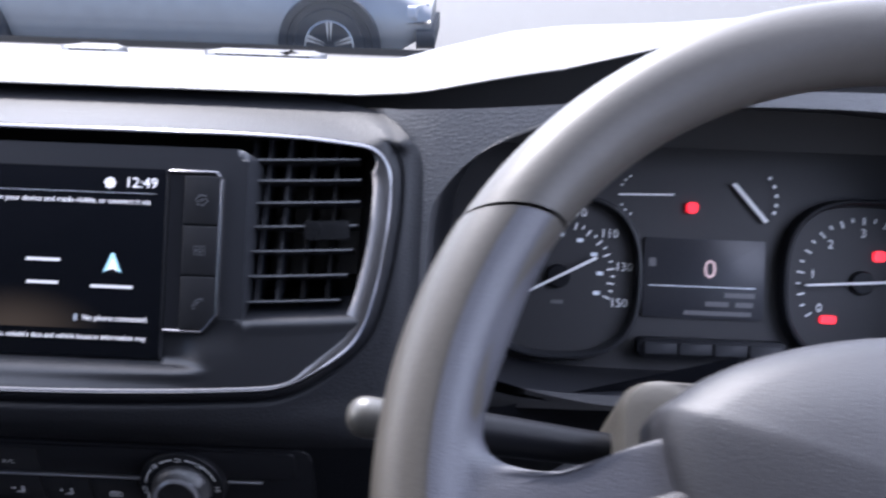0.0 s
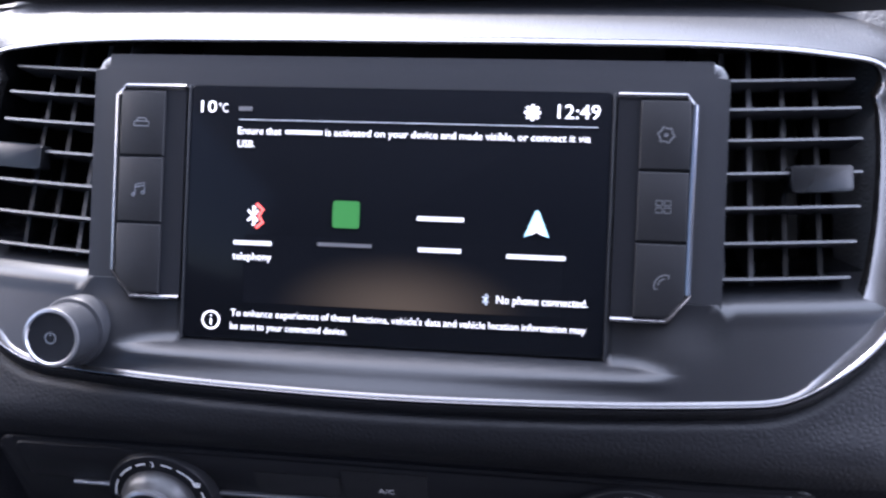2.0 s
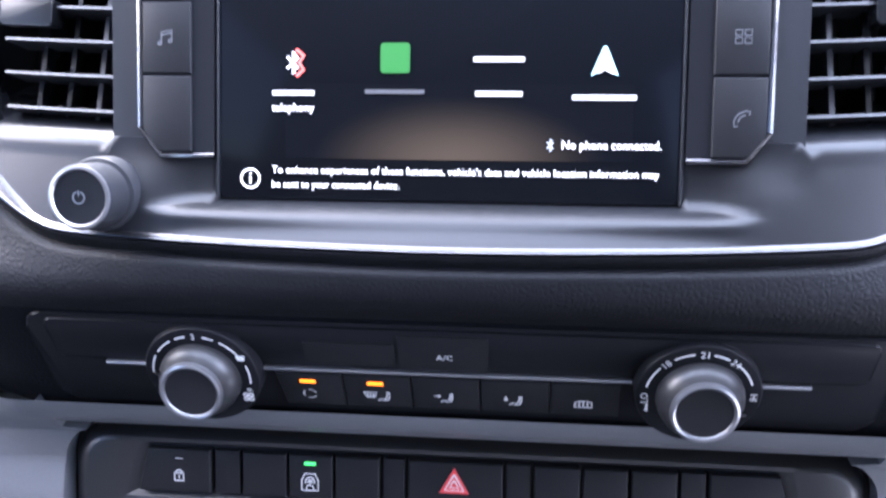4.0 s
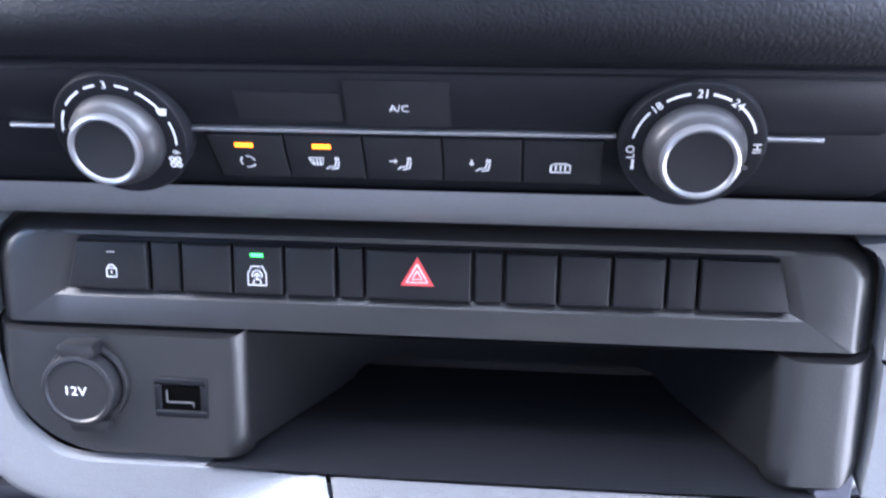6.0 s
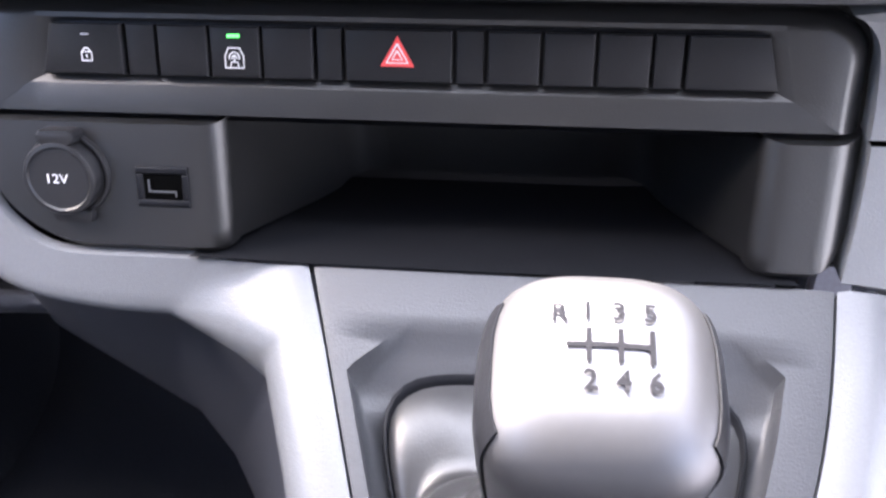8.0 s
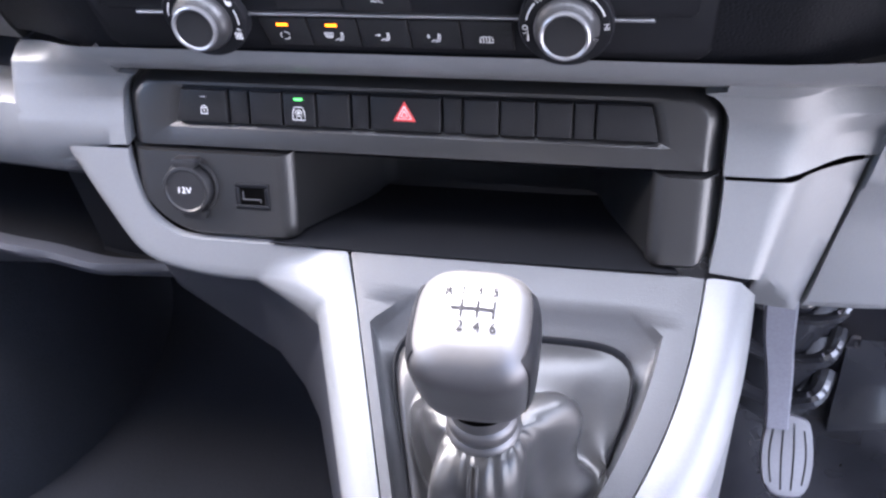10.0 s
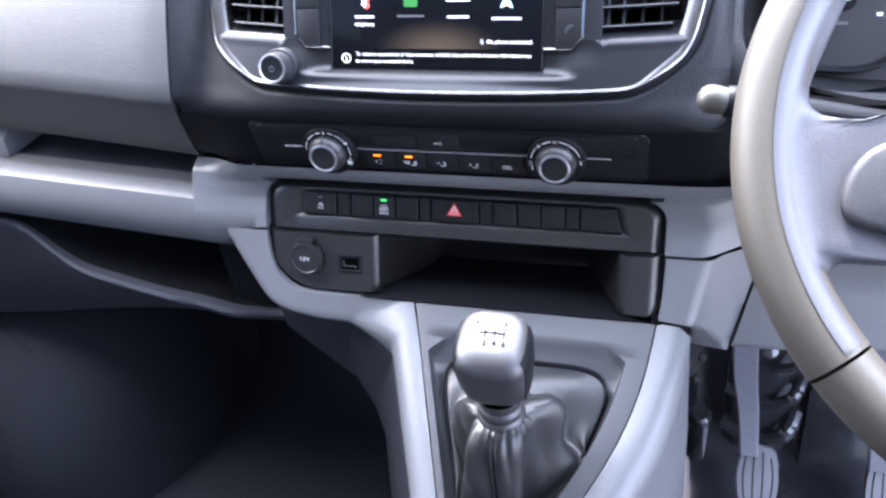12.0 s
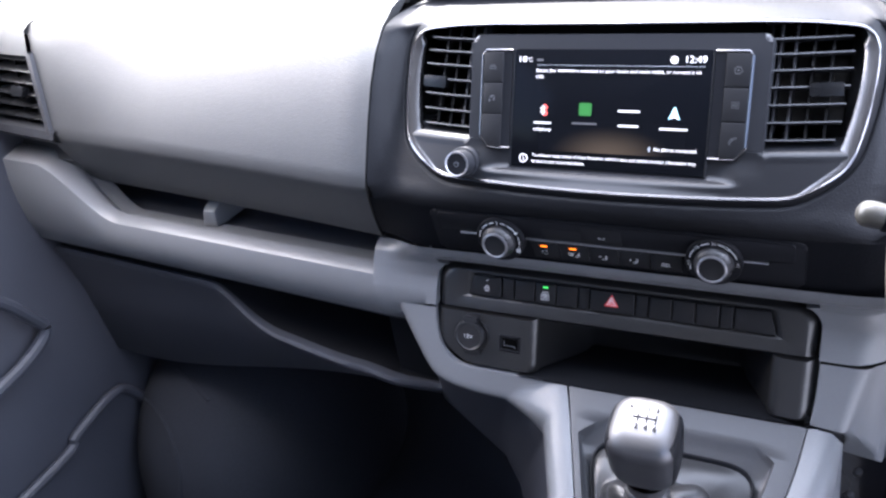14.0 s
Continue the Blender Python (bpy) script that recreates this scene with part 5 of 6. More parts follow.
for f in spread(0.0, 1.0, 26):
    r = []
    for a in angles:
        base = boot_edge(a, 0.966, 0.001)
        end = neck + Vector((0.0172 * math.cos(a), 0.0172 * math.sin(a), 0.0))
        out = table(f, ((0, 0), (0.2, 0.36), (0.4, 0.62), (0.65, 0.66), (0.86, 0.76), (0.95, 0.91), (1, 1)))
        q = base.lerp(end, out)
        q.z = base.z + (end.z - base.z) * table(f, ((0, 0), (0.2, 0.05), (0.4, 0.18), (0.65, 0.55), (0.86, 0.90), (0.95, 0.99), (1, 1)))
        # the leather sags into the well inside its frame
        q.z -= 0.015 * math.exp(-((f - 0.27) / 0.13) ** 2) * (0.75 + 0.25 * math.sin(2 * a + 1.0))

        def crest(at, wide):
            d = abs((a - at - 0.5 * (f - 0.5) + math.pi) % (2 * math.pi) - math.pi)
            return math.exp(-(d / wide) ** 2)

        fold = 0.017 * crest(0.30, 0.26) - 0.011 * crest(0.85, 0.3) + 0.012 * crest(2.75, 0.3) - 0.009 * crest(2.1, 0.35) + 0.010 * crest(3.75, 0.28) + 0.004 * crest(4.45, 0.35) + 0.006 * crest(5.3, 0.25) - 0.008 * crest(5.8, 0.25)
        fold += 0.0022 * math.sin(7 * a + 6 * f) + 0.006 * noise.noise((2.2 * math.cos(a), 2.2 * math.sin(a), 3.0 * f))
        q += Vector((math.cos(a), math.sin(a), 0.45)) * fold * math.sin(math.pi * f ** 0.8) ** 0.9
        q += Vector((math.cos(a), math.sin(a), 0)) * (abs(math.sin(a * 11 + 0.6 * math.sin(3 * a))) - 0.5) * 0.0022 * ramp(f, 0.76, 0.95)
        r.append(q)
    rows.append(r)
boot = part("boot", grid(rows, True), LEATHER, gear, "creased black leather boot", angle=180)
seam = [rows[i][round(N * 0.735)] for i in range(8, 26)]
for o in (-0.0016, 0.0016):
    part("stitched_seam", tube([Vector(p) + Vector((o, -0.0010, 0.0003)) for p in smooth_line(seam, 2)], 0.0008, 6), LEATHER, boot)
CO = Matrix.Translation((0.0665, 0.2330, 0.502))
part("collar", lathe([(0.0166, -0.002), (0.0176, 0.001), (0.0180, 0.004), (0.0174, 0.007), (0.0160, 0.0085), (0.0166, 0.0105), (0.0172, 0.0135), (0.0166, 0.0165), (0.0152, 0.018), (0.0158, 0.020), (0.0160, 0.026)], CO, 40), SILVER, gear, "satin silver collar")


def knob_section(h):
    """Half width and half depth of the knob at height h (0 bottom, 1 top)."""
    w = 0.0262 * (1 - 0.16 * (1 - h) ** 2.4)
    d = 0.0248 * (1 - 0.22 * (1 - h) ** 2.0)
    cap = math.sqrt(max(0.0, 1 - max(0.0, (h - 0.68) / 0.32) ** 3.0))
    foot = math.sqrt(max(0.0, 1 - max(0.0, (0.26 - h) / 0.26) ** 2.2))
    return w * (0.25 + 0.75 * cap) * (0.50 + 0.50 * foot), d * (0.25 + 0.75 * cap) * (0.50 + 0.50 * foot)


def knob_point(h, a, grow=1.0):
    w, d = knob_section(h)
    c, s = math.cos(a), math.sin(a)
    r = (abs(c) ** 3.2 + abs(s) ** 3.2) ** (-1 / 3.2)
    x, y = w * grow * r * c, d * r * s
    z = 0.0665 * h + 0.31 * y * ramp(h, 0.30, 1.0)
    return Vector((0.0672 + x + 0.001 * h, 0.2310 + y - 0.0115 * h, 0.5332 + z))


HS = [0, 0.03, 0.07, 0.11, 0.16, 0.25, 0.35, 0.45, 0.55, 0.63, 0.70, 0.76, 0.81, 0.86, 0.90, 0.935, 0.96, 0.98, 0.992, 1.0]
rows = [[knob_point(h, a) for a in angles] for h in HS]
rows.append([Vector((0.0682, 0.2195, rows[-1][0].z + 0.0004))] * N)
knob_ob = part("knob", grid(rows, True), SILVER, gear, "satin silver knob", angle=80)
for s in (1, -1):
    bm = grid([[knob_point(h, (0 if s > 0 else math.pi) + b, 1.012) for b in (-0.62, -0.5, -0.3, 0.0, 0.3, 0.5, 0.62)] for h in HS[4:15]])
    part("knob_side", thicken(bm, -0.0004), PANEL, gear, "gloss black side insert")
# shift pattern on the slanted top
GM = Matrix.Translation((0.0694, 0.2222, 0.5955)) @ Matrix.Rotation(radians(15), 4, "X") @ Matrix.Scale(0.82, 4)
tree = BVHTree.FromPolygons([v.co.copy() for v in knob_ob.data.vertices], [tuple(p.vertices) for p in knob_ob.data.polygons])


def settle(ob):
    """Lay a print on the knob's surface."""
    n = GM.to_3x3() @ Vector((0, 0, 1))
    for v in ob.data.vertices:
        hit = tree.ray_cast(v.co + n * 0.03, -n)
        if hit[0] is not None:
            v.co = hit[0] + n * 0.0008


pattern = [[(-0.0115, 0), (-0.006, 0), (-0.001, 0), (0.0035, 0), (0.0096, 0)]] + [[(x, -0.0046), (x, 0), (x, 0.0046)] for x in (-0.0060, 0.0017, 0.0094)]
settle(part("shift_pattern", strokes(pattern, GM, 0.0014, 0.0), PRINT_DARK, gear))
for words, x, y in (("R", -0.0128, 0.0086), ("1", -0.0062, 0.0092), ("3", 0.0015, 0.0092), ("5", 0.0092, 0.0092), ("2", -0.0056, -0.0094), ("4", 0.0022, -0.0094), ("6", 0.0100, -0.0094)):
    settle(lettering("shift_number", words, GM @ Matrix.Translation((x, y, 0)), 0.0052, PRINT_DARK, gear, 0.0, "CENTER", 0.0, 0.00018))

# ---- passenger side ----
def sweep(x, k):
    return k * max(0.0, -x - 0.24)


glove = empty("glove_box", (-0.45, 0.45, 0.68), "closed grey grained glove box lid", "glove box")
def lid_point(x, y, z):
    """The lid's skin: it sweeps back towards the door, where its face grows steeper beside the end vent."""
    d = max(0.0, -x - 0.24)
    e = ramp(-x, 0.52, 0.705)
    if z > 0.6845:
        steep = 0.3645 + 0.22 * (z - 0.6845) + 0.9 * max(0.0, z - 0.812)
        if y > 0.49:
            steep = y - 0.075
        y = y + (steep - y) * e
    drop = 0.008 * e * ramp(z, 0.76, 0.83)
    x -= joint_slant(z) * ramp(x, -0.33, -0.2205)
    return (x, y + sweep(x, 0.15) - 0.05 * d * d, z - drop)


rows = [[lid_point(x, y, z) for y, z in PROFILE] for x in spread(-0.2205, -0.700, 47)]
part("lid", grid(rows), DASH, glove, angle=34)
part("lid_edge", grid([[lid_point(-0.2205, y + o, z) for y, z in PROFILE[3:]] for o in (0.0, 0.03)]), GAP, glove)
part("lid_end", grid([[lid_point(-0.700, y + o, z) for y, z in PROFILE[3:]] for o in (0.0, 0.05)]), DASH, glove)
# skin beyond the lid, round the end vent
rows = []
for x in spread(-0.701, -0.83, 12):
    r = []
    for y, z in PROFILE:
        p = lid_point(x, y, z)
        if 0.66 < z < 0.79:
            p = (p[0], p[1] + 0.05, p[2])
        r.append(p)
    rows.append(r)
part("end_skin", grid(rows), DASH, dash, angle=60)

vent = empty("air_vent", (-0.75, 0.46, 0.69), "black slatted end air vent with pale trim", "air vent")


def end_point(x, z, d):
    """On the end vent's leaning face."""
    return (x, 0.3495 + 0.22 * (z - 0.684) + sweep(x, 0.15) + d, z)


part("vent_hood", grid([[end_point(x, z, d) for z, d in ((0.818, 0.060), (0.813, 0.012), (0.808, 0.002), (0.779, -0.001), (0.777, 0.012))] for x in spread(-0.702, -0.83, 6)]), DASH, vent)
part("vent_cheek", grid([[end_point(-0.700 + o + (0.784 - z) * 0.10, z, d) for z in (0.782, 0.75, 0.72, 0.688)] for o, d in ((0.004, 0.02), (0.002, -0.001), (-0.004, -0.002), (-0.007, 0.010))]), SILVER, vent, "pale satin trim")
part("vent_sill", grid([[end_point(x, z, d) for z, d in ((0.694, 0.012), (0.692, 0.0), (0.684, -0.003), (0.678, 0.002), (0.672, 0.02))] for x in spread(-0.682, -0.83, 6)]), SATIN, vent)
part("housing", grid([[end_point(x, z, 0.05) for z in (0.67, 0.80)] for x in (-0.68, -0.82)]), VENT, vent)
for i in range(6):
    z = 0.7035 + i * 0.0138
    xl = -0.704 + (0.784 - z) * 0.10
    part("slat", grid([[end_point(x, z + 0.003, 0.022), end_point(x, z + 0.001, 0.004), end_point(x, z, 0.003), end_point(x, z - 0.001, 0.004), end_point(x, z + 0.001, 0.022)] for x in spread(xl, -0.825, 5)]), VENT, vent, angle=60)
for x in (-0.725, -0.755):
    part("vane", grid([[end_point(x + o, z, d) for z in (0.69, 0.79)] for o, d in ((-0.001, 0.04), (-0.001, 0.014), (0.001, 0.014), (0.001, 0.04))]), VENT, vent)
part("tab", box(-0.012, -0.006, 0.012, 0.006, Matrix.Translation(end_point(-0.738, 0.736, 0.0)) @ face_at(0, 0, 0, 25, -8), 0.003, -0.006, r=0.002, bevel=0.001), VENT, vent)

# open shelf with a divider, behind a thick grey rail
shelf = empty("dash_shelf", (-0.48, 0.45, 0.555), "long open dash shelf with a grey front rail", "shelf")
RAIL = [(0.43, 0.566), (0.408, 0.567), (0.4045, 0.573), (0.3985, 0.5785), (0.391, 0.5785), (0.3812, 0.5732), (0.3762, 0.563), (0.3748, 0.5485), (0.3768, 0.535), (0.384, 0.5215), (0.394, 0.5125), (0.402, 0.509)]
rows = []
for x in spread(-0.200, -0.2428, 5) + spread(-0.2440, -0.83, 56):
    rise = ramp(-x, 0.63, 0.755)
    r = []
    for i, (y, z) in enumerate(RAIL):
        up = rise * (0.070 if i <= 5 else 0.070 * max(0.0, 1 - (i - 5) / 4.0))
        r.append((x, y + sweep(x, 0.085) + 0.02 * rise * (i <= 4) + 0.014 * ramp(x, -0.2440, -0.2428) * (i <= 6) + 0.006 * ramp(x, -0.240, -0.215) * (i == 7), z + up))
    rows.append(r)
part("rail", grid(rows), GREY, shelf, "rounded mid-grey rail")
part("shelf_floor", grid([[(x, y + sweep(x, 0.085), z) for y, z in ((0.402, 0.566), (0.44, 0.562), (0.50, 0.560), (0.505, 0.58), (0.505, 0.625))] for x in spread(-0.240, -0.74, 20)]), DARKTRIM, shelf)
part("shelf_end", grid([[(-0.2450, y, z) for y in (0.405, 0.44, 0.51)] for z in (0.552, 0.598)]), GREY, shelf)
DX = -0.510
dv = [(0.418, 0.567), (0.424, 0.585), (0.470, 0.606), (0.515, 0.606), (0.515, 0.560), (0.43, 0.5655)]
bm = bmesh.new()
a = [bm.verts.new((DX - 0.006 - 0.02 * 0, y + sweep(DX, 0.085), z)) for y, z in dv]
b = [bm.verts.new((DX + 0.012 + (0.004 if z < 0.58 else 0.0), y + sweep(DX, 0.085), z)) for y, z in dv]
bm.faces.new(a)
bm.faces.new(b[::-1])
for i in range(len(a)):
    j = (i + 1) % len(a)
    bm.faces.new((a[j], a[i], b[i], b[j]))
bmesh.ops.bevel(bm, geom=bm.edges[:], offset=0.002, segments=2, profile=0.5, affect="EDGES")
part("divider", bm, GREY, shelf)

# knee panel with a scooped pocket
knee = empty("knee_panel", (-0.48, 0.45, 0.40), "dark grey passenger knee panel with an open scooped pocket", "panel")
rows = []
for x in spread(-0.150, -0.83, 86):
    s = sweep(x, 0.09)
    deep = 0.14 * ramp(-x, 0.512, 0.47) * ramp(-x, 0.256, 0.266)
    e = ramp(-x, 0.40, 0.51)
    pt = 0.5035
    pb = 0.4405 + 0.045 * e ** 1.6 + 0.016 * ramp(-x, 0.3, 0.45) - 0.012 * ramp(x, -0.30, -0.2)
    pb = min(pb, pt - 0.002)
    low = 0.404 - 0.085 * ramp(-x, 0.25, 0.75)
    out = 0.012 * ramp(-x, 0.53, 0.40) * ramp(-x, 0.20, 0.26)
    rows.append([(x, 0.401 + s, 0.510), (x, 0.402 + s, pt), (x, 0.404 + s + deep, pt + 0.004), (x, 0.404 + s + deep, pb - 0.004), (x, 0.402 + s + 0.35 * deep * (deep > 0.02), pb - 0.006), (x, 0.398 + s - out * 0.5, pb - 0.001), (x, 0.394 + s - out, pb - 0.0005), (x, 0.391 + s - out, pb - 0.004), (x, 0.392 + s - out, pb - 0.010), (x, 0.400 + s - out * 0.6, pb - 0.018 - 0.3 * (pb - 0.018 - low)), (x, 0.405 + s, low), (x, 0.415 + s, low - 0.008), (x, 0.50 + s, low - 0.006), (x, 0.80, low + 0.05)])
part("panel_top", grid([r[:2] for r in rows]), DARKTRIM, knee)
# the scoop's inner faces are coloured black to carry the pocket's shade
part("pocket_inside", grid([r[1:6] for r in rows]), TRAY, knee, "inside of the pocket with its shade as black")
part("panel_skin", grid([r[5:] for r in rows]), DARKTRIM, knee, angle=50)

# footwell hump beside the passenger's feet
rows = []
for i in range(13):
    t = math.pi * 0.5 * i / 12
    rows.append([(-0.66 + 0.20 * math.cos(t) * math.cos(2 * math.pi * j / 40), 0.60 + 0.26 * math.cos(t) * math.sin(2 * math.pi * j / 40), 0.32 * math.sin(t) ** 0.7) for j in range(40)])
hump = part("wheel_arch", grid(rows, True), FLOORMAT)
for line in ([(-0.756, 0.442, 0.232), (-0.722, 0.426, 0.240), (-0.693, 0.410, 0.238), (-0.668, 0.394, 0.226), (-0.652, 0.380, 0.204), (-0.645, 0.368, 0.178), (-0.646, 0.356, 0.146), (-0.650, 0.348, 0.10)], [(-0.690, 0.468, 0.287), (-0.6475, 0.451, 0.277), (-0.618, 0.440, 0.263)]):
    part("bead", tube(smooth_line([Vector(q) for q in line], 4), 0.003, 8), FLOORMAT, hump)
tagged(hump, "black carpeted wheel arch in the footwell", "wheel arch", kind="structure")

# ---- driver's lower panel ----
low = empty("driver_knee_panel", (0.5, 0.4, 0.46), "grey plastic driver knee panel below the wheel", "panel")
def seam_x(z):
    """The slanted joint between the console's side and the knee panel."""
    return 0.2335 + (z - 0.448) * 0.18


rows = []
for u in spread(0.0, 1.0, 30):
    r = []
    for y, z in ((0.425, 0.625), (0.412, 0.60), (0.403, 0.575), (0.397, 0.542), (0.3955, 0.534), (0.3985, 0.530), (0.396, 0.500), (0.388, 0.454), (0.390, 0.446), (0.396, 0.443), (0.55, 0.45)):
        x0 = seam_x(z) + 0.0012
        x = x0 + (0.765 - x0) * u
        r.append((x, y - 0.003 + 0.10 * max(0.0, x - 0.26), z))
    rows.append(r)
rows.insert(0, [(x, y + 0.02, z) for x, y, z in rows[0]])
part("panel_skin", grid(rows), GREY, low, angle=50)
# black sheet that gives the joint its shade
part("joint_backing", grid([[(seam_x(z) + o, y, z) for y, z in ((0.4075, 0.56), (0.4045, 0.53), (0.396, 0.452))] for o in (-0.012, 0.014)]), GAP, low)

# ---- dash skin round the dials ----
CX, CZ = 0.408, 0.745


def opening(a, k=1.0, dz=0.0):
    """Outline of the dial opening: flat below, arched above."""
    c, s = math.cos(a), math.sin(a)
    p = 5.0 if s < 0 else 2.95
    r = (abs(c) ** p + abs(s) ** p) ** (-1 / p)
    return CX + 0.193 * k * r * c, CZ + (0.080 if s > 0 else 0.063) * k * r * s + dz


def skin_y(x, z):
    return max(0.395, 0.390 + 0.745 * (z - 0.699)) + 0.03 * max(0.0, x - 0.3)


NA = 120
turns = [2 * math.pi * i / NA for i in range(NA)]


def bound(a):
    c, s = math.cos(a), math.sin(a)
    k = 10
    if abs(c) > 1e-6:
        k = min(k, (0.235 if c < 0 else 0.36) / abs(c))
    if abs(s) > 1e-6:
        k = min(k, (0.0815 if s > 0 else 0.066) / abs(s))
    return CX + c * k, CZ + s * k


rows = []
for f in (0.0, 0.06, 0.14, 0.3, 0.6, 1.0):
    r = []
    for a in turns:
        x, z = opening(a)
        bx, bz = bound(a)
        px, pz = x + (bx - x) * f, z + (bz - z) * f
        pz += f * (0.818 + 0.016 * ramp(px, 0.17, 0.45) - 0.8265) * ramp(pz, 0.79, 0.825)
        lip = 0.010 * (1 - ramp(f, 0.0, 0.10)) if f < 0.1 else 0.0
        r.append((px, skin_y(px, pz) + lip * (f == 0.0) + 0.030 * ramp(-px, -0.196, -0.17), pz))
    rows.append(r)
part("dial_surround", grid(rows, True), DIALSKIN, dash, angle=60)
# dark hood lining from the opening back to the dials
KL = math.degrees(math.atan2(0.4, 1.0))


def dial_y(z):
    return 0.555 + 0.4 * (z - 0.69)


rows = []
for f in (0.0, 0.3, 0.6, 1.0):
    r = []
    for a in turns:
        x, z = opening(a)
        ex, ez = opening(a, 0.95, 0.0)
        ez = CZ - 0.035 + (ez - CZ) * (1.13 if ez > CZ else 1.37)
        px, pz = x + (ex - x) * f, z + (ez - z) * f
        y0, y1 = skin_y(x, z) + 0.010, dial_y(ez)
        r.append((px, y0 + (y1 - y0) * f, pz))
    rows.append(r)
part("hood_lining", grid(rows, True), PANEL, dash)

# ---- instrument cluster ----
cluster = empty("instrument_cluster", (CX, 0.56, 0.60), "dark instrument cluster with two dials, gauges and red warning lamps", "instrument cluster")
DM = face_at(0.0, 0.555, 0.69, KL)


def dl(z):
    return (z - 0.69) / math.cos(radians(KL))


face = [(x, dl(CZ - 0.035 + (z - CZ) * (1.15 if z > CZ else 1.40))) for x, z in (opening(a, 0.98) for a in turns)]
part("backplate", slab(face, DM, 0.0, -0.01), CLUSTER, cluster)


def squircle(rad, a):
    """Radius of a softly squared round at an angle."""
    return rad * (abs(math.cos(a)) ** 2.7 + abs(math.sin(a)) ** 2.7) ** (-1 / 2.7)


def dial(cx, cz, rad, numbers, start, end, needle, minor, inner):
    m = DM @ Matrix.Translation((cx, dl(cz), 0.0))
    around = [2 * math.pi * i / 72 for i in range(72)]
    rim_rows = [[m @ Vector((squircle(rad * k, a) * math.cos(a), squircle(rad * k, a) * math.sin(a), h)) for a in around] for k, h in ((1.15, 0.0), (1.14, 0.009), (1.12, 0.0118), (1.09, 0.0122), (1.06, 0.0100), (1.04, 0.002))]
    part("dial_rim", grid(rim_rows, True), SATIN, cluster)
    face_rows = [[m @ Vector((squircle(rad * k, a) * math.cos(a), squircle(rad * k, a) * math.sin(a), h)) for a in around] for k, h in ((1.045, 0.0026), (0.5, 0.0022), (0.001, 0.0022))]
    d = part("dial_face", grid(face_rows, True), CLUSTER, cluster)
    ticks = []
    for i in range(minor + 1):
        a = radians(start + (end - start) * i / minor)
        l = (0.68 if inner else 0.80) if i % 2 == 0 else (0.73 if inner else 0.84)
        h = 0.78 if inner else 0.90
        ticks.append([(rad * l * math.cos(a), rad * l * math.sin(a)), (rad * h * math.cos(a), rad * h * math.sin(a))])
    part("tick_marks", strokes(ticks, m, 0.0011, 0.0032), WHITE, d)
    for i, w in enumerate(numbers):
        if w:
            a = radians(start + (end - start) * i / (len(numbers) - 1))
            k = 0.93 if inner else 0.68
            lettering("dial_number", w, m @ Matrix.Translation((rad * k * math.cos(a), rad * k * math.sin(a), 0.0028)), 0.0060, WHITE, d, 0.0, "CENTER")
    if inner:
        # the second scale's small figures cannot be read
        for i in range(9):
            a = radians(start + (end - start) * i / 8)
            part("scale_mark", box(-0.0022, -0.0013, 0.0022, 0.0013, m @ Matrix.Translation((rad * 0.58 * math.cos(a), rad * 0.58 * math.sin(a), 0.0028)), 0.0004, -0.0005), GLOW_LINE, d)
        part("scale_mark", box(-0.0042, -0.0012, 0.0042, 0.0012, m @ Matrix.Translation((0.0, -rad * 0.36, 0.0028)), 0.0004, -0.0005), GLOW_GREY, d)
    a = radians(needle)
    c, n = Vector((math.cos(a), math.sin(a))), Vector((-math.sin(a), math.cos(a)))
    line = [c * (-0.58 * rad) + n * 0.0010, c * (-0.58 * rad) - n * 0.0010, c * (0.80 * rad) - n * 0.0007, c * (0.80 * rad) + n * 0.0007]
    part("needle", slab([tuple(q) for q in line], m, 0.0078, 0.0064), WHITE, d, "white needle")
    part("needle_hub", lathe([(0.0085, 0.0024), (0.0082, 0.0056), (0.0072, 0.0066), (0.0, 0.0068)], m, 32), PANEL, d)
    return d


dial(0.3005, 0.687, 0.0505, ["10", "30", "50", "70", "90", "110", "130", "150"], 198, -22, 208, 28, True)
dial(0.5115, 0.690, 0.0505, ["0", "1", "2", "3", "4", "5", "6"], 213, -33, 184, 24, False)


def lamp(x, z, w, h):
    part("warning_lamp", box(x - w / 2, dl(z) - h / 2, x + w / 2, dl(z) + h / 2, DM, 0.0042, 0.002, r=h * 0.35), LED_RED, cluster, "lit red warning lamp")


lamp(0.392, 0.7345, 0.0075, 0.0075)
lamp(0.523, 0.7075, 0.0085, 0.0075)
lamp(0.489, 0.6655, 0.0110, 0.0055)
part("gauge_marks", strokes([[(0.3405, dl(0.7415)), (0.379, dl(0.7425))]] + [arc(0.356, dl(0.7415), 0.0150, a, a + 6, 2) for a in (118, 134, 150, 205, 222, 240)], DM, 0.0012, 0.003), WHITE, cluster)
part("gauge_needle", slab([(0.4185, dl(0.7505)), (0.4215, dl(0.7515)), (0.4450, dl(0.7275)), (0.4425, dl(0.7262))], DM, 0.0045, 0.003), WHITE, cluster)
part("gauge_marks", strokes([arc(0.425, dl(0.741), 0.0255, a, a + 5, 2) for a in (35, 20, 5, -10, -22)], DM, 0.0022, 0.003), WHITE, cluster)
disp = part("trip_display", box(0.360, dl(0.663), 0.4445, dl(0.7145), DM, 0.0026, 0.0, r=0.002, bevel=0.0006), TRIPGLASS, cluster)
lettering("display_digit", "0", DM @ Matrix.Translation((0.4062, dl(0.6945), 0.0027)), 0.0130, GLOW_DIGIT, disp, 0.0085, "CENTER")
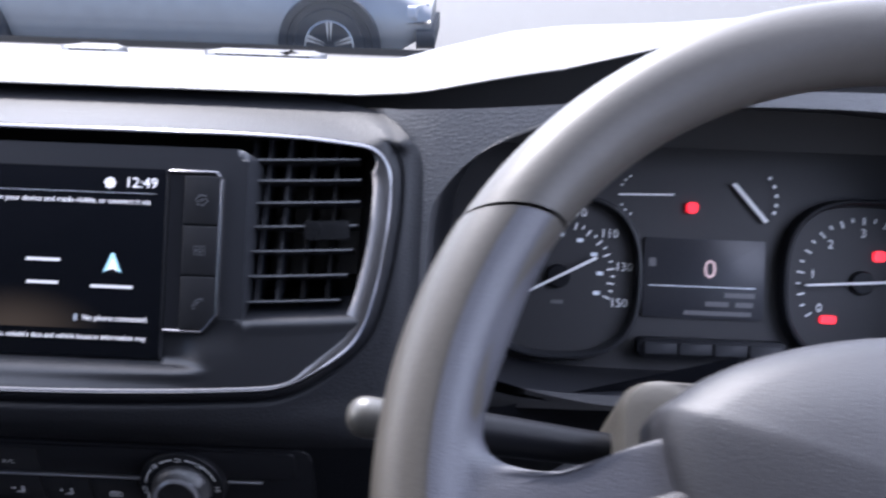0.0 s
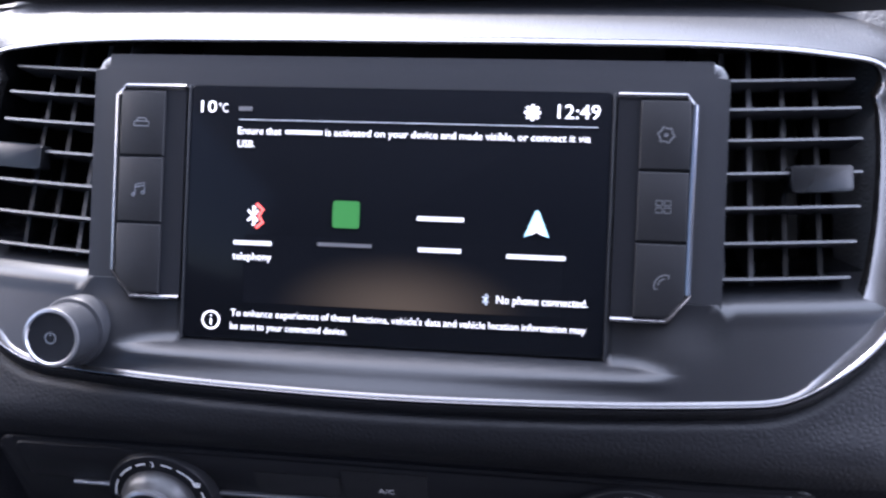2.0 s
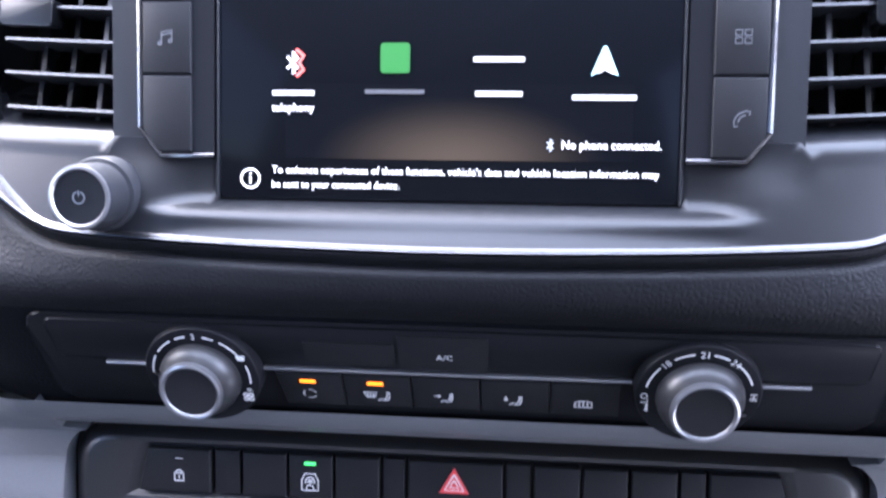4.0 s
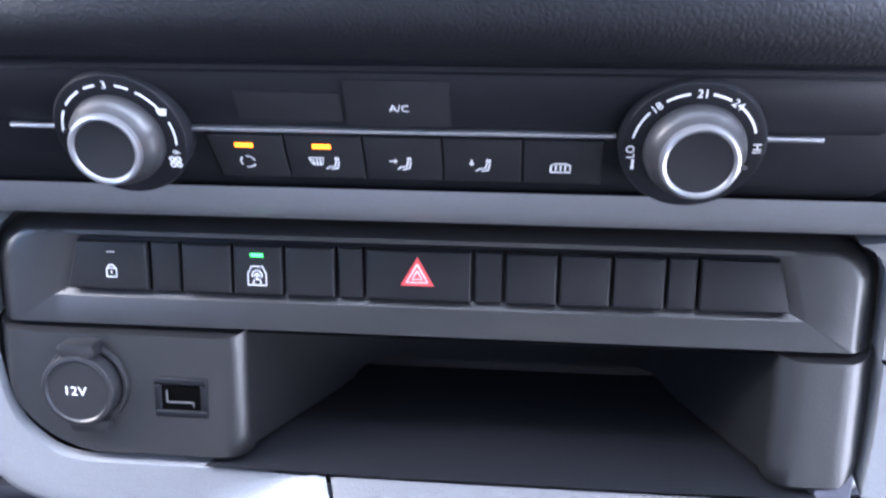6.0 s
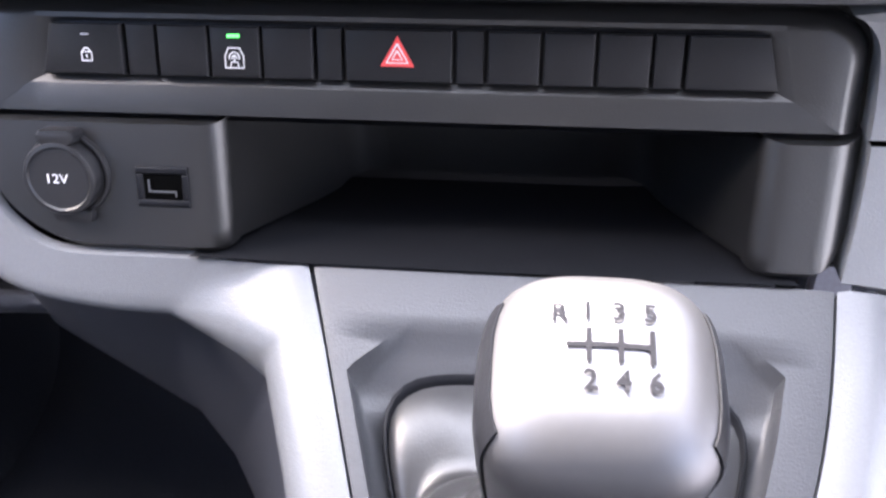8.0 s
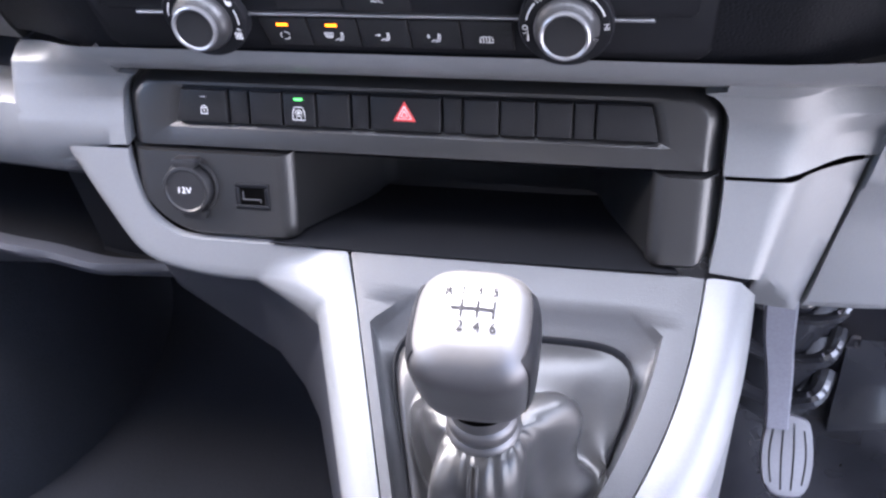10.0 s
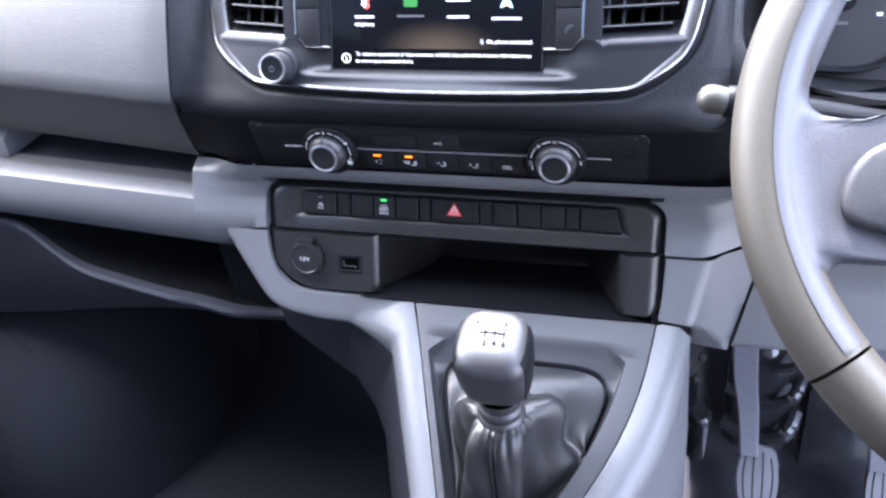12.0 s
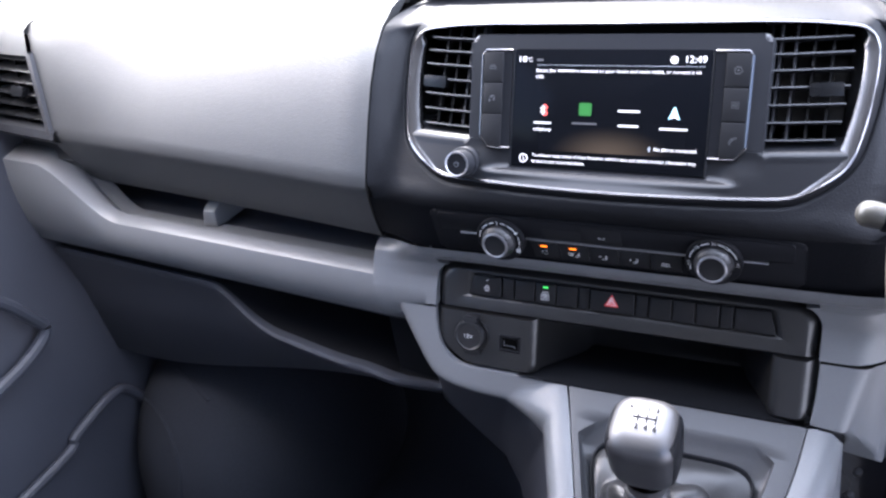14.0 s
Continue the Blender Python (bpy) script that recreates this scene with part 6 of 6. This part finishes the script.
part("display_line", strokes([[(0.364, dl(0.6835)), (0.438, dl(0.6835))]], DM, 0.0006, 0.0031), GLOW_LINE, disp)
for x0, x1, z, h in ((0.417, 0.438, 0.6785, 0.0034), (0.404, 0.420, 0.6725, 0.0034), (0.425, 0.437, 0.6725, 0.0034), (0.389, 0.436, 0.6665, 0.0030), (0.3635, 0.3685, 0.6985, 0.006)):
    part("display_bar", box(x0, dl(z) - h / 2, x1, dl(z) + h / 2, DM, 0.0032, 0.0026), GLOW_GREY, disp)
part("key_strip", box(0.356, dl(0.6375), 0.459, dl(0.6500), DM, 0.012, 0.0, r=0.004, bevel=0.002), PANEL, cluster)
for x0 in (0.360, 0.384, 0.408, 0.432):
    part("trip_key", box(x0, dl(0.6400), x0 + 0.0225, dl(0.6475), DM, 0.0145, 0.008, r=0.001, bevel=0.001), SATIN, cluster)

# ---- steering wheel ----
wheel = empty("steering_wheel", (0.3964, 0.2249, 0.7571), "dark grey steering wheel with plain airbag hub", "steering wheel")
TI, YW = 0.785, -0.0737
wn3 = Vector((math.sin(YW) * math.cos(TI), -math.cos(YW) * math.cos(TI), math.sin(TI)))
wu = Vector((math.cos(YW), math.sin(YW), 0))
wv = wn3.cross(wu)
WM = Matrix.Translation((0.3964, 0.2249, 0.7571)) @ Matrix((wu, wv, wn3)).transposed().to_4x4()
R0, TUBE = 0.1765, 0.0165


def seam_lean(a, b):
    """The seams run aslant round the rim."""
    return radians(3.3) * math.cos(b) * math.exp(-(math.degrees(a - radians(150.3)) / 9) ** 2)


def rim(a0, a1, tube_r, mat, label, n=60):
    rows = []
    for a in spread(radians(a0), radians(a1), n):
        r = []
        for b in (2 * math.pi * j / 24 for j in range(24)):
            q = a + seam_lean(a, b)
            r.append(WM @ Vector(((R0 + tube_r * math.cos(b)) * math.cos(q), (R0 + tube_r * math.cos(b)) * math.sin(q), tube_r * 1.08 * math.sin(b))))
        rows.append(r)
    return part("rim", grid(rows, True), mat, wheel, label)


rim(-360 + 222.6, 150.0, TUBE, RIM, "dark grained rim", 180)
rim(150.6, 222, TUBE * 1.02, RIM, "dark grained rim", 60)
# smooth grey cover on the inner half of each grip, one moulding with its spoke: angle, and its inner edge in the wheel's plane
SPOKE = [(150.8, -0.1390, 0.0795), (157, -0.1462, 0.0620), (163, -0.1515, 0.0440), (168, -0.1560, 0.0280), (171.5, -0.1585, 0.0170), (174.5, -0.1582, 0.0090), (177, -0.1555, 0.0040), (179, -0.1500, 0.0008), (181, -0.1400, -0.0012), (183, -0.1270, 0.0000), (185, -0.1130, 0.0080), (187, -0.0980, 0.0140), (195, -0.0820, -0.0270), (202, -0.0950, -0.0660), (203.5, -0.1150, -0.0682), (205, -0.1300, -0.0690), (206.5, -0.1380, -0.0715), (208, -0.1410, -0.0760), (210, -0.1404, -0.0825), (213, -0.1355, -0.0890), (217, -0.1275, -0.0968), (221, -0.1207, -0.1050)]
for s in (-1, 1):
    rows = []
    for deg in spread(150.8, 221.0, 90):
        a = radians(deg)
        ix, iy = table(deg, [(q[0], q[1]) for q in SPOKE]), table(deg, [(q[0], q[2]) for q in SPOKE])
        reach = max(0.0, min(1.0, (R0 - TUBE - math.hypot(ix, iy)) / 0.020))
        r = []
        for k in (0.16, 0.30, 0.46, 0.62, 0.76):
            q = a - radians(3.3) * k * math.exp(-((deg - 150.3) / 9) ** 2)
            r.append(Vector(((R0 - TUBE * k) * math.cos(q), (R0 - TUBE * k) * math.sin(q), 1.08 * TUBE * math.sqrt(1 - k * k) + 0.0008)))
        edge_h = 0.0020 + 0.0095 * reach
        last = r[-1]
        for f in (0.15, 0.35, 0.6, 0.85, 0.95, 1.0):
            h = last.z + (edge_h - last.z) * f - 0.0022 * math.sin(math.pi * f) * reach
            r.append(Vector((last.x + (ix - last.x) * f, last.y + (iy - last.y) * f, h - 0.0016 * max(0.0, f - 0.9) / 0.1)))
        r.append(Vector((ix, iy, edge_h - 0.008)))
        r.append(Vector((ix - 0.004, iy, -0.012)))
        rows.append([WM @ Vector((-s * p.x, p.y, p.z)) for p in r])
    part("spoke", grid(rows), WHEELGREY, wheel, "smooth grey plastic spoke and grip cover", angle=70)
    pad_line = [(v.x, v.y) for v in smooth_line([Vector(p) for p in ((-0.088, -0.006), (-0.112, -0.0085), (-0.128, -0.0145), (-0.1370, -0.0260), (-0.1400, -0.0390), (-0.1370, -0.0500), (-0.125, -0.0545), (-0.088, -0.0560))], 4, True)]
    part("spoke_pad", grid([[WM @ Vector((-s * (-0.105 + (x + 0.105) * k), -0.031 + (y + 0.031) * k, h)) for x, y in pad_line] for k, h in ((1.0, 0.006), (0.99, 0.0128), (0.95, 0.0148), (0.85, 0.0156), (0.4, 0.0160), (0.0, 0.0160))], True), HUB, wheel, "dark grey raised spoke pad", angle=60)
hub_out = [(-0.104, 0.016), (-0.098, 0.026), (-0.080, 0.038), (-0.052, 0.0475), (-0.022, 0.052), (0.022, 0.052), (0.052, 0.0475), (0.080, 0.038), (0.098, 0.026), (0.104, 0.016), (0.094, -0.020), (0.080, -0.055), (0.060, -0.075), (0.0, -0.082), (-0.060, -0.075), (-0.080, -0.055), (-0.094, -0.020)]
hub_line = [(v.x, v.y) for v in smooth_line([Vector(p) for p in hub_out], 4, True)]
rows = []
for k, h in ((1.0, -0.02), (1.0, 0.004), (0.985, 0.012), (0.95, 0.018), (0.85, 0.024), (0.6, 0.031), (0.3, 0.034), (0.0, 0.035)):
    rows.append([WM @ Vector((x * k, y * k - 0.008 * (1 - k), h)) for x, y in hub_line])
part("airbag_hub", grid(rows, True), HUB, wheel, "smooth grey airbag cover", angle=60)
part("lower_spoke", slab([(-0.05, -0.07), (0.05, -0.07), (0.035, -0.165), (-0.035, -0.165)], WM, 0.006, -0.01, bevel=0.004), WHEELGREY, wheel)

# steering column and stalks
column = empty("steering_column", (0.40, 0.36, 0.60), "dark plastic steering column shroud with stalks", "steering column")
CMX = WM @ Matrix.Translation((0, 0, -0.03))
rows = []
for k, h in ((0.62, 0.004), (0.66, -0.004), (0.68, -0.06), (0.72, -0.13), (0.75, -0.20)):
    rows.append([CMX @ Vector((0.078 * k * (abs(math.cos(a)) ** 0.6) * (1 if math.cos(a) > 0 else -1), -0.012 + 0.072 * k * (abs(math.sin(a)) ** 0.6) * (1 if math.sin(a) > 0 else -1), h)) for a in turns])
part("shroud", grid(rows, True), FASCIA, column)


def stalk(tip, root, label, group="column stalks"):
    t, r = Vector(tip), Vector(root)
    d = (r - t).normalized()
    ob = empty("column_stalk", root, label, "stalk", group)
    m = Matrix.Translation(t) @ d.to_track_quat("Z", "Y").to_matrix().to_4x4()
    part("stalk_end", lathe([(0.0, -0.0010), (0.0035, -0.0004), (0.0062, 0.0012), (0.0080, 0.0038), (0.0086, 0.007), (0.0084, 0.012), (0.0078, 0.0165)], m, 28), BUTTONGREY, ob, "pale rounded end button")
    part("stalk_sleeve", lathe([(0.0082, 0.015), (0.0094, 0.0165), (0.0098, 0.020), (0.0098, 0.040), (0.0090, 0.043), (0.0086, 0.060), (0.0075, 0.10), (0.0075, (r - t).length)], m, 28), PANEL, ob)
    part("stalk_print", strokes([arc(0, 0, 0.002, 0, 360, 12), [(0, -0.001), (0, 0.001)]], m @ Matrix.Translation((0, 0, 0.028)) @ Matrix.Rotation(radians(90), 4, "X") @ Matrix.Translation((0, 0, 0.0092)), 0.0007), WHITE, ob)
    return ob


stalk((0.1875, 0.2965, 0.7354), (0.352, 0.318, 0.702), "black column stalk with pale rounded end")
CVM = WM @ Matrix.Translation((0, 0, -0.088))
rows = []
for k, h in ((0.90, 0.030), (0.97, 0.028), (1.0, 0.022), (1.0, -0.03), (1.0, -0.10)):
    rows.append([CVM @ Vector((x * k, 0.030 + (y - 0.030) * k, h)) for x, y in rounded(-0.106, -0.02, 0.106, 0.050, 0.014)])
rows.insert(0, [CVM @ Vector((0, 0.03, 0.031))] * len(rows[0]))
part("column_cover", grid(rows, True), COVERBEIGE, column, "warm grey upper column cover")

# ---- pedals and footwell ----
def pedal(x, label):
    p = empty("foot_pedal", (x, 0.52, 0.08), label, "pedal", "foot pedals")
    m = face_at(x, 0.512, 0.106, 48)
    out = smooth_line([Vector(q) for q in ((-0.014, -0.037), (0.014, -0.037), (0.0225, -0.014), (0.0225, 0.014), (0.016, 0.037), (-0.016, 0.037), (-0.0225, 0.014), (-0.0225, -0.014))], 4, True)
    part("pedal_pad", slab([(v.x, v.y) for v in out], m, 0.004, -0.008, bevel=0.003, steps=3), RUBBER, p, "worn ribbed rubber pad")
    for o in (-0.0135, -0.0045, 0.0045, 0.0135):
        h = 0.032 if abs(o) < 0.01 else 0.026
        part("pad_groove", tube([m @ Vector((o * (1 + 0.25 * math.cos(v * 1.4)), h * v, 0.0041)) for v in spread(-1, 1, 8)], 0.0009, 6), GAP, p)
    spine = smooth_line([(x - 0.012, 0.530, 0.130), (x - 0.018, 0.545, 0.185), (x - 0.028, 0.556, 0.25), (x - 0.036, 0.558, 0.36), (x - 0.040, 0.545, 0.52)], 5)
    rows = []
    for v in spine:
        w = 0.011 + 0.003 * ramp(v.z, 0.14, 0.26)
        rows.append([v + Vector(o) for o in ((-w, 0.004, 0.0), (-w, -0.003, 0.0), (-w + 0.002, -0.005, 0.0), (w - 0.002, -0.005, 0.0), (w, -0.003, 0.0), (w, 0.004, 0.0))])
    part("pedal_arm", grid(rows, True), PEDALARM, p, "grey painted steel arm")
    return p


pedal(0.299, "ribbed clutch pedal on a grey steel arm")
pedal(0.441, "ribbed brake pedal on a grey steel arm")
fw = empty("footwell_lining", (0.4, 0.7, 0.0), "glossy black moulded footwell lining round the pedals", "footwell lining", kind="structure")
part("toe_board", grid([[(x, y + 0.006 * math.sin(26 * x), z + 0.005 * math.sin(31 * x + 2 * z)) for y, z in ((0.40, 0.006), (0.55, 0.012), (0.66, 0.05), (0.74, 0.16), (0.79, 0.32), (0.80, 0.55))] for x in spread(0.16, 0.79, 30)]), FOOTGLOSS, fw)


def bracket(z, deep):
    """A glossy rib that curves out from the clutch arm and up at its driver's end."""
    line = smooth_line([(0.262, 0.625, z - 0.004), (0.290, 0.612, z - 0.006), (0.318, 0.602, z), (0.338, 0.602, z + 0.014), (0.348, 0.625, z + 0.03)], 5)
    return part("rib", tube(line, [deep] * len(line), 10), FOOTGLOSS, fw)


part("rib_column", grid([[(0.305 + 0.044 * math.cos(a), 0.640 - 0.030 * math.sin(a), z) for a in spread(0.0, math.pi, 12)] for z in (0.03, 0.10, 0.20, 0.30, 0.44)]), FOOTGLOSS, fw)
for z, r in ((0.205, 0.006), (0.142, 0.0085), (0.076, 0.011)):
    bracket(z, r)
part("rib_cap", lathe([(0.012, 0.0), (0.011, 0.008), (0.007, 0.010), (0.0, 0.010)], face_at(0.300, 0.606, 0.232, 40), 20), FOOTGLOSS, fw)
part("foot_block", box(0.362, 0.0, 0.52, 0.15, face_at(0, 0.62, 0.0, 12), 0.02, -0.05, r=0.012, bevel=0.012, steps=3), FOOTGLOSS, fw)
part("side_pipe", join(lathe([(0.0, 0.0), (0.012, 0.0), (0.0155, -0.004), (0.016, -0.012), (0.0135, -0.018), (0.0135, -0.10)], Matrix.Translation((0.231, 0.60, 0.112)), 24)), FOOTGLOSS, fw)
for q in ((0.2265, 0.60, 0.214), (0.2215, 0.60, 0.174)):
    part("bolt", lathe([(0.005, -0.02), (0.005, 0.004), (0.0035, 0.006), (0.0, 0.0065)], face_at(*q, 50), 12), SILVER, fw)
mat_ob = part("floor_mat", box(0.20, -0.5, 0.74, 0.50, Matrix.Translation((0, 0, 0.0)), 0.010, 0.0025, r=0.05, bevel=0.004), FLOORMAT)
tagged(mat_ob, "black carpet floor mat under the pedals", "floor mat")

# ---- outside ----
ground = part("ground", flat(-400, -400, 400, 400, GROUND, 0.05), TARMAC)
tagged(ground, "pale worn tarmac yard in daylight", "ground", kind="structure")


def parked_car(name, at, turn, label, paint, length=4.3):
    """A saloon-height car along its own x, built from side sections, with wheels, windows and lamps."""
    c = empty(name, at, label, "car")
    M = Matrix.Translation(at) @ Matrix.Rotation(radians(turn), 4, "Z")
    L = length / 2
    side = [(-L, 0.45, 0.78), (-L + 0.12, 0.30, 0.86), (-L + 0.9, 0.24, 0.93), (-0.7, 0.22, 0.96), (0.6, 0.22, 0.95), (L - 0.95, 0.24, 0.88), (L - 0.25, 0.28, 0.74), (L, 0.42, 0.62)]
    rows = []
    for x, lo, hi in side:
        w = 0.86 - 0.16 * abs(x / L) ** 5
        rows.append([M @ Vector((x, y, z)) for y, z in ((-w + 0.08, lo), (-w, lo + 0.12), (-w - 0.02, (lo + hi) / 2), (-w + 0.03, hi - 0.06), (-w + 0.10, hi), (0, hi + 0.02), (w - 0.10, hi), (w - 0.03, hi - 0.06), (w + 0.02, (lo + hi) / 2), (w, lo + 0.12), (w - 0.08, lo))])
    bm = grid(rows)
    for r in (rows[0], rows[-1]):
        bm.faces.new([bm.verts.new(p) for p in r])
    part("body", bm, paint, c, angle=40)
    top = [(-L + 0.45, 0.90, 0.02), (-L + 0.95, 1.36, 0.0), (-0.2, 1.46, 0.0), (0.45, 1.40, 0.0), (L - 1.0, 0.90, 0.02)]
    rows = [[M @ Vector((x, -0.74 + (z - 0.9) * 0.3, 0.88)), M @ Vector((x, -0.62 + (z - 0.9) * 0.12, z)), M @ Vector((x, 0, z + 0.03)), M @ Vector((x, 0.62 - (z - 0.9) * 0.12, z)), M @ Vector((x, 0.74 - (z - 0.9) * 0.3, 0.88))] for x, z, _ in top]
    part("cabin_glass", grid(rows), CARGLASS, c)
    part("roof", grid([[M @ Vector((x, y, z + 0.035 - 0.05 * y * y)) for y in spread(-0.58, 0.58, 6)] for x, z in ((-L + 0.95, 1.36), (-0.2, 1.46), (0.45, 1.40))]), paint, c)
    for x in (-L + 0.82, L - 0.86):
        for s in (-1, 1):
            W = M @ Matrix.Translation((x, s * 0.845, 0.32)) @ Matrix.Rotation(radians(90 * s), 4, "X") @ Matrix.Rotation(radians(180), 4, "X")
            wheel_ob = part("wheel", lathe([(0.20, -0.12), (0.30, -0.12), (0.32, -0.09), (0.32, 0.03), (0.30, 0.055), (0.215, 0.05)], W, 36), TYRE, c)
            part("wheel_arch", lathe([(0.440, -0.02), (0.440, 0.050), (0.430, 0.060), (0.375, 0.056), (0.365, 0.037), (0.0, 0.037)], W, 40), TYRE, c)
            bm = lathe([(0.218, 0.045), (0.205, 0.052), (0.195, 0.03)], W, 36)
            for k in range(5):
                a = radians(72 * k + 18)
                for o in (-0.09, 0.09):
                    bm = join(bm, slab([(0.04 * math.cos(a + o * 3), 0.04 * math.sin(a + o * 3)), (0.205 * math.cos(a + o - 0.06), 0.205 * math.sin(a + o - 0.06)), (0.205 * math.cos(a + o + 0.06), 0.205 * math.sin(a + o + 0.06))], W, 0.045, 0.02))
            part("alloy_rim", bm, RIMALLOY, wheel_ob)
    for s in (-1, 1):
        part("headlamp", box(-0.17, -0.06, 0.17, 0.06, M @ Matrix.Translation((L - 0.10, s * 0.60, 0.60)) @ Matrix.Rotation(radians(90 + 20 * s), 4, "Z") @ Matrix.Rotation(radians(90), 4, "X"), 0.03, -0.05, r=0.04, bevel=0.02), LAMPGLASS, c)
        part("door_mirror", box(-0.09, -0.06, 0.09, 0.06, M @ Matrix.Translation((0.75, s * 0.98, 0.98)) @ Matrix.Rotation(radians(90), 4, "Z") @ Matrix.Rotation(radians(90), 4, "X"), 0.05, -0.05, r=0.03, bevel=0.02), paint, c)
    part("bumper", box(-0.78, 0.0, 0.78, 0.16, M @ Matrix.Translation((L - 0.02, 0, 0.30)) @ Matrix.Rotation(radians(90), 4, "Z") @ Matrix.Rotation(radians(90), 4, "X"), 0.06, -0.10, r=0.05, bevel=0.04), TYRE, c)
    return c


parked_car("parked_car", (-2.51, 8.25, GROUND), 0, "silver parked car with alloy wheels and dark bumper", CARPAINT, 4.9)
